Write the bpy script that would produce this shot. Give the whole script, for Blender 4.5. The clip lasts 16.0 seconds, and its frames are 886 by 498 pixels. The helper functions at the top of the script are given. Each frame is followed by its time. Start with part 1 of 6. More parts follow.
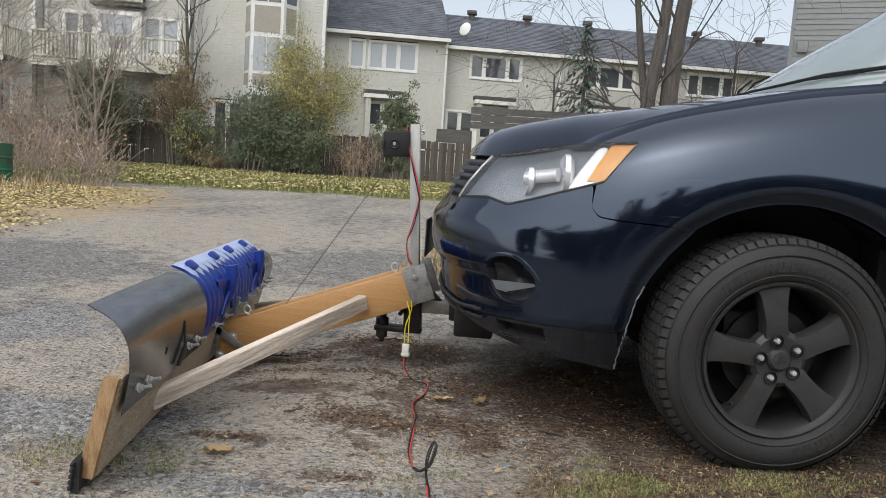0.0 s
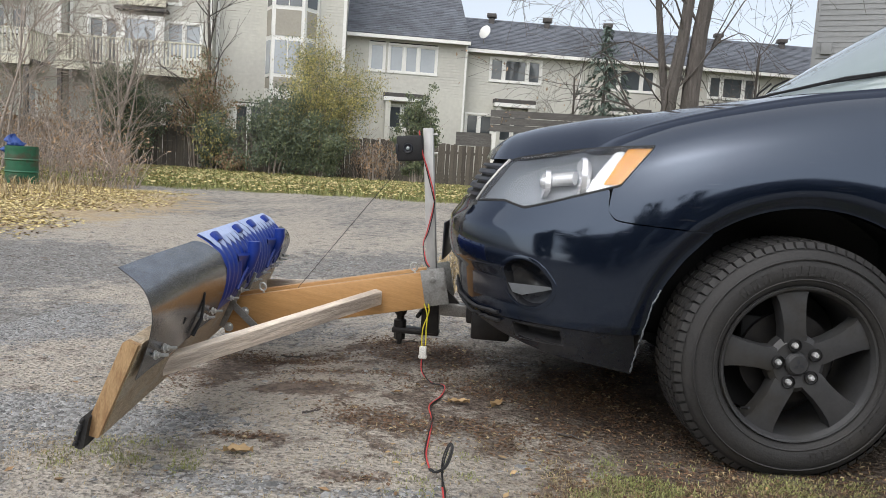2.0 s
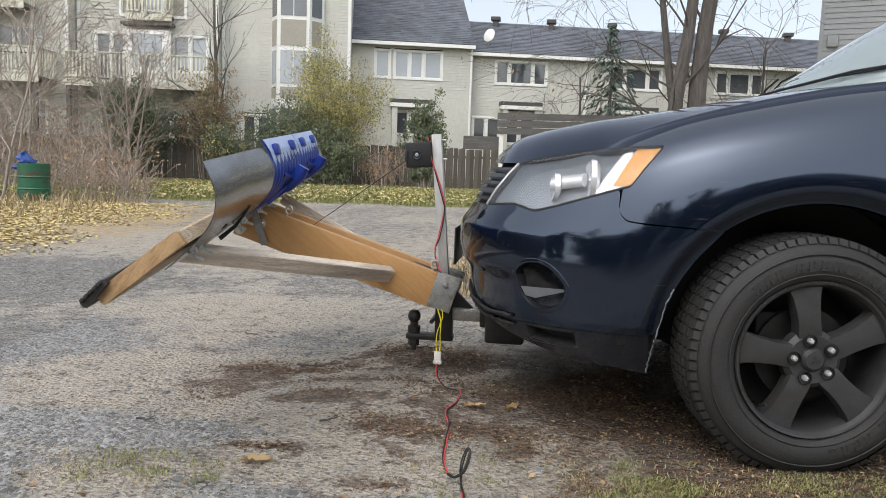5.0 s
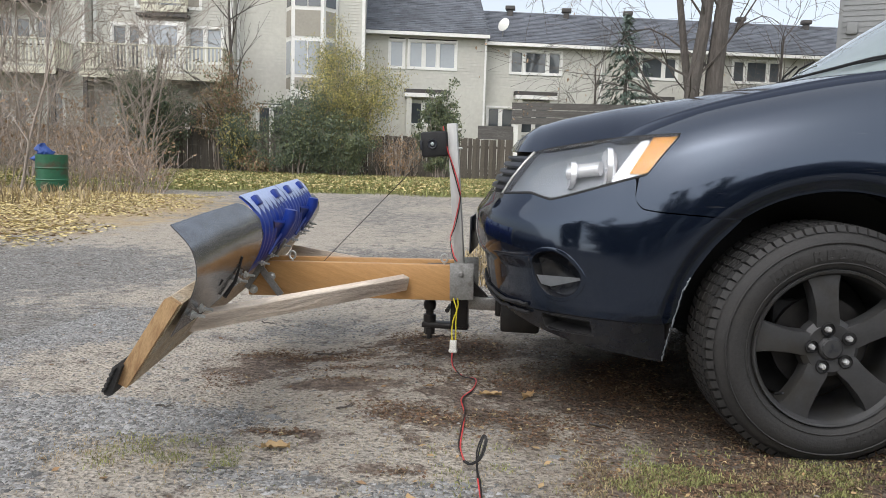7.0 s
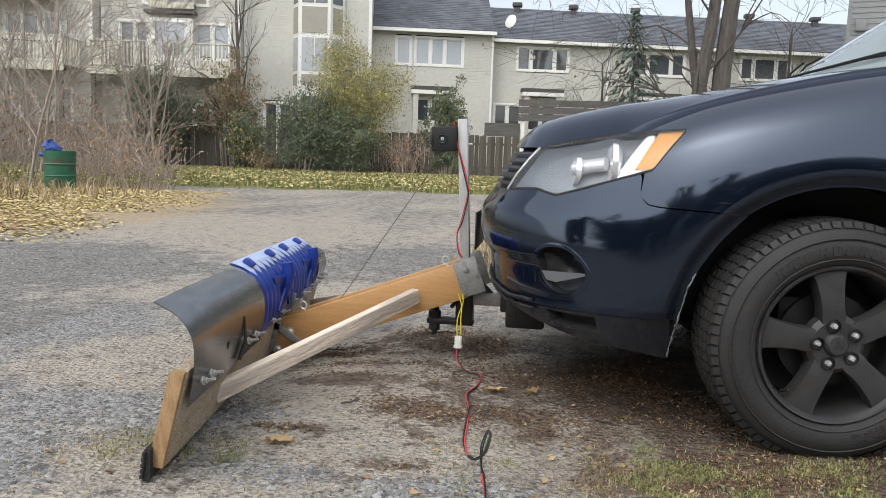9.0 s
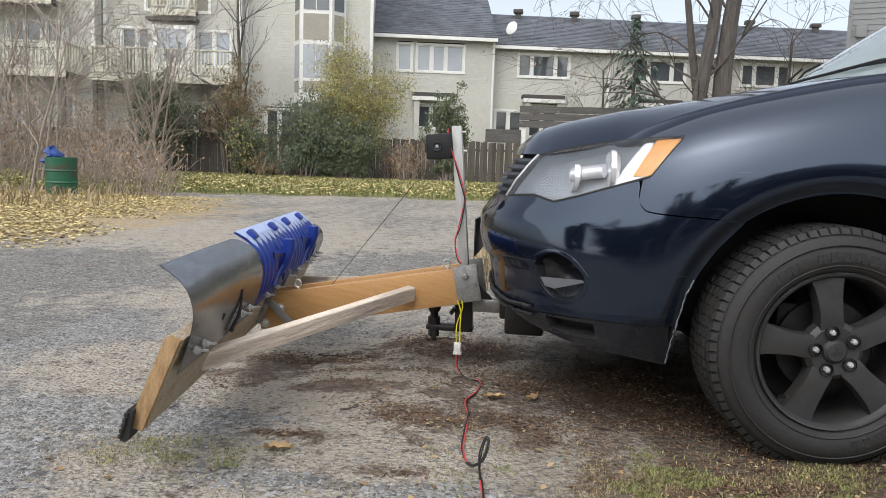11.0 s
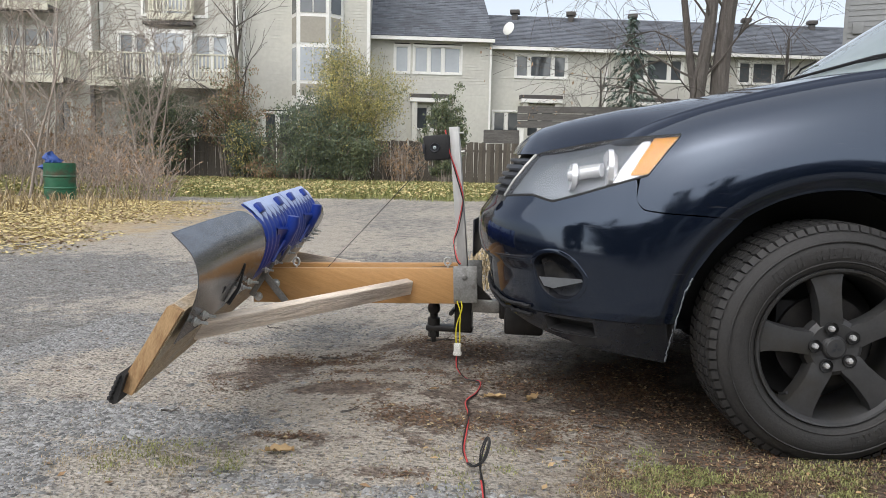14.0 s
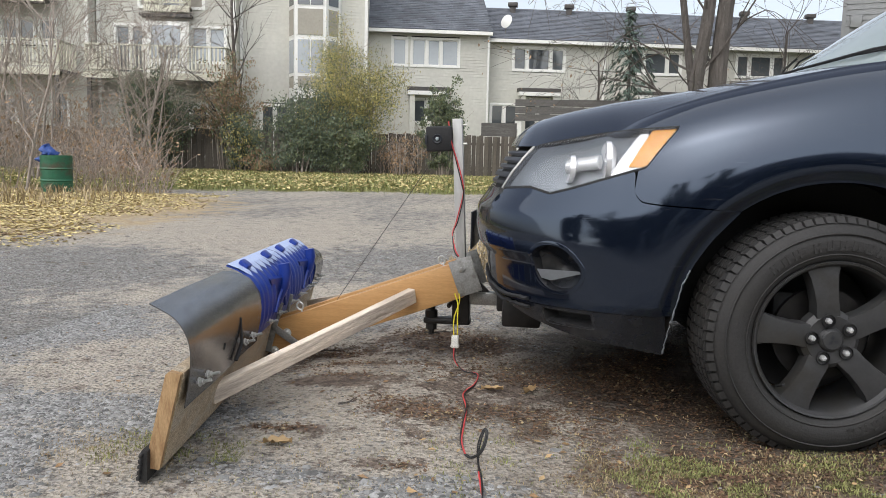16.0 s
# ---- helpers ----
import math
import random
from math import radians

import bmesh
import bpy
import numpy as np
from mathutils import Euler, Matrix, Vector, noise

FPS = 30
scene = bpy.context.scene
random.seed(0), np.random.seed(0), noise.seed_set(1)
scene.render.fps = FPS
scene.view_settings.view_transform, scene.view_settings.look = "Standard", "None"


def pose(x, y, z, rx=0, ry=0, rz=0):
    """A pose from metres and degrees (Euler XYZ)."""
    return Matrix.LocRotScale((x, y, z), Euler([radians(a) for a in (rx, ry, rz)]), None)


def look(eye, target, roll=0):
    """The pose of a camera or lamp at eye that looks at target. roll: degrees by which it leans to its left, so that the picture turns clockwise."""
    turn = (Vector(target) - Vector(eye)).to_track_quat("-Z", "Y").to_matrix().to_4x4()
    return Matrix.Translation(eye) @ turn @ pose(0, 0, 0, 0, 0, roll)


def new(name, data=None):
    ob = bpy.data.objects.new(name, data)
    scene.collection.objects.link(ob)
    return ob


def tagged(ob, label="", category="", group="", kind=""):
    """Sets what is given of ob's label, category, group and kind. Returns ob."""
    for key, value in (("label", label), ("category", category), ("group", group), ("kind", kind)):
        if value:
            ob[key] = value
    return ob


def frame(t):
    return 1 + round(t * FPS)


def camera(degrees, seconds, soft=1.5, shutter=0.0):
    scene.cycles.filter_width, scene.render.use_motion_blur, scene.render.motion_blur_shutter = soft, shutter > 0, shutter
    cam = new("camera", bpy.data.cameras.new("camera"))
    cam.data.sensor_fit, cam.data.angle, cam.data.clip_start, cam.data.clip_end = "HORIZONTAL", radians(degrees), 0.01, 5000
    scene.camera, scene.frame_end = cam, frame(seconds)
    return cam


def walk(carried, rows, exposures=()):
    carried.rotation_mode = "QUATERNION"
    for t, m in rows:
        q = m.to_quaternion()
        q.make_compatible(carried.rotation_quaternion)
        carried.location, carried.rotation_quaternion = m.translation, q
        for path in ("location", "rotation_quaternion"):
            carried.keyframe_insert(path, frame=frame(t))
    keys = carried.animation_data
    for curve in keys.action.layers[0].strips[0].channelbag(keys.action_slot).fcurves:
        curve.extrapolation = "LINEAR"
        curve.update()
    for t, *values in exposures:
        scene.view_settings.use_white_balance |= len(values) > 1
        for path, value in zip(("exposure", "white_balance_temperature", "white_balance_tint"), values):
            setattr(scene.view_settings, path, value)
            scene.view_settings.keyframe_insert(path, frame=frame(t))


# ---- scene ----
cam = camera(59.4, 16.0, soft=0.8)
PATH = [
    (0, (0.16, -0.241, 0.85), (-0.003, 1.74, 0.627), 3.7),
    (0.5, (0.17, -0.241, 0.848), (-0.016, 1.739, 0.641), 4.1),
    (1, (0.174, -0.248, 0.848), (-0.011, 1.731, 0.622), 4.4),
    (1.5, (0.169, -0.252, 0.848), (-0.032, 1.723, 0.61), 4.2),
    (2, (0.169, -0.257, 0.853), (-0.044, 1.719, 0.634), 3.7),
    (2.5, (0.168, -0.258, 0.854), (-0.049, 1.718, 0.629), 3.4),
    (3, (0.168, -0.26, 0.855), (-0.05, 1.715, 0.626), 3.0),
    (3.5, (0.163, -0.265, 0.857), (-0.064, 1.71, 0.639), 2.7),
    (6, (0.167, -0.27, 0.858), (-0.084, 1.703, 0.65), 1.5),
    (6.5, (0.163, -0.277, 0.856), (-0.105, 1.693, 0.639), 1.6),
    (7, (0.162, -0.276, 0.853), (-0.114, 1.691, 0.618), 1.8),
    (7.5, (0.166, -0.276, 0.852), (-0.12, 1.689, 0.606), 1.9),
    (8, (0.17, -0.277, 0.851), (-0.124, 1.686, 0.602), 1.9),
    (8.5, (0.171, -0.277, 0.85), (-0.126, 1.685, 0.604), 1.8),
    (9, (0.167, -0.277, 0.848), (-0.125, 1.687, 0.605), 1.9),
    (11.5, (0.178, -0.28, 0.85), (-0.121, 1.685, 0.624), 1.8),
    (12, (0.18, -0.275, 0.85), (-0.126, 1.688, 0.624), 1.4),
    (12.5, (0.183, -0.276, 0.849), (-0.12, 1.688, 0.624), 1.2),
    (13, (0.183, -0.277, 0.849), (-0.114, 1.689, 0.624), 1.1),
    (13.5, (0.181, -0.276, 0.848), (-0.112, 1.689, 0.621), 1.2),
    (14, (0.179, -0.281, 0.849), (-0.116, 1.684, 0.625), 1.2),
    (14.5, (0.181, -0.281, 0.849), (-0.114, 1.684, 0.625), 1.3),
    (15, (0.181, -0.282, 0.848), (-0.115, 1.683, 0.62), 1.3),
    (15.5, (0.18, -0.281, 0.847), (-0.117, 1.683, 0.615), 1.3),
    (16, (0.178, -0.281, 0.845), (-0.11, 1.683, 0.604), 1.3),
]
walk(cam, [(t, look(eye, target, roll)) for t, eye, target, roll in PATH],
     exposures=[(0.0, -0.2), (0.5, -0.48), (1.0, -0.36), (1.5, -0.12), (2.0, -0.02), (3.5, 0.02), (16.0, 0.02)])


# ---- light ----
world = bpy.data.worlds.new("overcast_sky")
scene.world = world
world.use_nodes = True
wn = world.node_tree.nodes
wl = world.node_tree.links
sky = wn.new("ShaderNodeTexSky")
sky.sky_type, sky.sun_disc = "NISHITA", False
sky.sun_elevation, sky.sun_rotation = radians(52), radians(200)
sky.air_density, sky.dust_density = 1.0, 2.8
pale = wn.new("ShaderNodeHueSaturation")
pale.inputs["Saturation"].default_value = 0.45
wl.new(sky.outputs[0], pale.inputs["Color"])
wl.new(pale.outputs[0], wn["Background"].inputs[0])
wn["Background"].inputs[1].default_value = 0.215
sun = new("sun", bpy.data.lights.new("sun", "SUN"))
sun.data.energy, sun.data.angle, sun.data.color = 2.35, radians(125), (0.985, 0.98, 0.945)
sun.matrix_world = look((-4.6, -12.5, 20), (0, 0, 0))
scene.view_settings.exposure = 0.0


# ---- materials ----
def material(name, base, rough=0.8, metal=0.0, second=None, scale=8.0, amount=0.5, spec_tint=None, bump=0.0, bump_scale=60.0, stretch=(1, 1, 1),
             fine=0.25, coat=0.0, per_object=0.0, per_island=0.0, third=None, third_scale=1.0, sheen=0.0, alpha_through=0.0, spec=0.5):
    """A surface with grain at two scales: base and second colour by noise, a fine speckle, a third colour in large stains, and fine relief."""
    m = bpy.data.materials.new(name)
    m.use_nodes = True
    n, l = m.node_tree.nodes, m.node_tree.links
    b = n["Principled BSDF"]
    b.inputs["Roughness"].default_value, b.inputs["Metallic"].default_value = rough, metal
    b.inputs["Coat Weight"].default_value = coat
    b.inputs["Coat Roughness"].default_value = 0.06
    b.inputs["Specular IOR Level"].default_value = spec
    if spec_tint:
        b.inputs["Specular Tint"].default_value = (*spec_tint, 1)
    co = n.new("ShaderNodeTexCoord")
    mp = n.new("ShaderNodeMapping")
    mp.inputs["Scale"].default_value = stretch
    l.new(co.outputs["Object"], mp.inputs[0])

    def tex(s, detail=4.0):
        t = n.new("ShaderNodeTexNoise")
        t.inputs["Scale"].default_value, t.inputs["Detail"].default_value = s, detail
        l.new(mp.outputs[0], t.inputs["Vector"])
        return t.outputs["Fac"]

    def ramp(fac, lo, hi):
        r = n.new("ShaderNodeMapRange")
        r.inputs["From Min"].default_value, r.inputs["From Max"].default_value = lo, hi
        l.new(fac, r.inputs["Value"])
        return r.outputs[0]

    def mix(fac, a, c, kind="MIX"):
        x = n.new("ShaderNodeMix")
        x.data_type, x.blend_type = "RGBA", kind
        for sock, v in ((x.inputs[0], fac), (x.inputs[6], a), (x.inputs[7], c)):
            if isinstance(v, bpy.types.NodeSocket):
                l.new(v, sock)
            elif isinstance(v, (int, float)):
                sock.default_value = v
            else:
                sock.default_value = (*v, 1)
        return x.outputs[2]

    col = mix(ramp(tex(scale), 0.5 - 0.5 * amount, 0.5 + 0.5 * amount + 0.05), base, second or [c * 0.75 for c in base])
    if third:
        col = mix(ramp(tex(third_scale, 5.0), 0.5, 0.66), col, third)
    if fine:
        speck = ramp(tex(scale * 9, 2.0), 0.3, 0.7)
        hi = n.new("ShaderNodeMapRange")
        hi.inputs["To Min"].default_value, hi.inputs["To Max"].default_value = 1 - fine, 1 + fine
        l.new(speck, hi.inputs["Value"])
        col = mix(1.0, col, hi.outputs[0], "MULTIPLY")
    for amountr, node, out in ((per_object, "ShaderNodeObjectInfo", "Random"), (per_island, "ShaderNodeNewGeometry", "Random Per Island")):
        if amountr:
            g = n.new(node)
            hi = n.new("ShaderNodeMapRange")
            hi.inputs["To Min"].default_value, hi.inputs["To Max"].default_value = 1 - amountr, 1 + amountr
            l.new(g.outputs[out], hi.inputs["Value"])
            col = mix(1.0, col, hi.outputs[0], "MULTIPLY")
    l.new(col, b.inputs["Base Color"])
    if bump:
        bp = n.new("ShaderNodeBump")
        bp.inputs["Strength"].default_value, bp.inputs["Distance"].default_value = min(1.0, bump), 0.01 if bump_scale > 20 else 0.03
        l.new(tex(bump_scale, 5.0), bp.inputs["Height"])
        l.new(bp.outputs[0], b.inputs["Normal"])
    if alpha_through:
        b.inputs["Transmission Weight"].default_value = alpha_through
    return m


def glass(name, tint=(1, 1, 1), rough=0.0):
    m = bpy.data.materials.new(name)
    m.use_nodes = True
    b = m.node_tree.nodes["Principled BSDF"]
    b.inputs["Base Color"].default_value = (*tint, 1)
    b.inputs["Roughness"].default_value, b.inputs["Transmission Weight"].default_value, b.inputs["IOR"].default_value = rough, 1.0, 1.45
    return m


PAINT = material("navy_car_paint", (0.0034, 0.0054, 0.0115), 0.08, 0.0, (0.0048, 0.0073, 0.015), 2.5, 0.9, fine=0.04, spec=0.9, spec_tint=(0.66, 0.79, 1.0))


def scratch(m, grey, low, high):
    """Adds fine level scratches and dust specks to a paint."""
    n, l = m.node_tree.nodes, m.node_tree.links
    b = n["Principled BSDF"]
    col = b.inputs["Base Color"].links[0].from_socket
    co = n.new("ShaderNodeTexCoord").outputs["Object"]
    facs = []
    for stretch, lo, hi in (((9, 9, 420), low, high), ((2.2, 2.2, 3.5), 0.52, 0.62)):
        mp = n.new("ShaderNodeMapping")
        mp.inputs["Scale"].default_value = stretch
        l.new(co, mp.inputs[0])
        t = n.new("ShaderNodeTexNoise")
        t.inputs["Scale"].default_value, t.inputs["Detail"].default_value = 1.0, 2.8
        l.new(mp.outputs[0], t.inputs["Vector"])
        r = n.new("ShaderNodeMapRange")
        r.inputs["From Min"].default_value, r.inputs["From Max"].default_value = lo, hi
        l.new(t.outputs["Fac"], r.inputs["Value"])
        facs.append(r.outputs[0])
    x = n.new("ShaderNodeMath")
    x.operation = "MULTIPLY"
    l.new(facs[0], x.inputs[0])
    l.new(facs[1], x.inputs[1])
    k = n.new("ShaderNodeMix")
    k.data_type = "RGBA"
    l.new(x.outputs[0], k.inputs[0])
    l.new(col, k.inputs[6])
    k.inputs[7].default_value = (grey, grey, grey * 1.05, 1)
    l.new(k.outputs[2], b.inputs["Base Color"])


scratch(PAINT, 0.045, 0.69, 0.76)
DULLPAINT = material("dusty_dull_paint", (0.008, 0.01, 0.015), 0.22, 0.0, (0.012, 0.014, 0.019), 6, 0.9, fine=0.15, third=(0.024, 0.024, 0.025), third_scale=9)
PLASTIC = material("dark_plastic", (0.016, 0.018, 0.024), 0.45, second=(0.024, 0.026, 0.032), scale=20)
BLACK = material("black_void_plastic", (0.008, 0.008, 0.009), 0.7, second=(0.013, 0.013, 0.014), scale=20)
RUBBER = material("tyre_rubber", (0.02, 0.0195, 0.0195), 0.7, second=(0.027, 0.026, 0.026), scale=14, fine=0.2, bump=0.15, bump_scale=200, third=(0.028, 0.026, 0.024), third_scale=5)
RIM = material("grey_painted_alloy", (0.038, 0.039, 0.041), 0.5, 0.25, (0.058, 0.058, 0.06), 12, fine=0.08, third=(0.038, 0.036, 0.033), third_scale=9)
CHROME = material("bright_metal", (0.78, 0.78, 0.79), 0.28, 0.55, (0.66, 0.66, 0.67), 30, fine=0.1)
ZINC = material("zinc_plated_steel", (0.66, 0.66, 0.63), 0.35, 0.5, (0.38, 0.38, 0.37), 25, fine=0.15)
REFLECTOR = material("lamp_reflector", (0.82, 0.83, 0.85), 0.22, 0.45, (0.7, 0.71, 0.73), 25, stretch=(1, 1, 8), fine=0.1)
LENS = glass("hazed_lamp_lens", (0.97, 0.98, 1.0), 0.16)
LAMPBACK = material("lamp_housing", (0.165, 0.18, 0.2), 0.35, 0.4, (0.25, 0.27, 0.295), 8, fine=0.05)
AMBER = material("amber_lens", (0.68, 0.33, 0.035), 0.25, second=(0.64, 0.24, 0.015), scale=60, fine=0.1, coat=0.6)
# The pale base colour stands in for sky reflected in the glass.
WINDSCREEN = material("pale_sky_glass", (0.24, 0.29, 0.29), 0.05, second=(0.33, 0.38, 0.38), scale=3, fine=0, spec=0.9, coat=0.6)
PANE = material("house_window_glass", (0.05, 0.058, 0.065), 0.04, second=(0.1, 0.11, 0.12), scale=0.7, fine=0, spec=1.0)
CURTAIN_PANE = material("curtained_window_glass", (0.36, 0.39, 0.42), 0.08, second=(0.28, 0.31, 0.34), scale=0.9, fine=0.03, spec=0.8)
ARMWOOD = material("varnished_timber", (0.50, 0.285, 0.115), 0.45, second=(0.40, 0.21, 0.075), scale=5, stretch=(1.2, 14, 14), fine=0.1, bump=0.08, bump_scale=30, coat=0.15)
ENDWOOD = material("planed_timber_end", (0.44, 0.29, 0.15), 0.75, second=(0.30, 0.185, 0.09), scale=6, stretch=(8, 8, 2), fine=0.15, bump=0.15, third=(0.26, 0.15, 0.07), third_scale=6)
OLDWOOD = material("weathered_timber", (0.86, 0.76, 0.64), 0.85, second=(0.62, 0.5, 0.39), scale=5, stretch=(1.1, 9, 9), fine=0.14, amount=0.5, bump=0.4, bump_scale=14, third=(0.47, 0.395, 0.325), third_scale=1.7)
BOARDBACK = material("muddy_board", (0.50, 0.40, 0.28), 0.9, second=(0.32, 0.245, 0.165), scale=9, stretch=(3, 1, 3), fine=0.35, bump=0.5, bump_scale=35, third=(0.42, 0.36, 0.28), third_scale=7)
SHEET = material("scuffed_steel_sheet", (0.15, 0.155, 0.17), 0.23, 0.9, (0.22, 0.225, 0.24), 3, fine=0.16, stretch=(1, 0.35, 3.0), bump=0.02, bump_scale=30, third=(0.15, 0.14, 0.135), third_scale=1.6)
GALV = material("galvanised_plate", (0.34, 0.34, 0.33), 0.5, 0.55, (0.25, 0.25, 0.245), 14, fine=0.15, third=(0.2, 0.19, 0.18), third_scale=20)
POSTMETAL = material("grey_painted_post", (0.50, 0.50, 0.49), 0.5, 0.25, (0.42, 0.42, 0.41), 7, fine=0.08, stretch=(1, 1, 0.3))
BLUE = material("blue_plastic", (0.009, 0.032, 0.225), 0.36, second=(0.012, 0.04, 0.26), scale=8, fine=0.06, bump=0.03, bump_scale=40)
BLUEPALE = material("scuffed_blue_plastic", (0.34, 0.43, 0.68), 0.45, second=(0.5, 0.57, 0.75), scale=30, fine=0.2, stretch=(1, 3, 1))
IRON = material("black_painted_steel", (0.013, 0.013, 0.014), 0.45, 0.2, (0.03, 0.027, 0.025), 30, fine=0.2)
BARESTEEL = material("bare_steel_bar", (0.42, 0.42, 0.41), 0.4, 0.8, (0.3, 0.29, 0.28), 30, fine=0.2)
RED = material("red_wire", (0.5, 0.03, 0.03), 0.5, second=(0.55, 0.08, 0.08), scale=40)
BLACKWIRE = material("black_wire", (0.012, 0.012, 0.012), 0.5, scale=40)
YELLOW = material("yellow_wire", (0.72, 0.62, 0.03), 0.5, second=(0.6, 0.52, 0.03), scale=40)
WHITE = material("white_plastic", (0.78, 0.78, 0.75), 0.5, second=(0.66, 0.65, 0.6), scale=30)
ROPE = material("dark_cable", (0.06, 0.055, 0.05), 0.7, scale=60)
SIDING = material("cream_vinyl_siding", (0.535, 0.53, 0.475), 0.65, second=(0.485, 0.48, 0.435), scale=0.8, fine=0.05, third=(0.45, 0.44, 0.40), third_scale=0.35)
GREYSIDING = material("grey_siding", (0.22, 0.228, 0.232), 0.65, second=(0.19, 0.197, 0.2), scale=0.8, fine=0.05)
TAUPE = material("taupe_panel", (0.34, 0.32, 0.27), 0.7, second=(0.31, 0.29, 0.25), scale=1.5, fine=0.05)
TRIM = material("white_painted_trim", (0.76, 0.76, 0.73), 0.55, second=(0.69, 0.69, 0.66), scale=3, fine=0.05)
RAILPAINT = material("cream_painted_railing", (0.62, 0.60, 0.50), 0.65, second=(0.55, 0.53, 0.43), scale=4, fine=0.08)
SHINGLE = material("slate_grey_shingles", (0.098, 0.108, 0.128), 0.9, second=(0.132, 0.142, 0.163), scale=5, fine=0.3, stretch=(1, 1, 1), third=(0.08, 0.088, 0.102), third_scale=0.8, per_island=0.2)
DARKTRIM = material("dark_brown_metal", (0.05, 0.045, 0.043), 0.6, second=(0.07, 0.065, 0.06), scale=5)
FENCE = material("weathered_fence_boards", (0.155, 0.135, 0.115), 0.9, second=(0.10, 0.088, 0.075), scale=3, stretch=(6, 6, 0.6), fine=0.25, bump=0.3, per_object=0.25, per_island=0.25)
OLDSHED = material("old_dark_planks", (0.13, 0.125, 0.12), 0.9, second=(0.075, 0.07, 0.066), scale=3, stretch=(0.6, 6, 6), fine=0.3, bump=0.3)
DRUM = material("green_painted_drum", (0.012, 0.11, 0.055), 0.45, second=(0.016, 0.085, 0.045), scale=6, fine=0.15, third=(0.06, 0.05, 0.03), third_scale=5)
TARP = material("blue_tarp", (0.02, 0.06, 0.24), 0.5, second=(0.03, 0.08, 0.3), scale=8)
BARK = material("grey_bark", (0.13, 0.115, 0.104), 0.95, second=(0.05, 0.044, 0.04), scale=4, stretch=(5, 5, 0.7), fine=0.35, bump=1.0, bump_scale=9, third=(0.075, 0.068, 0.06), third_scale=0.6)
TWIG = material("pale_twigs", (0.36, 0.31, 0.27), 0.9, second=(0.23, 0.195, 0.17), scale=6, fine=0.2, per_island=0.25)
BRUSH = material("reddish_brush", (0.42, 0.355, 0.305), 0.9, second=(0.29, 0.225, 0.19), scale=3, fine=0.2, per_island=0.35)


def leaf(name, a, b, vary=0.35):
    m = material(name, a, 0.65, second=b, scale=1.2, amount=0.6, fine=0.15, per_island=vary)
    return m


LEAF_YELLOW = leaf("yellow_autumn_leaves", (0.47, 0.40, 0.15), (0.31, 0.29, 0.11))
LEAF_DARK = leaf("dark_green_leaves", (0.115, 0.145, 0.1), (0.08, 0.105, 0.075))
LEAF_MID = leaf("green_leaves", (0.165, 0.19, 0.095), (0.115, 0.14, 0.075))
LEAF_RUST = leaf("rust_leaves", (0.36, 0.235, 0.14), (0.25, 0.175, 0.11))
LEAF_CONIFER = leaf("conifer_needles", (0.1, 0.14, 0.115), (0.065, 0.1, 0.08))
LEAF_CRUMB = leaf("dark_leaf_crumbs", (0.17, 0.095, 0.05), (0.09, 0.055, 0.035), 0.45)
LEAF_TAN = leaf("tan_dry_leaf", (0.40, 0.28, 0.14), (0.3, 0.2, 0.1), 0.2)
LEAF_FALLEN = leaf("fallen_yellow_leaves", (0.58, 0.48, 0.23), (0.44, 0.36, 0.18), 0.3)
LEAF_BROWN = leaf("dry_brown_leaves", (0.24, 0.15, 0.07), (0.15, 0.09, 0.05), 0.4)
GRASS = leaf("short_grass", (0.19, 0.225, 0.07), (0.25, 0.23, 0.095), 0.45)
DRYGRASS = leaf("dry_grass", (0.36, 0.285, 0.165), (0.22, 0.165, 0.09), 0.45)
STONE = material("gravel_stones", (0.25, 0.25, 0.246), 0.9, second=(0.15, 0.15, 0.148), scale=30, fine=0.15, per_island=0.65)


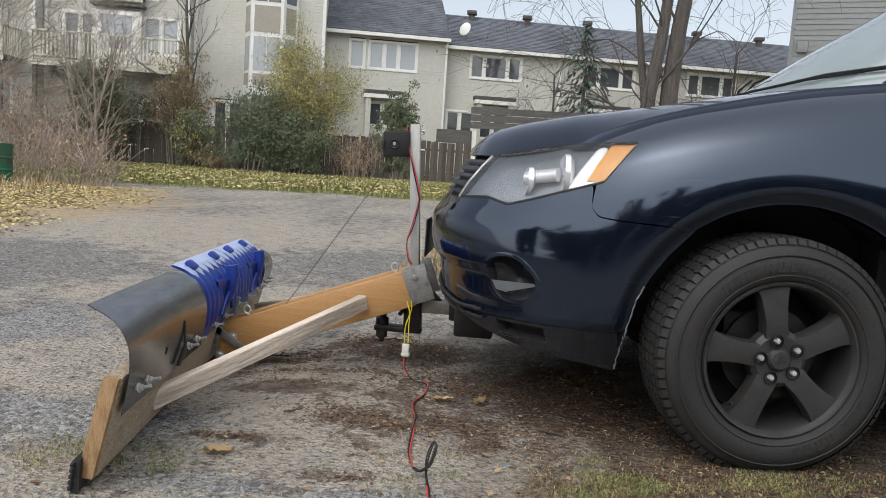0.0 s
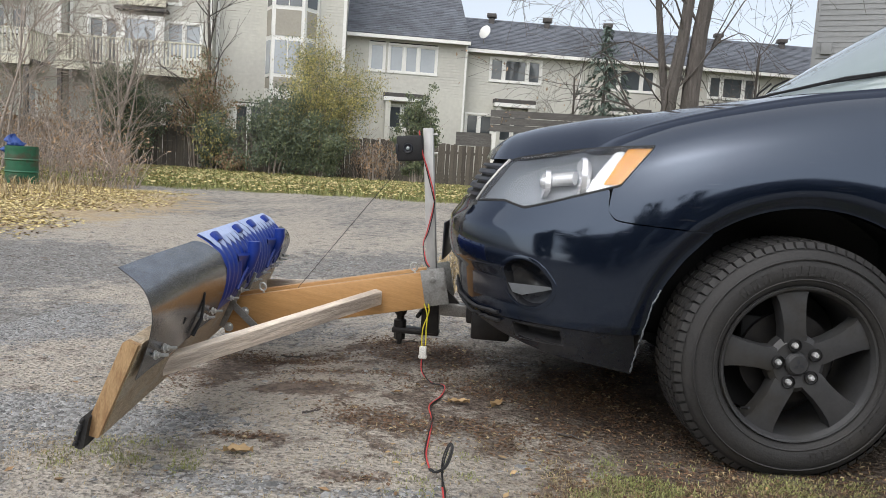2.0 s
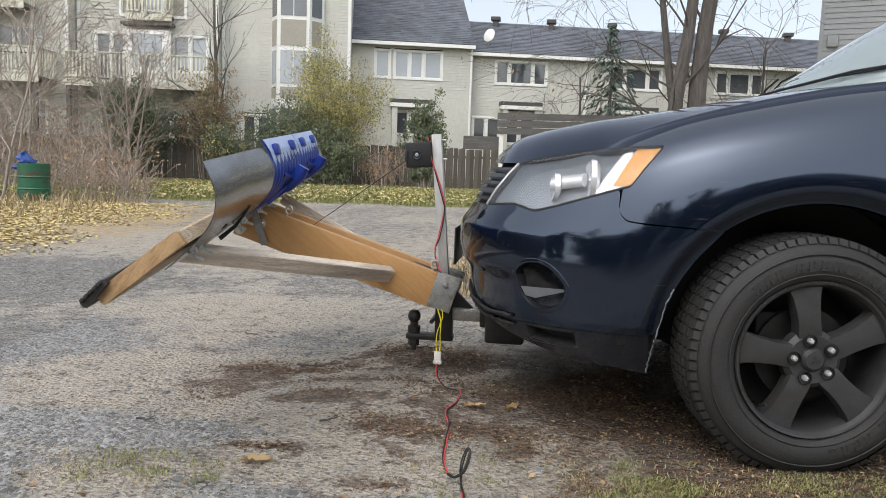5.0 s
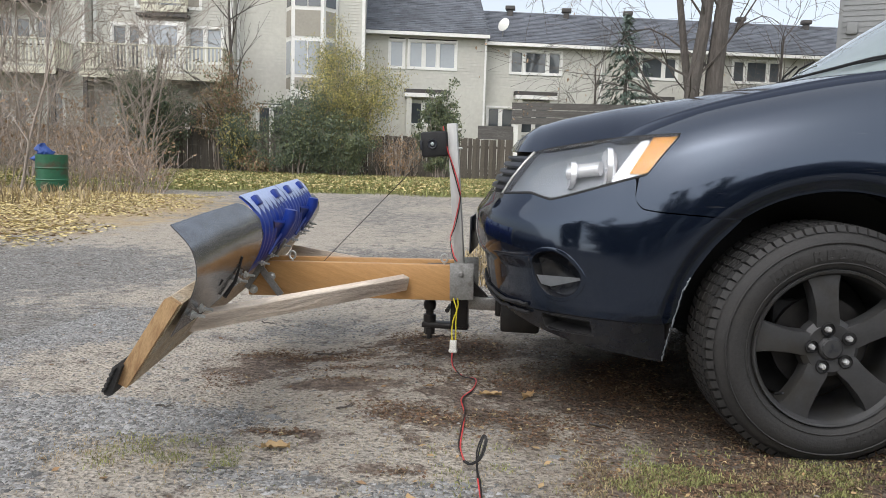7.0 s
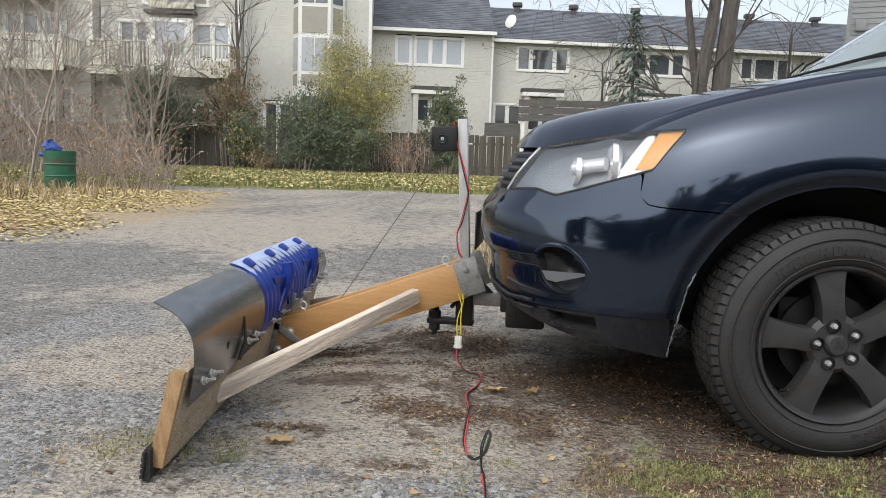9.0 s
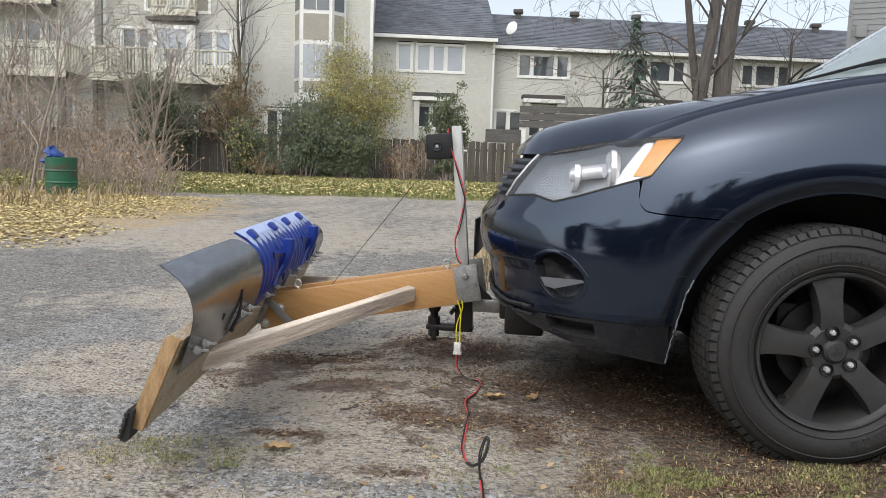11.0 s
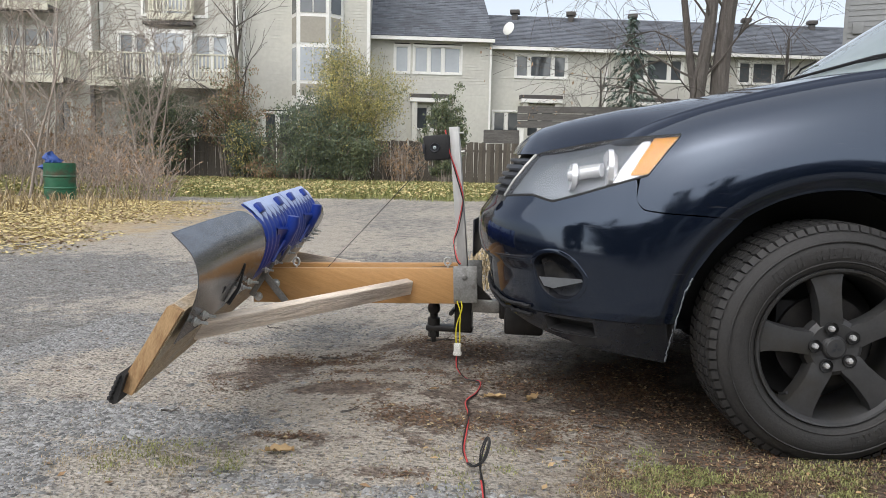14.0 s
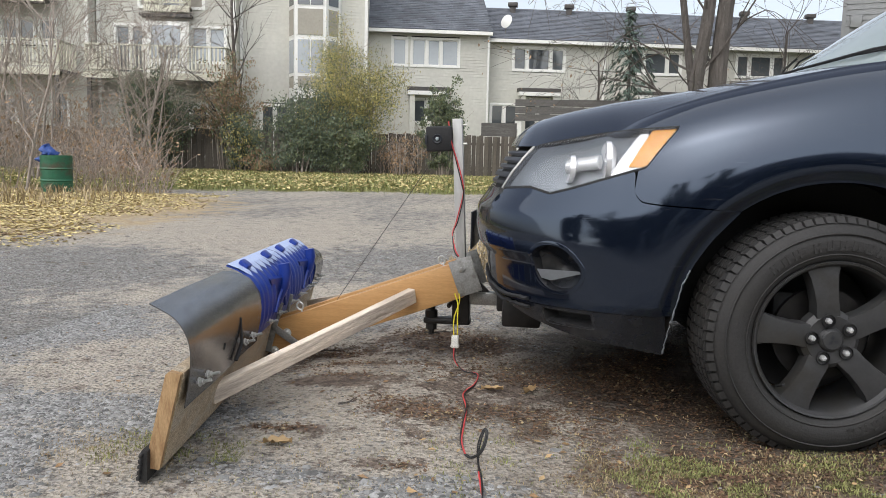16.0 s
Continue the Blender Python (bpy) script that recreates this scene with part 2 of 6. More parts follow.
# ---- building helpers ----
class Mesh:
    """Gathers vertices and faces for one part."""

    def __init__(self):
        self.v, self.f, self.n = [], [], []

    def add(self, verts, faces):
        k = len(self.v)
        self.v += [tuple(p) for p in verts]
        self.f += [tuple(i + k for i in q) for q in faces]
        return self

    def box(self, x0, y0, z0, x1, y1, z1, m=None):
        p = [Vector((x, y, z)) for z in (z0, z1) for y in (y0, y1) for x in (x0, x1)]
        if m is not None:
            p = [m @ q for q in p]
        return self.add(p, [(0, 2, 3, 1), (4, 5, 7, 6), (0, 1, 5, 4), (2, 6, 7, 3), (0, 4, 6, 2), (1, 3, 7, 5)])

    def bevel_box(self, x0, y0, z0, x1, y1, z1, r, m=None):
        """A box whose edges are cut off by r."""
        bm = bmesh.new()
        bmesh.ops.create_cube(bm, size=1)
        for v in bm.verts:
            v.co = (x0 + (v.co.x + 0.5) * (x1 - x0), y0 + (v.co.y + 0.5) * (y1 - y0), z0 + (v.co.z + 0.5) * (z1 - z0))
        bmesh.ops.bevel(bm, geom=bm.edges[:], offset=r, segments=2, affect="EDGES", profile=0.5)
        bm.verts.index_update()
        self.add([(m @ v.co if m is not None else v.co) for v in bm.verts], [[v.index for v in f.verts] for f in bm.faces])
        bm.free()
        return self

    def tube(self, pts, radii, sides=8, caps=True):
        pts = [Vector(p) for p in pts]
        if not hasattr(radii, "__len__"):
            radii = [radii] * len(pts)
        rings, up = [], None
        for i, p in enumerate(pts):
            d = (pts[min(i + 1, len(pts) - 1)] - pts[max(i - 1, 0)]).normalized()
            if up is None:
                up = d.orthogonal().normalized()
            up = (up - d * up.dot(d)).normalized() if (up - d * up.dot(d)).length > 1e-6 else d.orthogonal().normalized()
            w = d.cross(up)
            rings.append([p + (up * math.cos(a) + w * math.sin(a)) * radii[i] for a in (2 * math.pi * k / sides for k in range(sides))])
        faces = [(i * sides + k, i * sides + (k + 1) % sides, (i + 1) * sides + (k + 1) % sides, (i + 1) * sides + k) for i in range(len(pts) - 1) for k in range(sides)]
        if caps:
            faces += [tuple(reversed(range(sides))), tuple((len(pts) - 1) * sides + k for k in range(sides))]
        return self.add([q for r in rings for q in r], faces)

    def grid(self, rows, flip=False):
        """A sheet over rows of points."""
        w = len(rows[0])
        f = [(i * w + j, i * w + j + 1, (i + 1) * w + j + 1, (i + 1) * w + j) for i in range(len(rows) - 1) for j in range(w - 1)]
        return self.add([p for r in rows for p in r], [q[::-1] for q in f] if flip else f)

    def lathe(self, profile, centre, axis="y", steps=48, arc=(0, 2 * math.pi)):
        """Turns a profile of (radius, along) about an axis through centre."""
        c, full = Vector(centre), abs(arc[1] - arc[0] - 2 * math.pi) < 1e-6
        rows = []
        for k in range(steps if full else steps + 1):
            a = arc[0] + (arc[1] - arc[0]) * k / steps
            row = []
            for r, h in profile:
                q = (r * math.cos(a), h, r * math.sin(a)) if axis == "y" else ((r * math.cos(a), r * math.sin(a), h) if axis == "z" else (h, r * math.cos(a), r * math.sin(a)))
                row.append(c + Vector(q))
            rows.append(row)
        if full:
            rows.append(rows[0])
        return self.grid(rows)

    def shift(self, m):
        self.v = [tuple(m @ Vector(p)) for p in self.v]
        return self


def part(name, mesh, mat, parent=None, label="", smooth_angle=35, weld=False):
    """Links a Mesh as one object, under a thing or a part."""
    me = bpy.data.meshes.new(name)
    me.from_pydata(mesh.v, [], mesh.f)
    if weld:
        bm = bmesh.new()
        bm.from_mesh(me)
        bmesh.ops.remove_doubles(bm, verts=bm.verts[:], dist=1e-5)
        bmesh.ops.recalc_face_normals(bm, faces=bm.faces[:])
        bm.to_mesh(me)
        bm.free()
    me.materials.append(mat)
    if smooth_angle:
        me.polygons.foreach_set("use_smooth", [True] * len(me.polygons))
        me.set_sharp_from_angle(angle=radians(smooth_angle))
    me.update()
    ob = new(name, me)
    if parent is not None:
        ob.parent = parent
        ob.matrix_parent_inverse = parent.matrix_world.inverted() if parent.matrix_world != Matrix.Identity(4) else Matrix.Identity(4)
    if label:
        tagged(ob, label)
    return ob


def thing(name, at=(0, 0, 0), label="", category="", group="", kind=""):
    ob = new(name)
    ob.empty_display_size = 0.1
    ob.matrix_world = Matrix.Translation(at)
    return tagged(ob, label, category, group, kind)



# ---- ground ----
def ground_height(x, y):
    """Flat lot with slight ruts, a leaf-covered bank on one side and a low verge before the fence."""
    h = 0.012 * (noise.noise((x * 0.7, y * 0.7, 3.1))) + 0.006 * noise.noise((x * 2.3, y * 2.3, 1.7))
    near = math.exp(-((x - 0.0) ** 2 + (y - 2.2) ** 2) / 6.0)
    h *= 1 - 0.85 * near
    bank = min(1, max(0, (-4.3 - 0.18 * (y - 6) - x + 0.5 * noise.noise((y * 0.6, 2.0, x * 0.3))) / 2.2))
    bank *= min(1, max(0, (13.6 - y) / 1.5))
    h += 0.05 * bank * bank * (3 - 2 * bank)
    h -= 0.03 * min(2.5, max(0.0, y - 1.6)) * min(1, max(0, (-0.45 - x) / 0.4)) * min(1, max(0, (7 - y) / 2.5))
    verge = min(1, max(0, (y - (16.3 + 0.33 * (x + 1.4))) / 2.5))
    return h + 0.10 * verge


def spaced(lo, hi, fine0, fine1, step, far):
    """Coordinates from lo to hi, close together between fine0 and fine1."""
    out, p = [], fine0
    while p < fine1:
        out.append(p)
        p += step
    s = step
    while p < hi:
        out.append(p)
        s = min(far, s * 1.22)
        p += s
    out.append(hi)
    p, s = fine0, step
    while p > lo:
        s = min(far, s * 1.22)
        p -= s
        out.insert(0, max(p, lo))
    return out


def ovals(x, y, spots):
    return max(math.exp(-(((x - a) / rx) ** 2 + ((y - b) / ry) ** 2)) for a, b, rx, ry in spots)


def fractal(x, y, seed):
    return noise.noise((x, y, seed)) + 0.5 * noise.noise((x * 2.1, y * 2.1, seed + 5)) + 0.3 * noise.noise((x * 4.3, y * 4.3, seed + 9)) + 0.2 * noise.noise((x * 9, y * 9, seed + 13))


CRUSHED = ((-2.4, 3.3, 0.6, 0.7), (-1.15, 2.0, 0.6, 0.22), (-1.35, 1.55, 0.32, 0.26), (-0.6, 1.6, 0.26, 0.14), (-3.4, 5.0, 1.0, 0.8), (-0.1, 1.5, 0.3, 0.2), (-0.5, 6.0, 1.2, 0.9))
DUSTY = ((-1.95, 4.2, 0.9, 0.7), (-1.5, 2.8, 0.55, 0.28), (-1.5, 2.35, 0.35, 0.16), (-0.65, 2.25, 0.28, 0.11), (-1.07, 1.58, 0.14, 0.1), (0.15, 1.86, 0.15, 0.13), (-2.6, 7.5, 2.0, 1.2))
EARTHY = ((-0.97, 2.7, 0.22, 0.34), (-0.55, 2.5, 0.32, 0.11), (-0.42, 3.1, 0.42, 0.3), (-0.75, 2.9, 0.5, 0.07), (-0.4, 2.75, 0.35, 0.06), (-0.6, 1.95, 0.14, 0.04), (-0.3, 1.72, 0.2, 0.05), (-0.2, 2.08, 0.2, 0.26), (0.2, 2.6, 0.6, 0.5), (0.8, 2.6, 0.9, 0.75), (0.55, 1.75, 0.35, 0.3), (1.1, 1.85, 0.5, 0.3))


def crushed(x, y):
    """How far crushed stone covers the lot here, from 0 to 1."""
    v = 0.42 + 0.5 * fractal(x * 0.8, y * 0.65, 3.3) + 0.75 * ovals(x, y, CRUSHED) - 0.75 * ovals(x, y, DUSTY) - 0.9 * ovals(x, y, EARTHY)
    return min(1.0, max(0.0, v))


def earthy(x, y):
    """How far dark soil and leaf mould cover the lot here, from 0 to 1."""
    v = 1.25 * ovals(x, y, EARTHY) - 0.25 + 0.75 * fractal(x * 2.6, y * 2.0, 8.1) * min(1, 2.5 * ovals(x, y, EARTHY)) - 0.6 * ovals(x, y, ((0.15, 1.86, 0.15, 0.13),))
    return min(1.0, max(0.0, v))


def ground_material():
    m = bpy.data.materials.new("gravel_and_soil")
    m.use_nodes = True
    n, l = m.node_tree.nodes, m.node_tree.links
    b = n["Principled BSDF"]
    b.inputs["Roughness"].default_value, b.inputs["Specular IOR Level"].default_value = 0.95, 0.2
    co = n.new("ShaderNodeTexCoord").outputs["Object"]

    def noisy(scale, detail=5.0, lo=0.35, hi=0.65, rough=0.55, stretch=None):
        t = n.new("ShaderNodeTexNoise")
        t.inputs["Scale"].default_value, t.inputs["Detail"].default_value, t.inputs["Roughness"].default_value = scale, detail, rough
        src = co
        if stretch:
            mp = n.new("ShaderNodeMapping")
            mp.inputs["Scale"].default_value = stretch
            l.new(co, mp.inputs[0])
            src = mp.outputs[0]
        l.new(src, t.inputs["Vector"])
        r = n.new("ShaderNodeMapRange")
        r.interpolation_type = "SMOOTHSTEP"
        r.inputs["From Min"].default_value, r.inputs["From Max"].default_value = lo, hi
        l.new(t.outputs["Fac"], r.inputs["Value"])
        return r.outputs[0]

    def calc(op, a, c):
        x = n.new("ShaderNodeMath")
        x.operation, x.use_clamp = op, op != "SUBTRACT"
        for s, v in zip(x.inputs, (a, c)):
            if isinstance(v, bpy.types.NodeSocket):
                l.new(v, s)
            else:
                s.default_value = v
        return x.outputs[0]

    def mix(fac, a, c, kind="MIX"):
        x = n.new("ShaderNodeMix")
        x.data_type, x.blend_type = "RGBA", kind
        for sock, v in ((x.inputs[0], fac), (x.inputs[6], a), (x.inputs[7], c)):
            if isinstance(v, bpy.types.NodeSocket):
                l.new(v, sock)
            elif isinstance(v, (int, float)):
                sock.default_value = v
            else:
                sock.default_value = (*v, 1)
        return x.outputs[2]

    def blob(x, y, rx, ry, lo=0.6, hi=1.15):
        """1 inside an uneven oval, falling to 0 outside it."""
        mp = n.new("ShaderNodeMapping")
        mp.inputs["Location"].default_value, mp.inputs["Scale"].default_value = (-x / rx, -y / ry, 0), (1 / rx, 1 / ry, 0)
        l.new(co, mp.inputs[0])
        ln = n.new("ShaderNodeVectorMath")
        ln.operation = "LENGTH"
        l.new(mp.outputs[0], ln.inputs[0])
        r = n.new("ShaderNodeMapRange")
        r.interpolation_type = "SMOOTHSTEP"
        r.inputs["From Min"].default_value, r.inputs["From Max"].default_value = lo + 0.22, hi + 0.22
        r.inputs["To Min"].default_value, r.inputs["To Max"].default_value = 1, 0
        x2 = n.new("ShaderNodeMath")
        x2.operation = "ADD"
        l.new(ln.outputs["Value"], x2.inputs[0])
        l.new(calc("MULTIPLY", noisy(2.6, 6, 0.2, 0.8), 0.45), x2.inputs[1])
        l.new(x2.outputs[0], r.inputs["Value"])
        return r.outputs[0]

    # crushed stone: cells of differing grey
    vor = n.new("ShaderNodeTexVoronoi")
    vor.inputs["Scale"].default_value = 62
    l.new(co, vor.inputs["Vector"])
    cell = n.new("ShaderNodeSeparateColor")
    l.new(vor.outputs["Color"], cell.inputs[0])
    stones = mix(cell.outputs[0], (0.06, 0.06, 0.06), (0.285, 0.285, 0.28))
    def mask(name, wobble, lo, hi):
        """A patch of the lot, its rim broken up by fine noise."""
        at = n.new("ShaderNodeAttribute")
        at.attribute_name = name
        sm = n.new("ShaderNodeMath")
        sm.operation = "ADD"
        l.new(at.outputs["Fac"], sm.inputs[0])
        x3 = n.new("ShaderNodeMath")
        x3.operation = "MULTIPLY_ADD"
        l.new(noisy(7, 9, 0.3, 0.7, rough=0.8), x3.inputs[0])
        x3.inputs[1].default_value, x3.inputs[2].default_value = wobble, -wobble / 2
        l.new(x3.outputs[0], sm.inputs[1])
        r = n.new("ShaderNodeMapRange")
        r.interpolation_type = "SMOOTHSTEP"
        r.inputs["From Min"].default_value, r.inputs["From Max"].default_value = lo, hi
        l.new(sm.outputs[0], r.inputs["Value"])
        return r.outputs[0]

    sand = mix(noisy(90, 4), (0.365, 0.325, 0.27), (0.49, 0.445, 0.385))
    sand = mix(calc("MULTIPLY", noisy(4.5, 8, 0.45, 0.62, rough=0.7), 0.45), sand, (0.31, 0.29, 0.262))
    sand = mix(calc("MULTIPLY", noisy(46, 5, 0.53, 0.6, rough=0.7), 0.75), sand, (0.14, 0.125, 0.108))
    col = mix(calc("MULTIPLY", mask("crushed", 1.1, 0.2, 0.8), 0.8), sand, stones)
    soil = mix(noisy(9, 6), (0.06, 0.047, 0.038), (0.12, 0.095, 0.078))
    litter = mix(noisy(22, 5, 0.4, 0.6), (0.075, 0.053, 0.038), (0.16, 0.118, 0.083))
    col = mix(calc("MULTIPLY", mask("earthy", 1.5, 0.3, 0.7), 0.85), col, mix(noisy(30, 5, 0.4, 0.62), (0.085, 0.061, 0.049), (0.2, 0.153, 0.124)))
    strip = blob(1.2, 1.85, 1.15, 0.62)
    col = mix(calc("MULTIPLY", strip, noisy(4, 5, 0.32, 0.6)), col, litter)
    # The darkest brown fills an oval spanning the ground beneath the car.
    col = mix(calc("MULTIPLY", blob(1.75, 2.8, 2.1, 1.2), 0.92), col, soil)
    col = mix(calc("MULTIPLY", blob(-7.2, 8.8, 3.0, 4.5, 0.75, 1.1), 0.9), col, mix(noisy(14, 5), (0.34, 0.25, 0.15), (0.5, 0.4, 0.25)))
    far = n.new("ShaderNodeSeparateXYZ")
    l.new(co, far.inputs[0])
    e2 = n.new("ShaderNodeMath")
    e2.operation = "MULTIPLY_ADD"
    l.new(far.outputs["X"], e2.inputs[0])
    e2.inputs[1].default_value = -0.33
    l.new(far.outputs["Y"], e2.inputs[2])
    e3 = n.new("ShaderNodeMath")
    l.new(e2.outputs[0], e3.inputs[0])
    l.new(calc("MULTIPLY", noisy(0.8, 5, 0.2, 0.8), 1.0), e3.inputs[1])
    r = n.new("ShaderNodeMapRange")
    r.interpolation_type = "SMOOTHSTEP"
    r.inputs["From Min"].default_value, r.inputs["From Max"].default_value = 17.1, 17.9
    l.new(e3.outputs[0], r.inputs["Value"])
    col = mix(r.outputs[0], col, mix(noisy(3, 6), (0.10, 0.12, 0.035), (0.19, 0.17, 0.06)))
    l.new(col, b.inputs["Base Color"])
    bp = n.new("ShaderNodeBump")
    bp.inputs["Strength"].default_value, bp.inputs["Distance"].default_value = 1.0, 0.013
    hmix = n.new("ShaderNodeMath")
    hmix.operation = "ADD"
    l.new(noisy(45, 6, 0.2, 0.8), hmix.inputs[0])
    l.new(vor.outputs["Distance"], hmix.inputs[1])
    l.new(hmix.outputs[0], bp.inputs["Height"])
    l.new(bp.outputs[0], b.inputs["Normal"])
    return m


xs = spaced(-400, 400, -3.0, 2.2, 0.05, 40)
ys = spaced(-60, 700, 1.0, 4.2, 0.05, 40)
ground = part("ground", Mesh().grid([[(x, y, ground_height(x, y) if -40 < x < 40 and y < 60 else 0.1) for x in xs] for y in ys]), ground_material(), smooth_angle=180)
for key, rule in (("crushed", crushed), ("earthy", earthy)):
    ground.data.attributes.new(key, "FLOAT", "POINT").data.foreach_set("value", [rule(v.co.x, v.co.y) for v in ground.data.vertices])
tagged(ground, "grey gravel lot with damp brown soil patches", "ground", kind="structure")


def pebble(rng):
    """A small angular stone of ten faces."""
    pts = []
    for k in range(5):
        a = k * 1.2566 + rng.uniform(-0.3, 0.3)
        pts.append(Vector((math.cos(a) * rng.uniform(0.7, 1.1), math.sin(a) * rng.uniform(0.6, 1), rng.uniform(-0.1, 0.25))))
    pts.append(Vector((rng.uniform(-0.3, 0.3), rng.uniform(-0.3, 0.3), rng.uniform(0.3, 0.5))))
    return pts, [(k, (k + 1) % 5, 5) for k in range(5)]


def scatter_stones(name, count, area, size, label, keep=None, seed=1):
    rng, me = random.Random(seed), Mesh()
    shapes = [pebble(rng) for _ in range(12)]
    made = 0
    while made < count:
        x, y = rng.uniform(area[0], area[2]), rng.uniform(area[1], area[3])
        if keep and rng.random() > keep(x, y):
            continue
        made += 1
        pts, faces = shapes[made % 12]
        s = size * (0.4 + rng.random() ** 3 * 1.6)
        rot = Matrix.Rotation(rng.uniform(0, 6.28), 3, "Z")
        z = ground_height(x, y)
        me.add([(rot @ p) * s + Vector((x, y, z - 0.1 * s)) for p in pts], faces)
    return tagged(part(name, me, STONE, smooth_angle=0), label, "gravel", kind="stuff")


def gravel_here(x, y):
    under = math.exp(-((x - 1.25) / 1.25) ** 4 - ((y - 2.6) / 1.1) ** 4)
    v = crushed(x, y)
    return max(0.03, min(1.0, (v - 0.3) * 2.2)) * (1 - 0.97 * under) * (1 - 0.9 * earthy(x, y))


scatter_stones("gravel", 52000, (-2.3, 1.15, 1.2, 4.2), 0.0062, "loose grey crushed stone on the lot", gravel_here, 2)
scatter_stones("gravel", 14000, (-5.0, 3.4, 1.6, 9.5), 0.0085, "loose grey stones across the drive", gravel_here, 3)
scatter_stones("gravel", 1500, (-1.8, 1.2, 0.6, 3.0), 0.0115, "coarse pale stones on the lot", gravel_here, 4)


def flat_leaf(rng, size):
    """A curled fallen leaf of four faces."""
    w, c = size * rng.uniform(0.45, 0.7), size * rng.uniform(0.1, 0.5)
    pts = [Vector((-size, 0, c * 0.6)), Vector((0, w, c)), Vector((size, 0, c * rng.uniform(0, 1))), Vector((0, -w, c * rng.uniform(0.3, 1))), Vector((0, 0, 0))]
    return pts, [(4, 0, 3), (4, 3, 2), (4, 2, 1), (4, 1, 0)]


def scatter_leaves(name, count, area, size, mat, label, keep=None, seed=1, lift=0.002, tilt=0.35):
    rng, me, made = random.Random(seed), Mesh(), 0
    while made < count:
        x, y = rng.uniform(area[0], area[2]), rng.uniform(area[1], area[3])
        if keep and rng.random() > keep(x, y):
            continue
        made += 1
        pts, faces = flat_leaf(rng, size * rng.uniform(0.6, 1.3))
        m = Euler((rng.uniform(-tilt, tilt), rng.uniform(-tilt, tilt), rng.uniform(0, 6.28))).to_matrix()
        base = Vector((x, y, ground_height(x, y) + lift))
        me.add([m @ p + base for p in pts], faces)
    return tagged(part(name, me, mat, smooth_angle=0), label, "leaves", kind="stuff")


def litter_here(x, y):
    """Most litter lies on the soil beside and under the car."""
    return earthy(x, y) * max(0.0, min(1, 0.45 + 1.6 * noise.noise((x * 1.7, y * 3.1, 7))))


def on_bank(x, y):
    v = (-4.2 - 0.18 * (y - 6) - x) / 1.0 + 0.9 * noise.noise((x * 0.8, y * 0.8, 9))
    return min(1, max(0.0, v)) * (1 if y < 13.2 else 0.1)


def on_verge(x, y):
    v = (y - (16.4 + 0.33 * (x + 1.4))) / 0.8 + 0.8 * noise.noise((x * 0.7, y * 0.7, 5))
    return min(1, max(0.0, v)) * (0.45 + 0.6 * noise.noise((x * 0.5, y * 0.9, 8)))


scatter_leaves("fallen_leaves", 34000, (-12, 4.5, -3.8, 13.6), 0.027, LEAF_FALLEN, "yellow fallen leaves heaped on the bank", on_bank, 5, 0.01)
scatter_leaves("fallen_leaves", 6000, (-12, 4.5, -3.8, 13.6), 0.027, LEAF_BROWN, "brown fallen leaves on the bank", on_bank, 6, 0.005)
scatter_leaves("fallen_leaves", 15000, (-16, 13.5, 8, 26), 0.05, LEAF_FALLEN, "yellow leaves scattered over the verge grass", on_verge, 7, 0.05)
scatter_leaves("leaf_crumbs", 16000, (-1.2, 1.2, 2.2, 4.2), 0.0068, LEAF_CRUMB, "brown leaf crumbs over the soil beside the car", litter_here, 18, 0.001)
scatter_leaves("straw", 1400, (-1.6, 1.2, 2.2, 4.2), 0.008, DRYGRASS, "pale straw and dry bits over the soil", litter_here, 19, 0.001)
scatter_leaves("fallen_leaves", 160, (-2.4, 1.2, 2.0, 5.0), 0.014, LEAF_BROWN, "small dry leaves on the gravel", None, 8)
scatter_leaves("fallen_leaves", 70, (-0.2, 1.2, 1.8, 2.0), 0.012, LEAF_TAN, "small yellow leaves in the grass strip", None, 9, 0.008)


def blades(name, count, area, height, mat, label, keep, seed, width=0.004):
    rng, me, made = random.Random(seed), Mesh(), 0
    while made < count:
        x, y = rng.uniform(area[0], area[2]), rng.uniform(area[1], area[3])
        if rng.random() > keep(x, y):
            continue
        made += 1
        a, h = rng.uniform(0, 6.28), height * rng.uniform(0.4, 1.2)
        lean = Vector((math.cos(a), math.sin(a), 0)) * h * rng.uniform(0.2, 1.1)
        side = Vector((-math.sin(a), math.cos(a), 0)) * width * rng.uniform(0.6, 1.2)
        p = Vector((x, y, ground_height(x, y) - 0.004))
        q = p + lean * 0.4 + Vector((0, 0, h * 0.65))
        me.add([p - side, p + side, q + side * 0.7, q - side * 0.7, p + lean + Vector((0, 0, h * 0.85))], [(0, 1, 2, 3), (3, 2, 4)])
    return tagged(part(name, me, mat, smooth_angle=0), label, "grass", kind="stuff")


def tufts(x, y):
    """Where grass still grows on the strip beside the car."""
    v = 0.8 * noise.noise((x * 2.6, y * 3.6, 4.0)) + 0.8 * noise.noise((x * 8, y * 10, 2.0))
    patch = max(math.exp(-((x - 0.95) / 0.85) ** 4 - ((y - 1.72) / 0.30) ** 4), 0.5 * math.exp(-((x + 0.84) / 0.22) ** 4 - ((y - 1.68) / 0.17) ** 4), 0.35 * math.exp(-((x + 0.35) / 0.25) ** 4 - ((y - 1.45) / 0.14) ** 4))
    return max(0.04, min(1, (v - 0.02) * 4)) * patch


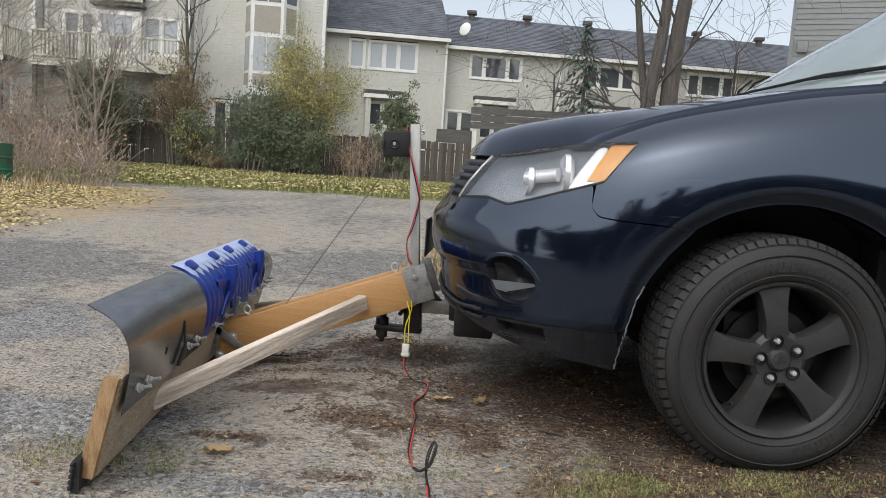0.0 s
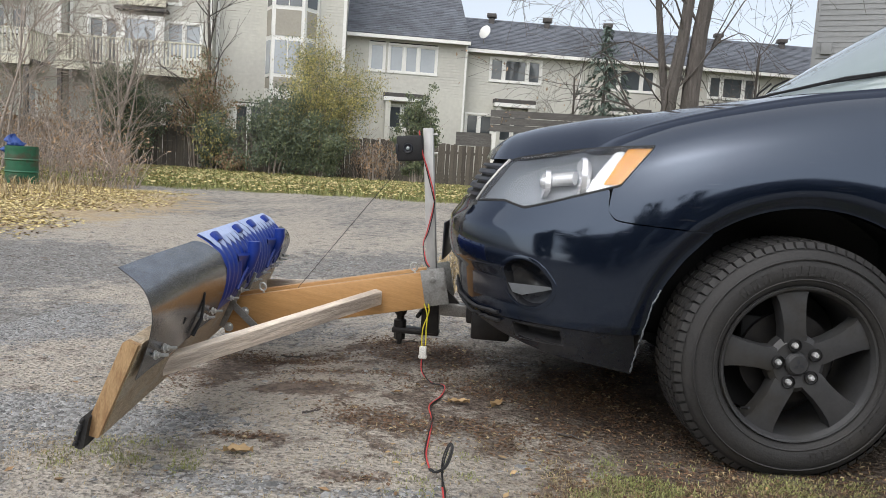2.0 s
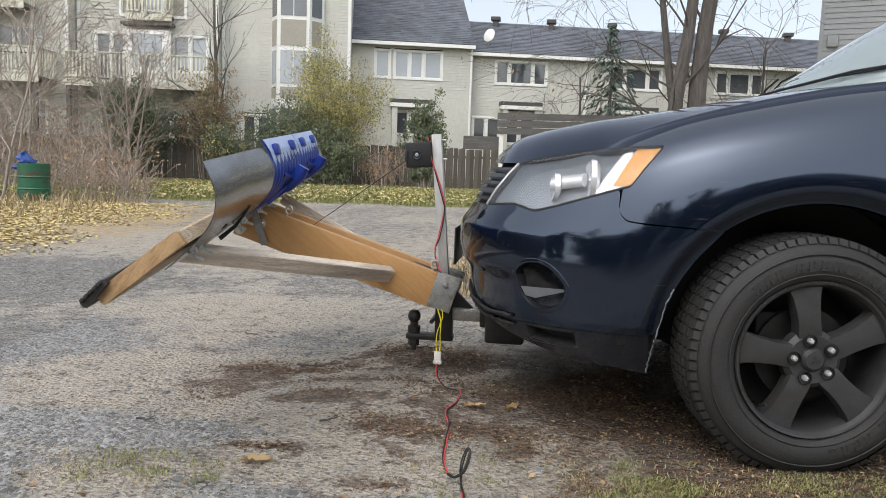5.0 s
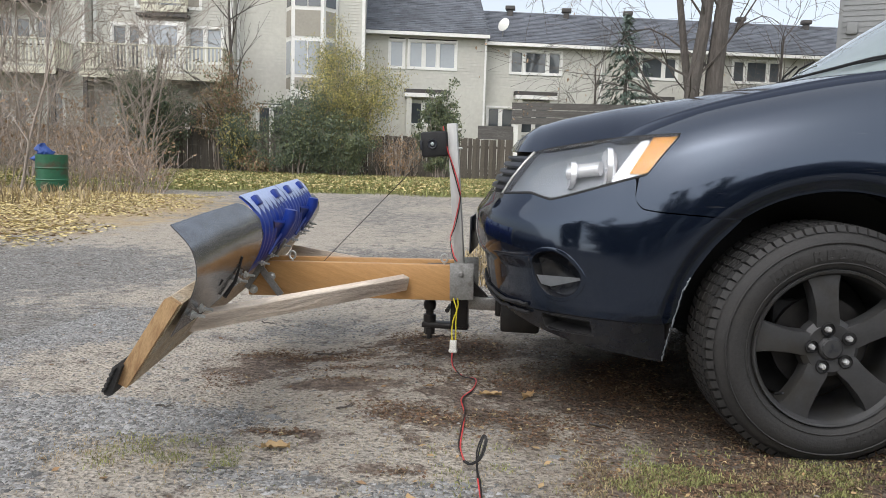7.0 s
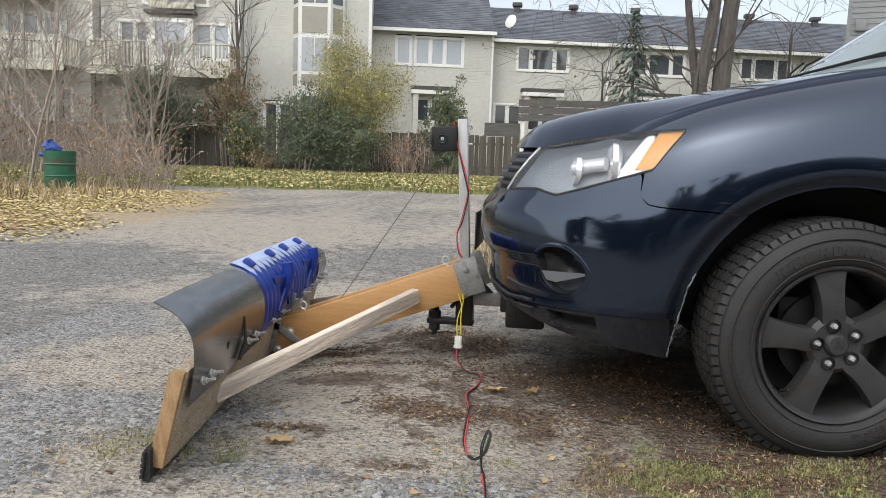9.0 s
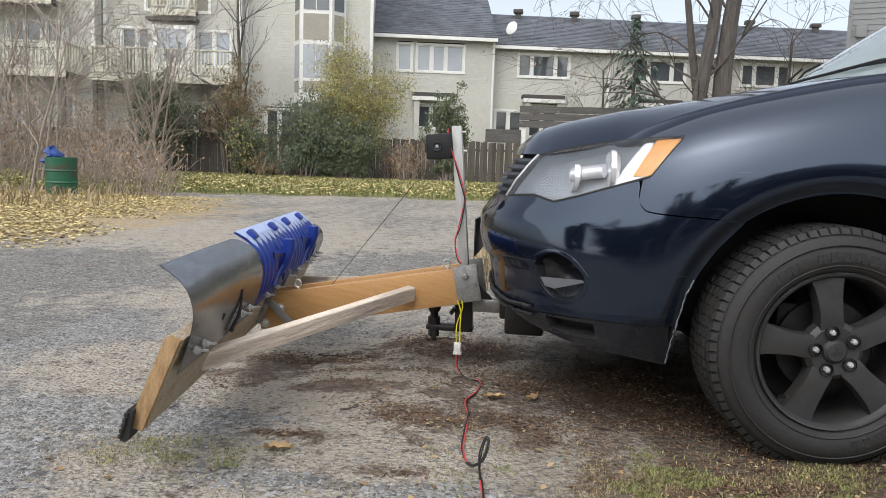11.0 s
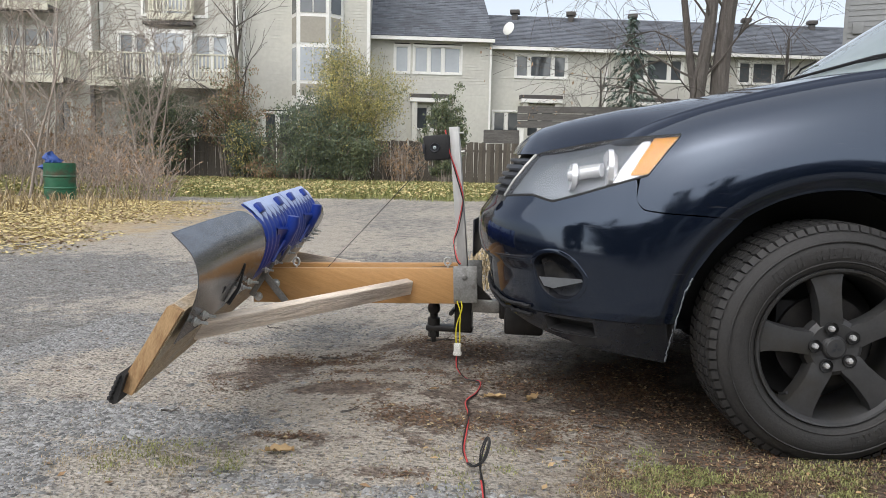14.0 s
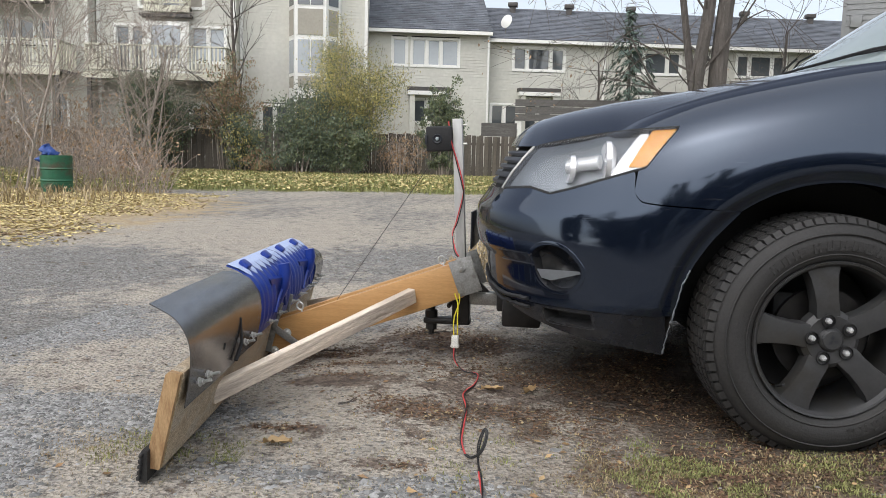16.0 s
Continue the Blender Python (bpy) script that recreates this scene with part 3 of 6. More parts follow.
blades("grass_strip", 19000, (-1.4, 1.2, 2.2, 2.2), 0.015, GRASS, "short green grass tufts on the strip beside the car", tufts, 11, 0.0019)
blades("dry_grass", 20000, (-1.4, 1.2, 2.2, 2.3), 0.013, DRYGRASS, "short dry grass on the strip beside the car", lambda x, y: 0.75 * tufts(x + 0.13, y + 0.05) + 0.035, 12, 0.0016)
blades("verge_grass", 30000, (-16, 13.5, 7, 26), 0.12, GRASS, "rough green grass on the verge before the fence", lambda x, y: max(0.0, on_verge(x, y) + 0.25) if (y > 16.2 + 0.33 * (x + 1.4)) else 0, 13, 0.014)
blades("dry_grass", 3200, (-1.0, 4.8, 1.0, 7.6), 0.08, DRYGRASS, "yellowed grass clumps on the gravel beyond the hitch", lambda x, y: 1 if noise.noise((x * 1.1, y * 0.9, 6)) > -0.12 and x > -0.75 + 0.1 * (y - 5) else 0, 14, 0.006)
blades("dry_grass", 1500, (-12, 9, -5.2, 13.5), 0.22, DRYGRASS, "tall dry weeds on the bank", lambda x, y: on_bank(x + 1.2, y) * 0.5, 15, 0.01)


# ---- houses ----
ROW = Matrix.Translation((-2.9, 33.0, 0)) @ Matrix.Rotation(radians(13), 4, "Z")


def siding(s0, s1, z0, z1, front, holes=(), lap=0.115):
    """Clapboard courses, each leaning out at its lower edge, left open at the holes (s0, z0, s1, z1)."""
    me, z = Mesh(), z0
    while z < z1 - 1e-6:
        top = min(z + lap, z1)
        spans = [(s0, s1)]
        for h0, g0, h1, g1 in holes:
            if g0 < top - 0.02 and g1 > z + 0.02:
                spans = [q for a, b in spans for q in ((a, min(b, h0)), (max(a, h1), b)) if q[1] - q[0] > 0.01]
        for a, b in spans:
            me.add([ROW @ Vector(p) for p in ((a, -front - 0.018, z), (b, -front - 0.018, z), (b, -front, top), (a, -front, top), (a, -front, z), (b, -front, z))], [(0, 1, 2, 3), (4, 5, 1, 0)])
        z = top
    return me


def row_box(s0, d0, z0, s1, d1, z1, me=None):
    return (me or Mesh()).box(s0, d0, z0, s1, d1, z1, ROW)


def ring(s0, z0, s1, z1, w, d0, d1):
    """A rectangular frame of width w about an opening, from depth d0 to d1."""
    me, pts = Mesh(), []
    for d in (d0, d1):
        for g in (w, 0.0):
            pts += [ROW @ Vector(p) for p in ((s0 - g, d, z0 - g), (s1 + g, d, z0 - g), (s1 + g, d, z1 + g), (s0 - g, d, z1 + g))]
    faces = []
    for k in range(4):
        n = (k + 1) % 4
        faces += [(k, n, 4 + n, 4 + k), (8 + n, 8 + k, 12 + k, 12 + n), (4 + k, 4 + n, 12 + n, 12 + k), (n, k, 8 + k, 8 + n)]
    return me.add(pts, faces)


def window(parent, s0, z0, s1, z1, front, splits=(), pane=PANE, name="window", trim=0.09, post=0.055):
    """A trimmed window: casing, mullions, sashes and one pane for each light; splits are where the lights part, from 0 to 1."""
    w = part(name, ring(s0, z0, s1, z1, trim, -front - 0.05, -front + 0.12), TRIM, parent)
    for f in splits:
        s = s0 + f * (s1 - s0)
        part("mullion", row_box(s - post, -front - 0.035, z0, s + post, -front + 0.1, z1), TRIM, w)
    cuts = [0, *splits, 1]
    for i, (a, b) in enumerate(zip(cuts, cuts[1:])):
        a, b = s0 + a * (s1 - s0) + (post if i else 0), s0 + b * (s1 - s0) - (post if i < len(splits) else 0)
        mat = pane[i % len(pane)] if isinstance(pane, (list, tuple)) else pane
        part("pane", row_box(a + 0.03, -front + 0.05, z0 + 0.03, b - 0.03, -front + 0.062, z1 - 0.03), mat, w)
        part("sash", ring(a + 0.035, z0 + 0.035, b - 0.035, z1 - 0.035, 0.033, -front + 0.01, -front + 0.075), TRIM, w)
    return w


def shingles(s0, s1, d0, z0, d1, z1, seed):
    """Courses of overlapping roof tabs up a slope from (d0, z0) to (d1, z1)."""
    rng, me = random.Random(seed), Mesh()
    run = math.hypot(d1 - d0, z1 - z0)
    rows = int(run / 0.2)
    up = Vector((0, (d1 - d0) / run, (z1 - z0) / run))
    out = Vector((0, -up.z, up.y))
    for r in range(rows):
        s = s0 - rng.uniform(0, 0.3)
        while s < s1:
            w = rng.uniform(0.28, 0.36)
            a, b = max(s, s0), min(s + w - 0.008, s1)
            if b > a:
                p = Vector((0, d0, z0)) + up * (r * 0.2)
                q = p + up * 0.215
                o0, o1 = out * rng.uniform(0.014, 0.022), out * 0.002
                me.add([ROW @ v for v in (Vector((a, 0, 0)) + p + o0, Vector((b, 0, 0)) + p + o0, Vector((b, 0, 0)) + q + o1, Vector((a, 0, 0)) + q + o1, Vector((a, 0, 0)) + p, Vector((b, 0, 0)) + p)], [(0, 1, 2, 3), (4, 5, 1, 0)])
            s += w
    return me


def roof_slab(s0, s1, d0, z0, d1, z1, thick=0.12):
    me = Mesh()
    return me.add([ROW @ Vector(p) for p in ((s0, d0, z0), (s1, d0, z0), (s1, d1, z1), (s0, d1, z1), (s0, d0, z0 - thick), (s1, d0, z0 - thick), (s1, d1, z1 - thick), (s0, d1, z1 - thick))],
                  [(0, 1, 2, 3), (7, 6, 5, 4), (0, 4, 5, 1), (1, 5, 6, 2), (2, 6, 7, 3), (3, 7, 4, 0)])


def shell(parent, s0, s1, front, top, back=9.0):
    """The body of a house behind its clapboards."""
    me = Mesh()
    row_box(s0 + 0.01, -front + 0.2, 0, s1 - 0.01, back, top, me)
    part("core", me, BLACK, parent)
    side = Mesh()
    row_box(s0 + 0.004, -front + 0.004, 0, s0 + 0.15, back, top, side)
    part("wall", side, SIDING, parent)
    side = Mesh()
    row_box(s1 - 0.15, -front + 0.004, 0, s1 - 0.004, back, top, side)
    part("wall", side, SIDING, parent)


def roof_vent(s, d, z):
    t = thing("roof_vent", ROW @ Vector((s, d, z)), "dark metal roof vent on the shingled roof", "roof vent", "roof vents")
    m = Matrix.Translation(ROW @ Vector((s, d, z)))
    part("neck", Mesh().bevel_box(-0.13, -0.13, -0.3, 0.13, 0.13, 0.18, 0.02, m), DARKTRIM, t)
    part("cap", Mesh().bevel_box(-0.22, -0.22, 0.18, 0.22, 0.22, 0.36, 0.03, m), DARKTRIM, t)


# the two-storey row
houses = ((-5.07, 0.0, 0.0, 5.95, "C"), (0.0, 5.15, -0.6, 5.78, "D"), (5.15, 9.9, -0.6, 5.78, "D"), (9.9, 15.6, -0.6, 5.78, "D"), (15.6, 21.0, -0.6, 5.78, "D"))
for k, (s0, s1, front, eave, kind) in enumerate(houses):
    h = thing("townhouse", ROW @ Vector(((s0 + s1) / 2, 0, 0)), "cream-sided two-storey townhouse with slate grey shingle roof", "house", "townhouse row")
    shell(h, s0, s1, front, eave)
    if kind == "C":
        wins = [(-3.25, 4.54, -1.34, 5.58, (0.31, 0.62), (CURTAIN_PANE, CURTAIN_PANE, CURTAIN_PANE)), (-4.05, 4.54, -3.52, 5.58, (), CURTAIN_PANE), (-3.15, 2.2, -2.1, 3.1, (0.5,), PANE)]
        canopy = (-3.45, 3.45, -1.7)
        ridge, depth = 9.3, 5.2
    else:
        wins = [(s0 + 1.14, 4.56, s0 + 3.29, 5.44, (0.26, 0.74), PANE), (s0 + 0.22, 2.1, s0 + 1.3, 3.02, (0.5,), PANE), (s0 + 1.55, 2.0, s0 + 2.9, 3.3, (0.5,), PANE)]
        canopy = (s0 + 1.3, 3.58, s0 + 3.1)
        ridge, depth = 7.75, 4.2
    part("wall", siding(s0, s1, 0.2, eave, front, [(a - 0.05, b - 0.05, c + 0.05, d + 0.05) for a, b, c, d, _, _ in wins]), SIDING, h, smooth_angle=0, weld=True)
    for a, b, c, d, sp, pane in wins:
        window(h, a, b, c, d, front, sp, pane)
    cm = Mesh()
    row_box(canopy[0], -front - 0.55, canopy[1], canopy[2], -front, canopy[1] + 0.16, cm)
    part("door_canopy", cm, DARKTRIM, h, "dark flat canopy with white fascia")
    cm = Mesh()
    row_box(canopy[0] + 0.02, -front - 0.57, canopy[1] - 0.16, canopy[2] - 0.02, -front, canopy[1] - 0.003, cm)
    part("fascia", cm, TRIM, h)
    cm = Mesh()
    row_box(canopy[0] + 0.1, -front - 0.5, 0.3, canopy[0] + 0.32, -front - 0.02, canopy[1] - 0.16, cm)
    row_box(canopy[2] - 0.32, -front - 0.5, 0.3, canopy[2] - 0.1, -front - 0.02, canopy[1] - 0.16, cm)
    part("porch_bay", cm, SIDING, h)
    g = Mesh()
    row_box(s0 - 0.05, -front - 0.42, eave - 0.16, s1 + 0.05, -front - 0.30, eave - 0.02, g)
    part("gutter", g, TRIM, h)
    g = Mesh()
    row_box(s0, -front - 0.30, eave - 0.10, s1, -front + 0.1, eave - 0.06, g)
    part("soffit", g, TRIM, h)
    part("roof", roof_slab(s0 - 0.03, s1 + 0.03, -front - 0.4, eave, depth, ridge), SHINGLE, h)
    tagged(part("shingle_covering", shingles(s0 - 0.03, s1 + 0.03, -front - 0.41, eave + 0.003, depth, ridge, 20 + k), SHINGLE, h, smooth_angle=0), kind="stuff")
    part("roof", roof_slab(s0 - 0.03, s1 + 0.03, 2 * depth + front, eave, depth, ridge), SHINGLE, h)
    pipe = Mesh()
    row_box(s1 - 0.1, -front - 0.06, 0.2, s1 - 0.02, -front - 0.004, eave - 0.16, pipe)
    part("downpipe", pipe, TRIM, h)
for s in (1.52, 4.17, 7.12, 12.65, 15.92):
    roof_vent(s, 3.7, 7.55)
dish = thing("satellite_dish", ROW @ Vector((0.75, 0.9, 6.3)), "pale grey satellite dish on the shingled roof", "satellite dish")
dm = Matrix.Translation(ROW @ Vector((0.75, 0.6, 6.55))) @ Matrix.Rotation(radians(-35), 4, "Z") @ Matrix.Rotation(radians(75), 4, "X")
part("reflector", Mesh().lathe([(0.001, 0.06), (0.1, 0.055), (0.2, 0.035), (0.29, 0.0), (0.29, -0.01), (0.001, 0.05)], (0, 0, 0), "z", 24).shift(dm), TRIM, dish)
part("mast", Mesh().tube([ROW @ Vector((0.75, 0.75, 6.05)), ROW @ Vector((0.75, 0.7, 6.55))], 0.025), GALV, dish)

# the tall block with balconies and a bay
tall = ((-15.22, -10.05, 2.2), (-10.05, -5.07, 1.6), (-21.5, -15.25, 2.9))
for k, (s0, s1, front) in enumerate(tall):
    h = thing("townhouse", ROW @ Vector(((s0 + s1) / 2, 0, 0)), "cream-sided three-storey townhouse with white trim", "house", "tall townhouses")
    shell(h, s0, s1, front, 9.0)
    if k == 0:
        wins = [(-14.5, 3.5, -13.45, 5.4, (0.5,), (PANE, PANE)), (-13.1, 4.2, -12.05, 5.5, (), CURTAIN_PANE), (-11.7, 4.15, -10.5, 5.4, (0.5,), CURTAIN_PANE), (-14.35, 0.4, -13.82, 2.9, (), PANE), (-13.6, 6.15, -11.3, 7.6, (0.33, 0.66), (TAUPE, CURTAIN_PANE, TAUPE)), (-12.4, 0.6, -11.2, 2.4, (0.5,), PANE)]
    elif k == 1:
        wins = [(-9.2, 0.5, -8.2, 2.6, (0.5,), PANE)]
    else:
        wins = [(-18.3, 4.6, -17.2, 5.4, (0.5,), PANE), (-16.95, 4.6, -16.45, 5.4, (), PANE), (-18.4, 0.4, -17.4, 2.7, (0.5,), PANE), (-16.6, 0.4, -16.1, 2.8, (), PANE), (-20.5, 4.2, -19.3, 5.5, (0.5,), PANE)]
    part("wall", siding(s0, s1, 0.2, 9.0, front, [(a - 0.05, b - 0.05, c + 0.05, d + 0.05) for a, b, c, d, _, _ in wins]), SIDING, h, smooth_angle=0, weld=True)
    for a, b, c, d, sp, pane in wins:
        window(h, a, b, c, d, front, sp, pane)
    for s in (s0 + 0.02, s1 - 0.14):
        cm = Mesh()
        row_box(s, -front - 0.05, 0.2, s + 0.12, -front - 0.003, 9.0, cm)
        part("corner_trim", cm, TRIM, h)
    part("roof", roof_slab(s0, s1, -front - 0.4, 9.0, 4.5, 11.2), SHINGLE, h)
    part("roof", roof_slab(s0, s1, 9.4, 9.0, 4.5, 11.2), SHINGLE, h)
    if k == 0:
        cm = Mesh()
        row_box(-13.42, -front - 0.45, 3.5, -11.72, -front - 0.003, 5.55, cm)
        b = part("box_window", cm, TRIM, h, "projecting boxed window with dark cap")
        cm = Mesh()
        row_box(-13.5, -front - 0.52, 5.72, -11.65, -front - 0.003, 5.82, cm)
        part("cap", cm, DARKTRIM, b)
        cm = Mesh()
        row_box(-13.1, -front - 0.47, 4.2, -12.05, -front - 0.452, 5.4, cm)
        part("pane", cm, CURTAIN_PANE, b)
    if k == 1:
        # five-sided bay, panelled, with white corner boards
        plan = [(-8.15, -front), (-7.85, -front - 0.75), (-6.65, -front - 0.75), (-6.15, -front - 0.2), (-6.1, -front)]
        for (a0, b0), (a1, b1) in zip(plan, plan[1:]):
            bay = Mesh()
            q = [ROW @ Vector(p) for p in ((a0, b0, 0.3), (a1, b1, 0.3), (a1, b1, 9.2), (a0, b0, 9.2))]
            back = [ROW @ Vector((x, y + 0.1, z)) for x, y, z in ((a0, b0, 0.3), (a1, b1, 0.3), (a1, b1, 9.2), (a0, b0, 9.2))]
            bay.add(q + back, [(0, 1, 2, 3), (7, 6, 5, 4), (0, 4, 5, 1), (1, 5, 6, 2), (2, 6, 7, 3), (3, 7, 4, 0)])
            face = part("bay_wall", bay, TRIM, h)
            L = math.hypot(a1 - a0, b1 - b0)
            if L < 0.5:
                continue
            ux, uy = (a1 - a0) / L, (b1 - b0) / L
            for z0, z1, mat in ((0.8, 2.9, PANE), (3.3, 3.72, TAUPE), (3.85, 5.1, CURTAIN_PANE), (5.28, 6.25, TAUPE), (6.4, 7.7, PANE), (7.8, 8.8, TAUPE)):
                cells = 2 if (mat is not TAUPE and L > 1) else 1
                for c in range(cells):
                    t0, t1 = 0.1 + (L - 0.2) * c / cells + 0.02, 0.1 + (L - 0.2) * (c + 1) / cells - 0.02
                    pm = Mesh()
                    nx, ny = uy, -ux
                    corners = [(a0 + ux * t + nx * o, b0 + uy * t + ny * o, z) for o in (0.004, 0.02) for t, z in ((t0, z0), (t1, z0), (t1, z1), (t0, z1))]
                    pm.add([ROW @ Vector(p) for p in corners], [(4, 5, 6, 7), (0, 1, 5, 4), (1, 2, 6, 5), (2, 3, 7, 6), (3, 0, 4, 7)])
                    part("pane" if mat is not TAUPE else "panel", pm, mat, face)


def balcony(s0, s1, front, deep, z, rail, label):
    """A timber balcony: deck, skirt, posts and a railing of balusters on three sides."""
    t = thing("balcony", ROW @ Vector(((s0 + s1) / 2, -front, z)), label, "balcony", "balconies")
    part("deck", row_box(s0, -front - deep, z, s1, -front - 0.01, z + 0.1), OLDSHED, t)
    cm = Mesh()
    row_box(s0 - 0.03, -front - deep - 0.04, z - 0.12, s1 + 0.03, -front - deep - 0.003, z + 0.12, cm)
    part("skirt", cm, RAILPAINT, t)
    cm = Mesh()
    row_box(s0 - 0.02, -front - deep - 0.05, z + rail, s1 + 0.02, -front - deep + 0.07, z + rail + 0.05, cm)
    row_box(s0 - 0.02, -front - deep + 0.07, z + rail, s0 + 0.08, -front, z + rail + 0.05, cm)
    row_box(s1 - 0.08, -front - deep + 0.07, z + rail, s1 + 0.02, -front, z + rail + 0.05, cm)
    row_box(s0, -front - deep - 0.02, z + 0.2, s1, -front - deep + 0.02, z + 0.26, cm)
    part("rail", cm, RAILPAINT, t)
    n = int((s1 - s0) / 0.135)
    first = None
    for i in range(n + 1):
        s = s0 + 0.02 + (s1 - s0 - 0.09) * i / n
        if first is None:
            first = part("baluster", row_box(s, -front - deep - 0.015, z + 0.26, s + 0.055, -front - deep + 0.015, z + rail), RAILPAINT, t)
            base = s
        else:
            o = new("baluster", first.data)
            o.parent, o.matrix_parent_inverse = t, first.matrix_parent_inverse
            o.location = ROW.to_3x3() @ Vector((s - base, 0, 0))
    for e in (s0 + 0.01, s1 - 0.05):
        for i in range(int(deep / 0.14)):
            y = -front - deep + 0.1 + i * 0.14
            part("baluster", row_box(e, y, z + 0.05, e + 0.03, y + 0.06, z + rail), RAILPAINT, t)
    for s in (s0 + 0.05, s1 - 0.2) if z < 5 else ():
        part("post", row_box(s, -front - deep + 0.05, 0, s + 0.14, -front - deep + 0.19, z), OLDSHED, t)
    return t


balcony(-15.1, -10.1, 2.2, 1.7, 3.42, 1.05, "cream-painted timber balcony with slatted railing")
balcony(-21.0, -15.7, 2.9, 1.7, 3.42, 1.05, "cream-painted timber balcony with slatted railing")
balcony(-13.3, -11.7, 2.2, 0.5, 6.0, 0.9, "small white upper balcony with slatted railing")
balcony(-21.0, -16.3, 2.9, 1.3, 5.95, 0.9, "cream-painted upper balcony with slatted railing")

# grey house behind the car
gh = thing("grey_house", (12, 27, 0), "grey-sided house with clapboard walls", "house")
GH = Matrix.Translation((8.36, 25.0, 0)) @ Matrix.Rotation(radians(-19), 4, "Z")
gw, z = Mesh(), 0.1
while z < 8.5:
    gw.add([GH @ Vector(p) for p in ((0, -0.02, z), (9, -0.02, z), (9, 0, z + 0.16), (0, 0, z + 0.16), (0, 0, z), (9, 0, z))], [(0, 1, 2, 3), (4, 5, 1, 0)])
    z += 0.16
part("wall", gw, GREYSIDING, gh, smooth_angle=0, weld=True)
part("core", Mesh().box(0.01, 0.02, 0, 8.99, 8, 8.5, GH), GREYSIDING, gh, smooth_angle=0)
part("corner_trim", Mesh().box(-0.03, -0.04, 0, 0.08, 0.06, 8.5, GH), GREYSIDING, gh)
part("vent_box", Mesh().bevel_box(0.2, -0.12, 4.85, 0.5, 0.0, 5.2, 0.02, GH), GREYSIDING, gh)
part("roof", Mesh().add([GH @ Vector(p) for p in ((-0.4, -0.4, 8.5), (9.4, -0.4, 8.5), (9.4, 8.4, 8.5), (-0.4, 8.4, 8.5), (-0.4, 4, 10.6), (9.4, 4, 10.6))], [(0, 1, 5, 4), (2, 3, 4, 5), (1, 2, 5), (3, 0, 4), (3, 2, 1, 0)]), SHINGLE, gh)

# ---- fence, shed wall, drum ----
fence = tagged(thing("board_fence", (-6, 27, 0)), "weathered grey-brown board fence", "fence")
FR = Matrix.Translation((-5.9, 27.0, 0)) @ Matrix.Rotation(radians(13), 4, "Z")
rng = random.Random(31)
picket = None
for i in range(150):
    a = -14.2 + i * 0.149
    hgt = 1.55 + rng.uniform(-0.05, 0.05)
    if picket is None:
        picket = part("board", Mesh().box(-0.07, -0.012, 0.02, 0.07, 0.012, 1.55), FENCE, fence)
        picket.matrix_parent_inverse = Matrix.Identity(4)
        inv = fence.matrix_world.inverted()
        o = picket
    else:
        o = new("board", picket.data)
        o.parent, o.matrix_parent_inverse = fence, Matrix.Identity(4)
    o.matrix_basis = inv @ FR @ pose(a, rng.uniform(-0.012, 0.012), rng.uniform(-0.04, 0.02), 0, rng.uniform(-1.2, 1.2), 0)
for zz in (0.35, 1.2):
    part("rail", Mesh().box(-14.2, 0.02, zz, 8.1, 0.07, zz + 0.09, FR), FENCE, fence)

shed = thing("plank_screen", (0, 26, 0), "old dark plank screen on white posts", "screen wall")
for i in range(3):
    part("plank", Mesh().box(-1.35, 25.9, 2.02 + i * 0.24, 2.9, 25.94, 2.24 + i * 0.24), OLDSHED, shed)
for x in (-1.25, 0.2, 1.6, 2.8):
    part("post", Mesh().box(x, 25.96, 0, x + 0.12, 26.08, 2.0), TRIM, shed)
part("plank", Mesh().box(-2.5, 26.3, 1.5, -1.3, 26.34, 1.95), OLDSHED, shed)

DRUM_AT = Vector((-8.36, 12.0, 0.04))
drum = thing("oil_drum", DRUM_AT, "green ribbed metal drum beside the brush", "drum")
prof = [(0.001, 0), (0.25, 0), (0.255, 0.02)]
for i in range(9):
    prof += [(0.25, 0.05 + i * 0.062), (0.256, 0.08 + i * 0.062)]
prof += [(0.255, 0.63), (0.255, 0.645), (0.242, 0.645), (0.242, 0.63), (0.001, 0.63)]
part("body", Mesh().lathe(prof, DRUM_AT, "z", 36), DRUM, drum)
for i in range(2):
    part("rib", Mesh().lathe([(0.254, -0.02), (0.268, 0), (0.254, 0.02)], DRUM_AT + Vector((0, 0, 0.22 + 0.2 * i)), "z", 36), DRUM, drum)
tarp = thing("tarp_bundle", (-8.72, 12.3, 0), "crumpled blue tarp bundle on a stake beside the drum", "tarp")
rows = []
for i in range(15):
    rows.append([])
    for j in range(25):
        a = j / 24 * 6.283
        f = (i + 0.4) / 14.8
        r = 0.13 * math.sin(math.pi * f) ** 0.7 * (1 + 0.7 * noise.noise((math.cos(a) * 2.2, math.sin(a) * 2.2, i * 0.5)))
        rows[-1].append((-8.72 + 0.05 * math.sin(i * 0.9) + r * math.cos(a), 12.3 + r * math.sin(a), 0.45 + i * 0.031))
part("cloth", Mesh().grid(rows), TARP, tarp)
part("stake", Mesh().tube([(-8.72, 12.3, 0), (-8.72, 12.3, 0.6)], 0.018), TWIG, tarp)

# ---- the car's form: plan curve, nose profile, shoulder ----
CY = 2.96            # centre line of the car
WHEEL = (0.98, 0.337)


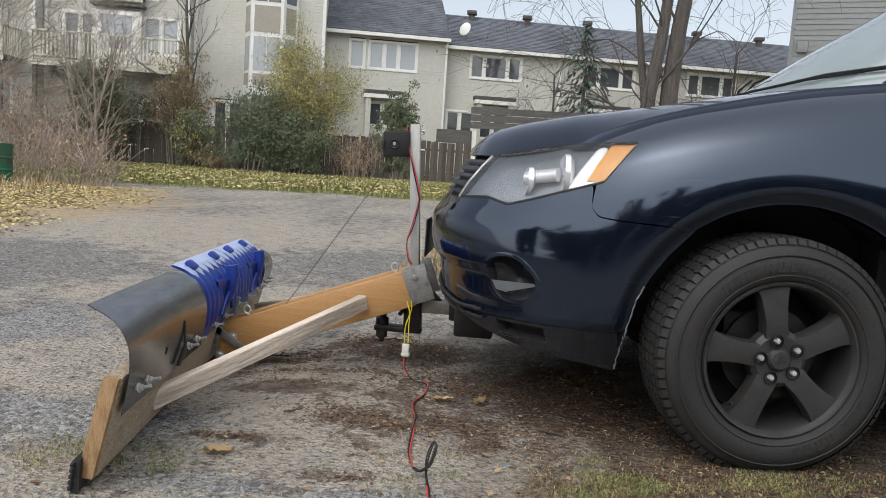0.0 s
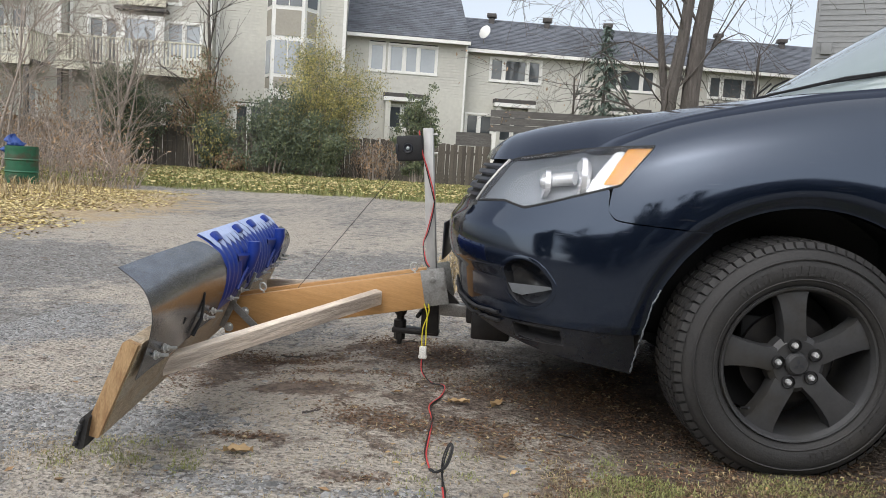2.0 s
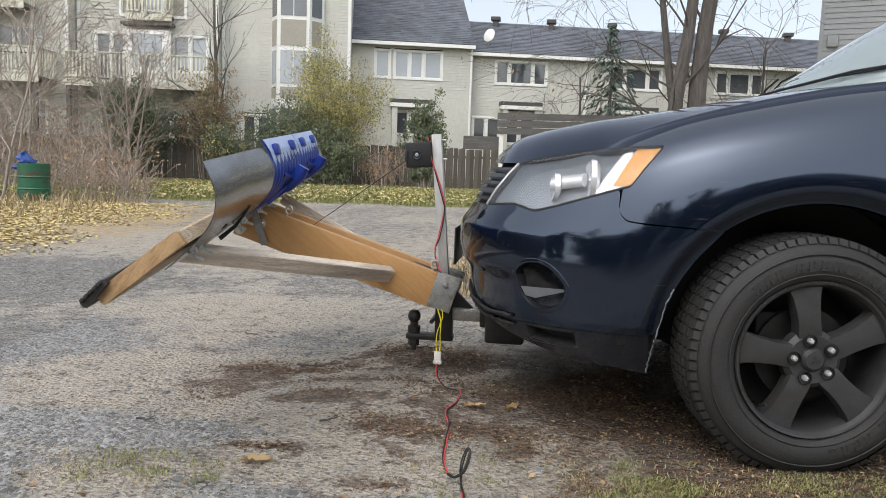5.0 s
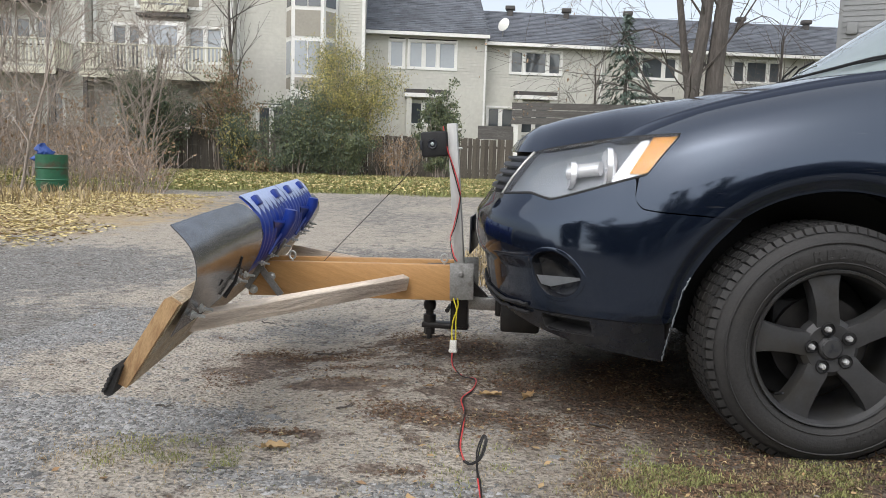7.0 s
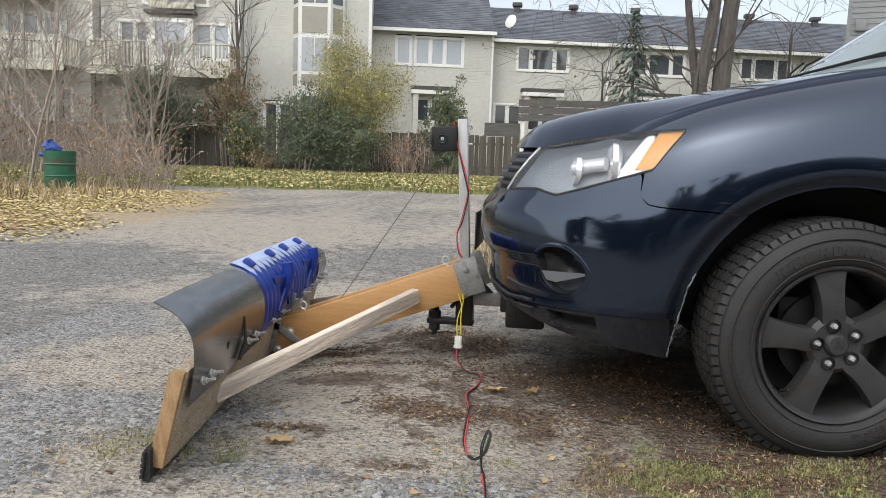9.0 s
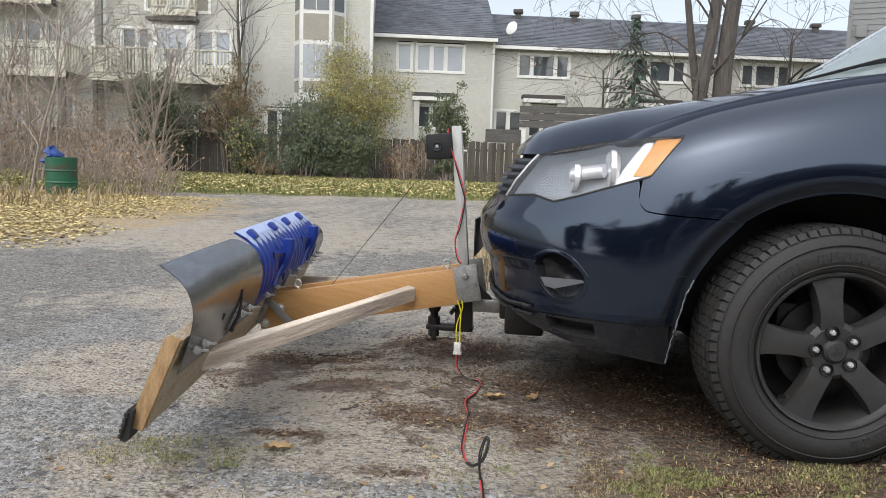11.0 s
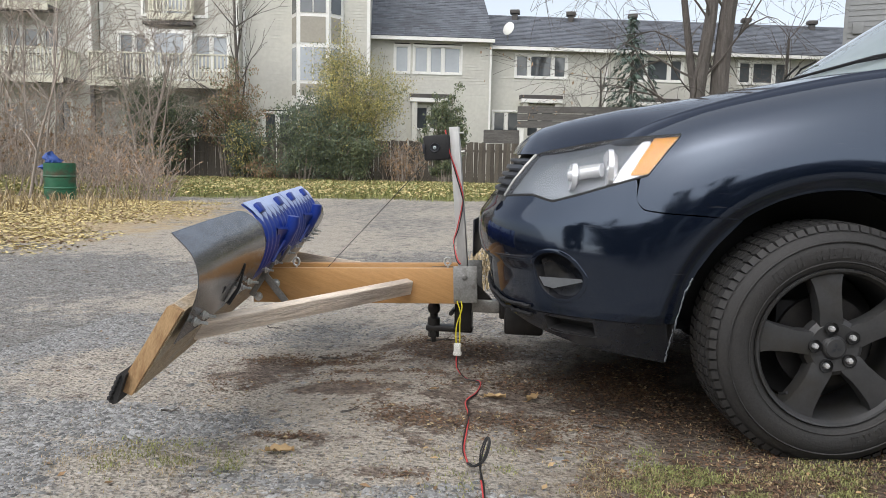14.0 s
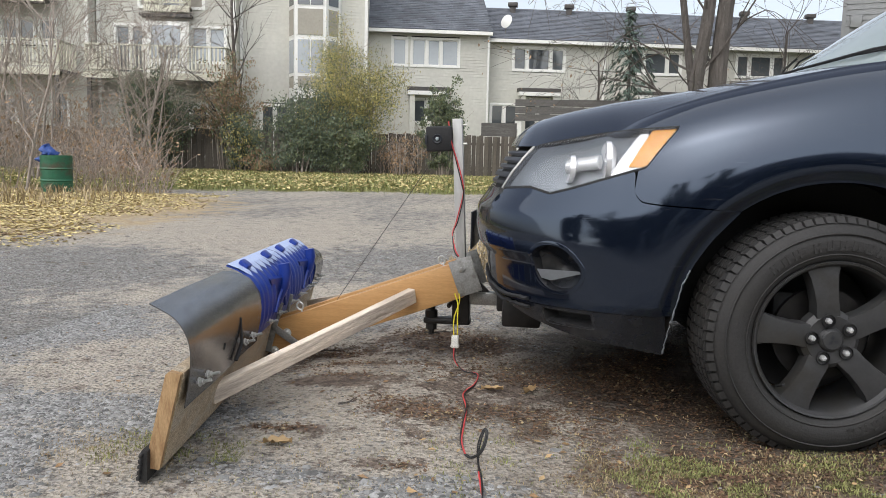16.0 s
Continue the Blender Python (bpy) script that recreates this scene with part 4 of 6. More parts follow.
def smooth(table, x):
    """A smooth curve through (x, y) pairs, held flat past its ends."""
    if x <= table[0][0]:
        return table[0][1]
    if x >= table[-1][0]:
        return table[-1][1]
    i = max(k for k in range(len(table) - 1) if table[k][0] <= x)
    (x0, y0), (x1, y1) = table[i], table[i + 1]
    def slope(k):
        if k == 0 or k == len(table) - 1:
            a, b = (table[0], table[1]) if k == 0 else (table[-2], table[-1])
            return (b[1] - a[1]) / (b[0] - a[0])
        a, b, c = table[k - 1], table[k], table[k + 1]
        p, q = (b[1] - a[1]) / (b[0] - a[0]), (c[1] - b[1]) / (c[0] - b[0])
        return 0.0 if p * q <= 0 else 2 * p * q / (p + q)
    h, m0, m1 = x1 - x0, slope(i), slope(i + 1)
    s = (x - x0) / h
    return (y0 * (2 * s**3 - 3 * s**2 + 1) + h * m0 * (s**3 - 2 * s**2 + s) + y1 * (3 * s**2 - 2 * s**3) + h * m1 * (s**3 - s**2))


PLAN = ((0, 0), (0.2, 0.006), (0.38, 0.025), (0.52, 0.06), (0.63, 0.11), (0.715, 0.175), (0.775, 0.25), (0.82, 0.345), (0.85, 0.46), (0.868, 0.6), (0.878, 0.78), (0.884, 1.0), (0.888, 1.3), (0.89, 4.3))
NOSE = ((0.13, 0.19), (0.218, 0.045), (0.309, -0.045), (0.396, -0.085), (0.50, -0.105), (0.54, -0.135), (0.60, -0.145), (0.655, -0.14), (0.72, -0.10), (0.77, -0.083), (0.828, -0.052), (0.882, -0.02), (0.942, 0.045), (1.0, 0.15))
SHOULDER = ((0.0, 0.86), (0.2, 0.89), (0.364, 0.935), (0.43, 0.973), (0.568, 1.028), (0.759, 1.08), (1.103, 1.148), (1.5, 1.19), (3.0, 1.22), (4.4, 1.2))
INSET = ((0, 0.17), (0.015, 0.13), (0.04, 0.09), (0.08, 0.055), (0.14, 0.028), (0.24, 0.008), (0.36, 0.0), (0.52, 0.0), (0.66, 0.012), (0.8, 0.04), (0.95, 0.09))
ARC = [0.0]
for (d0, g0), (d1, g1) in zip(PLAN, PLAN[1:]):
    ARC.append(ARC[-1] + math.hypot(d1 - d0, g1 - g0))
PLAN_D = [(a, p[0]) for a, p in zip(ARC, PLAN)]
PLAN_G = [(a, p[1]) for a, p in zip(ARC, PLAN)]


def body(u, z):
    """A point of the car's near side: u metres round the plan curve from the nose, z up."""
    d, g = smooth(PLAN_D, u), smooth(PLAN_G, u)
    x = smooth(NOSE, z) * max(0.0, 1 - g / 0.9) ** 1.5 + g - 0.06 * min(1, g / 0.9)
    r = math.hypot(x - WHEEL[0], z - WHEEL[1])
    flare = 0.032 * math.exp(-((r - 0.51) / (0.045 if r < 0.51 else 0.19)) ** 2) * min(1, max(0, (z - 0.25) / 0.15))
    side = min(1, d / 0.8)
    return x, CY - d + (smooth(INSET, max(0, smooth(SHOULDER, x) - z)) * side - flare * side), z



def table(*pairs):
    return lambda u: smooth(pairs, u)


def straight(*pairs):
    """Straight lines from pair to pair."""
    def at(u):
        if u <= pairs[0][0]:
            return pairs[0][1]
        for (a, p), (b, q) in zip(pairs, pairs[1:]):
            if u <= b:
                return p + (q - p) * (u - a) / (b - a)
        return pairs[-1][1]
    return at


def body_normal(u, z):
    e = 0.004
    a, b = Vector(body(u + e, z)) - Vector(body(max(0, u - e), z)), Vector(body(u, z + e)) - Vector(body(u, z - e))
    n = a.cross(b)
    return n.normalized() if n.length > 1e-12 else Vector((-1, 0, 0))


def mirror(p):
    return (p[0], 2 * CY - p[1], p[2])


def panel(name, us, lower, upper, rows, mat, parent, far=False, out=0.0, label="", skip=None, edge=0.012):
    """A body panel between two lines over u, following the car's form, with its rim folded inwards."""
    me, nrm = Mesh(), []
    grid, idx = [], []
    for i in range(rows + 1):
        row = []
        for u in us:
            lo, hi = lower(u), upper(u)
            z = lo + (hi - lo) * i / rows
            n = body_normal(u, z)
            row.append((Vector(body(u, z)) + n * out, n, u, z))
        grid.append(row)
    # rim: an inner copy of the border
    w = len(us)
    for row in grid:
        for p, n, u, z in row:
            me.v.append(mirror(p) if far else tuple(p))
            nrm.append((n.x, -n.y, n.z) if far else tuple(n))
    for i in range(rows):
        for j in range(w - 1):
            if skip and skip((grid[i][j][2] + grid[i][j + 1][2]) / 2, (grid[i][j][3] + grid[i + 1][j + 1][3]) / 2):
                continue
            q = (i * w + j, i * w + j + 1, (i + 1) * w + j + 1, (i + 1) * w + j)
            me.f.append(q[::-1] if far else q)
    border = [(0, j) for j in range(w)] + [(i, w - 1) for i in range(1, rows + 1)] + [(rows, j) for j in range(w - 2, -1, -1)] + [(i, 0) for i in range(rows - 1, 0, -1)]
    k = len(me.v)
    for i, j in border:
        p, n, _, _ = grid[i][j]
        for q, nn in ((p, n), (p - n * edge, n)):
            me.v.append(mirror(q) if far else tuple(q))
            nrm.append((nn.x, -nn.y, nn.z) if far else tuple(nn))
    m = len(border)
    for b in range(m):
        c = (b + 1) % m
        q = (k + 2 * b, k + 2 * b + 1, k + 2 * c + 1, k + 2 * c)
        me.f.append(q[::-1] if far else q)
    ob = part(name, me, mat, parent, label, smooth_angle=0)
    ob.data.polygons.foreach_set("use_smooth", [True] * len(ob.data.polygons))
    ob.data.normals_split_custom_set_from_vertices(nrm)
    return ob


def steps(a, b, n):
    return [a + (b - a) * i / n for i in range(n + 1)]


car = thing("car", (0.985, CY, 0), "dark navy car with grey alloy wheels, front end beside the plow", "car")

BOTTOM = straight((0, 0.36), (0.6, 0.335), (0.8, 0.298), (0.91, 0.276), (1.03, 0.265), (1.165, 0.245))
CHIN = straight((0, 0.40), (0.6, 0.367), (0.97, 0.372), (1.21, 0.374))
ARCHLINE = straight((1.165, 0.245), (1.206, 0.374), (1.232, 0.479), (1.262, 0.538), (1.312, 0.617), (1.379, 0.698))
LAMPLOW = straight((0.577, 0.737), (0.741, 0.747), (0.785, 0.738), (0.825, 0.730), (0.9, 0.752), (0.986, 0.782), (1.099, 0.821), (1.168, 0.938))
LAMPTOP = table((0.577, 0.742), (0.60, 0.78), (0.64, 0.845), (0.669, 0.878), (0.8, 0.902), (0.991, 0.931), (1.168, 0.944))
SEAM = table((1.07, 0.80), (1.074, 0.765), (1.082, 0.740), (1.108, 0.717), (1.16, 0.711), (1.263, 0.706), (1.379, 0.699))


def arch(u):
    """The lower edge of the front wing: seam, wheel arch, then sill."""
    x = body(u, 0.7)[0]
    d = abs(x - WHEEL[0])
    if d < 0.4549:
        z = WHEEL[1] + math.sqrt(0.455 ** 2 - d ** 2)
        return min(z, 0.81)
    return 0.28


def bumper_top(u):
    if u < 0.577:
        return 0.72 + 0.017 * u / 0.577
    if u < 1.07:
        return LAMPLOW(u) - 0.004
    return SEAM(u) - 0.002


def shoulder_z(u):
    z = 1.0
    for _ in range(6):
        z = smooth(SHOULDER, body(u, z)[0])
    return z


def in_fog(u, z):
    return ((u - 0.862) / 0.078) ** 2 + ((z - 0.497) / 0.073) ** 2 < 1.17


for far in (False, True):
    us = sorted(set(steps(0, 1.06, 106) + steps(1.06, 1.13, 20) + steps(1.13, 1.379, 24)))
    bumper = panel("bumper", us, lambda u: CHIN(u) + 0.003 if u < 1.206 else ARCHLINE(u), bumper_top, 44, PAINT, car, far, skip=in_fog, label="" if far else "navy bumper with scuffed corner")
    panel("bumper_skirt", steps(0, 1.18, 90), lambda u: BOTTOM(u) if u < 1.165 else ARCHLINE(u), lambda u: CHIN(u) - 0.002, 9, DULLPAINT, car, far, out=-0.003,
          skip=lambda u, z: 0.79 < u < 0.955 and 0.318 < z < 0.358)
    slot = Mesh()
    rows = []
    for z, deep in ((0.312, 0.0), (0.32, 0.05), (0.355, 0.05), (0.364, 0.0)):
        rows.append([Vector(body(u, z)) - body_normal(u, z) * (deep if 0.8 < u < 0.95 else 0.004) for u in steps(0.775, 0.965, 12)])
    if far:
        rows = [[mirror(p) for p in r] for r in rows]
    part("air_slot", slot.grid(rows), BLACK, bumper)
    bowl, rows = Mesh(), []
    for r, deep in ((1.0, -0.002), (0.975, 0.004), (0.93, 0.03), (0.6, 0.05), (0.02, 0.055)):
        ring = []
        for k in range(65):
            a = k / 64 * 2 * math.pi
            u, z = 0.862 + 0.078 * r * math.cos(a), 0.497 + 0.073 * r * math.sin(a)
            p = Vector(body(u, z)) - body_normal(u, z) * deep
            ring.append(mirror(p) if far else p)
        rows.append(ring)
    part("fog_lamp_recess", bowl.grid(rows), DULLPAINT, bumper, "round fog lamp recess")
    rows = []
    for r, deep in ((1.19, 0.0015), (1.15, -0.0015), (1.07, -0.0022), (1.0, -0.002)):
        ring = []
        for k in range(65):
            a = k / 64 * 2 * math.pi
            u, z = 0.862 + 0.078 * r * math.cos(a), 0.497 + 0.073 * r * math.sin(a)
            p = Vector(body(u, z)) - body_normal(u, z) * deep
            ring.append(mirror(p) if far else p)
        rows.append(ring)
    part("fog_lamp_surround", Mesh().grid(rows), PAINT, bumper)
    # Shelf coloured pale for the sky reflected in the recess's lower half.
    shelf = Mesh()
    tri = []
    for u, z, deep in ((0.79, 0.487, 0.0), (0.93, 0.492, 0.012), (0.835, 0.462, 0.012), (0.80, 0.458, 0.006), (0.932, 0.484, 0.014), (0.83, 0.452, 0.014)):
        p = Vector(body(u, z)) - body_normal(u, z) * deep
        tri.append(mirror(p) if far else p)
    part("fog_lamp_shelf", shelf.add(tri, [(0, 3, 2, 1), (1, 2, 5, 4), (2, 3, 5)]), LAMPBACK, bumper)
    # head lamp: housing, reflectors, indicator, lens
    housing = panel("headlight", steps(0.58, 1.166, 50), lambda u: LAMPLOW(u) + 0.001, lambda u: LAMPTOP(u) - 0.001, 10, LAMPBACK, car, far, out=-0.05, label="clear headlight with amber indicator corner", edge=0.0)
    panel("lens", steps(0.58, 1.166, 60), lambda u: LAMPLOW(u) + 0.002, lambda u: LAMPTOP(u) - 0.002, 12, LENS, housing, far, out=0.002, edge=0.004).visible_shadow = False
    panel("bezel", steps(0.577, 1.168, 60), lambda u: LAMPLOW(u) - 0.003, lambda u: LAMPLOW(u) + 0.004, 1, BLACK, housing, far, out=0.001, edge=0.05)
    panel("bezel", steps(0.577, 1.168, 60), lambda u: LAMPTOP(u) - 0.004, lambda u: LAMPTOP(u) + 0.003, 1, BLACK, housing, far, out=0.001, edge=0.05)
    panel("indicator", steps(1.046, 1.16, 16), lambda u: max(LAMPLOW(u) + 0.004, 0.822), lambda u: min(LAMPTOP(u) - 0.004, 0.822 + max(0.004, (u - 1.046) * 2.6) if u < 1.085 else 9), 8, AMBER, housing, far, out=-0.008, label="amber indicator lens")
    panel("reflector", steps(1.0, 1.075, 12), lambda u: max(LAMPLOW(u) + 0.004, 0.79), lambda u: min(LAMPTOP(u) - 0.01, 0.79 + max(0.004, (u - 0.99) * 2.2)), 6, REFLECTOR, housing, far, out=-0.014)
    for u0, z0, rad, depth in ((0.972, 0.852, 0.064, 0.014), (0.862, 0.822, 0.047, 0.008)):
        c = Vector(body(u0, z0)) - body_normal(u0, z0) * 0.03
        barrel = Mesh().lathe([(0.001, 0.002), (rad * 0.35, 0.0), (rad * 0.4, -0.006), (rad * 0.85, -0.012), (rad, -0.012), (rad, 0.004), (rad * 0.7, 0.004 + depth), (0.001, 0.006 + depth)], (0, 0, 0), "x", 28)
        barrel.shift(Matrix.Translation(c) @ Matrix.Rotation(radians(1), 4, "Z"))
        if far:
            barrel.v = [mirror(p) for p in barrel.v]
        part("projector", barrel, REFLECTOR, housing)
    bulb = Mesh().tube([Vector(body(0.868, 0.808)) + Vector((0.0, 0.045, 0)), Vector(body(0.965, 0.828)) + Vector((0, 0.03, 0))], 0.024, 16)
    if far:
        bulb.v = [mirror(p) for p in bulb.v]
    part("reflector", bulb, REFLECTOR, housing)
    # wings
    wing = panel("front_wing", steps(0.985, 1.168, 24), lambda u: LAMPTOP(u) + 0.003, shoulder_z, 8, PAINT, car, far)
    panel("front_wing", steps(1.079, 1.168, 20), lambda u: SEAM(u) + 0.002, lambda u: LAMPLOW(u) - 0.004, 8, PAINT, car, far)
    us = sorted(set(steps(1.168, 1.379, 22) + steps(1.379, 2.11, 80)))
    panel("front_wing", us, lambda u: SEAM(u) + 0.002 if u < 1.379 else max(arch(u), 0.28), shoulder_z, 30, PAINT, car, far)
    panel("door", steps(2.115, 3.06, 30), lambda u: 0.30, shoulder_z, 20, PAINT, car, far)
    panel("door", steps(3.065, 3.85, 24), lambda u: 0.30 if u < 3.45 else 0.30 + (u - 3.45) * 0.7, shoulder_z, 20, PAINT, car, far)
    panel("rear_wing", steps(3.855, 4.95, 50), lambda u: WHEEL[1] + math.sqrt(max(0, 0.43 ** 2 - (body(u, 0.7)[0] - 3.655) ** 2)) if abs(body(u, 0.7)[0] - 3.655) < 0.42 else 0.34, shoulder_z, 20, PAINT, car, far)
    # liner inside the arch
    liner, rows = Mesh(), []
    for y0, r in ((0.025, 0.452), (0.07, 0.47), (0.32, 0.47)):
        ring = []
        for k in range(25):
            a = radians(-4 + 186 * k / 24)
            ring.append((WHEEL[0] + r * math.cos(a), 2.07 + y0, WHEEL[1] + r * math.sin(a)))
        rows.append([mirror(p) for p in ring] if far else ring)
    rows.append([(WHEEL[0], rows[-1][0][1], WHEEL[1])] * 25)
    part("wheel_arch_liner", liner.grid(rows), BLACK, car)
    side = -1 if far else 1
    part("sill", Mesh().bevel_box(1.45, CY - side * 0.86 - 0.03, 0.2, 3.3, CY - side * 0.86 + 0.05, 0.33, 0.02), PLASTIC, car)

rb = random.Random(5)
pts, radii = [], []
for k in range(40):
    u = 1.168 + 0.085 * k / 39
    z = ARCHLINE(u)
    q = Vector(body(u, z)) + body_normal(u, z) * 0.001
    pts.append(q + Vector((-0.002 - 0.003 * rb.random(), 0, 0)))
    radii.append(0.0012 + 0.0022 * rb.random())
part("scuffed_edge", Mesh().tube(pts, radii, 5), LAMPBACK, car, "pale chipped paint along the bumper corner")

# cracked lip under the bumper
for drop, r in ((0.0, 0.007), (0.026, 0.006)):
    rb = random.Random(int(drop * 1000) + 3)
    pts = []
    for u in steps(0.0, 0.74, 36):
        z = CHIN(u) + 0.012 - drop
        pts.append(Vector(body(u, z)) + body_normal(u, z) * (0.004 + 0.007 * rb.random()) + Vector((0, 0, 0.004 * rb.random())))
    part("bumper_lip", Mesh().tube(pts, r, 6), BLACK, car, "cracked black plastic lip under the bumper")

# grille between the lamps
for far in (False, True):
    panel("grille_back", steps(0, 0.575, 24), lambda u: 0.722, lambda u: 0.875 if u < 0.5 else 0.875 - (u - 0.5) * 1.6, 6, BLACK, car, far, out=-0.022, edge=0.0)
    for z0, z1 in ((0.722, 0.736), (0.752, 0.762), (0.778, 0.793), (0.808, 0.818), (0.833, 0.846), (0.86, 0.868)):
        panel("grille_bar", steps(0, 0.575 + max(0, z0 - 0.735) * 0.6, 26), lambda u: z0, lambda u: z1, 2, PLASTIC if z0 > 0.73 else PAINT, car, far, out=-0.004, edge=0.016)
    trim_line = Mesh().tube([(lambda p: mirror(p) if far else p)(tuple(Vector(body(u, z)) + body_normal(u, z) * 0.002)) for u, z in ((0.572, 0.735), (0.6, 0.785), (0.632, 0.84), (0.66, 0.877))], 0.006, 8)
    part("grille_trim", trim_line, BARESTEEL, car)

# bonnet
CROWN = ((-0.02, 0.885), (0.0, 0.905), (0.058, 0.94), (0.153, 0.992), (0.291, 1.03), (0.393, 1.054), (0.606, 1.092), (0.78, 1.127), (0.957, 1.158), (1.3, 1.2))
edge_pts = [Vector(body(u, 0.884 - 0.003 * u / 0.6)) for u in steps(0.0, 0.62, 20)]
edge_pts += [Vector(body(u, LAMPTOP(u) + 0.004)) for u in steps(0.669, 0.985, 18)]
edge_pts += [Vector(body(u, shoulder_z(u))) for u in steps(0.995, 1.95, 56)]
rows, n_edge = [], len(edge_pts)
for k, e in enumerate(edge_pts):
    xc = -0.02 + 1.17 * (k / (n_edge - 1)) ** 1.25
    c = Vector((xc, CY, smooth(CROWN, xc)))
    row = []
    for f in steps(0, 1, 22):
        x, y = e.x + (c.x - e.x) * f, e.y + (c.y - e.y) * f
        w = 1 - (1 - min(1, f * 1.6)) ** 2.2
        row.append((x, y, e.z + (c.z - e.z) * w))
    rows.append(row + [mirror(p) for p in reversed(row[:-1])])
part("bonnet", Mesh().grid(rows, flip=True), PAINT, car, "navy bonnet", smooth_angle=180)
inner = [[(p[0] + 0.02, p[1], p[2] - 0.03) for p in r] for r in rows[::6]]
part("bonnet_underside", Mesh().grid(inner), BLACK, car)

# cowl, wipers, windscreen, cabin
part("cowl", Mesh().grid([[(1.1 + 0.2 * g * g + f * (0.34 * g * g - 0.02), CY + g * 0.76, 1.168 - 0.012 * f) for g in steps(-1, 1, 20)] for f in (0, 1)]), PLASTIC, car)
def screen_at(f, g):
    """A point of the windscreen: f up it, g from side to side."""
    return (1.405 - 0.42 * (1 - g * g) + 0.80 * f - 0.2 * f * g * g, CY + g * (0.72 - 0.12 * f), 1.15 + 0.57 * f - 0.03 * f * f)


screen = []
for f in steps(0, 1, 12):
    row = []
    for g in steps(-1, 1, 20):
        row.append(screen_at(f, g))
    screen.append(row)
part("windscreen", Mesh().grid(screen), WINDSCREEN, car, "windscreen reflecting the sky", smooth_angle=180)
for s in (-1, 1):
    part("a_pillar", Mesh().tube([(1.41 + 0.6 * f, CY + s * (0.745 - 0.12 * f), 1.14 + 0.57 * f - 0.03 * f * f) for f in steps(0, 1, 8)], 0.03, 8), PAINT, car)
    wiper = part("wiper", Mesh().tube([(screen_at(f, g)[0] - 0.02, screen_at(f, g)[1], screen_at(f, g)[2] + 0.018) for f, g in ((0.0, s * 0.45 + 0.3), (0.03, s * 0.45 + 0.1), (0.1, s * 0.45 - 0.15), (0.14, s * 0.45 - 0.4))], 0.0045, 6), BLACK, car, "black wiper resting on the windscreen")
    part("blade", Mesh().tube([(screen_at(f, g)[0] - 0.008, screen_at(f, g)[1], screen_at(f, g)[2] + 0.007) for f, g in ((0.05, s * 0.45 + 0.25), (0.1, s * 0.45 - 0.05), (0.15, s * 0.45 - 0.35), (0.18, s * 0.45 - 0.5))], 0.004, 6), BLACK, wiper)
    glassrow = [[(x, CY + s * (0.80 - 0.14 * f), 1.2 + 0.48 * f) for x in (1.5 + 0.5 * f, 2.1, 2.15, 3.0, 3.05, 4.0 - 0.2 * f)] for f in (0, 1)]
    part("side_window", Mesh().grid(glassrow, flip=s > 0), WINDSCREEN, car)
    part("door_mirror", Mesh().bevel_box(1.42, CY + s * 0.98 - 0.11, 1.17, 1.55, CY + s * 0.98 + 0.11, 1.33, 0.04), PAINT, car)
roof = []
for x, zz in ((1.87, 1.685), (2.2, 1.725), (2.8, 1.74), (3.4, 1.71), (3.95, 1.64)):
    roof.append([(x, CY + g * 0.66, zz - 0.05 * g * g * g * g) for g in steps(-1, 1, 14)])
part("roof", Mesh().grid(roof), PAINT, car, smooth_angle=180)
rear = []
for zz, x in ((1.64, 3.95), (1.2, 4.33), (1.0, 4.42), (0.5, 4.44), (0.34, 4.34)):
    half = 0.66 + 0.2 * min(1, (1.61 - zz) / 0.45)
    rear.append([(x - 0.1 * g ** 4, CY + g * half, zz) for g in steps(-1, 1, 14)])
part("tailgate", Mesh().grid(rear, flip=True), PAINT, car, smooth_angle=180)
part("underbody", Mesh().add([(0.16, 2.3, 0.40), (0.5, 2.25, 0.33), (1.45, 2.38, 0.33), (1.45, 2.16, 0.33), (4.3, 2.16, 0.35), (0.16, 3.62, 0.40), (0.5, 3.67, 0.33), (1.45, 3.54, 0.33), (1.45, 3.76, 0.33), (4.3, 3.76, 0.35)],
                             [(0, 1, 6, 5), (1, 2, 7, 6), (2, 3, 4, 9, 8, 7)]), BLACK, car)
part("cabin_core", Mesh().bevel_box(1.3, 2.25, 0.34, 4.2, 3.67, 1.2, 0.03), BLACK, car)
part("engine_block", Mesh().bevel_box(0.12, 2.45, 0.42, 1.25, 3.47, 0.86, 0.05), BLACK, car)
part("number_plate", Mesh().bevel_box(-0.165, 2.81, 0.47, -0.158, 3.11, 0.62, 0.003), PLASTIC, car, "dark plate holder")


def squash(me):
    """Flattens a tyre where it bears on the ground."""
    me.v = [(x, y, max(z, 0.002 + 0.12 * min(0.02, max(0.0, -z)))) for x, y, z in me.v]
    return me


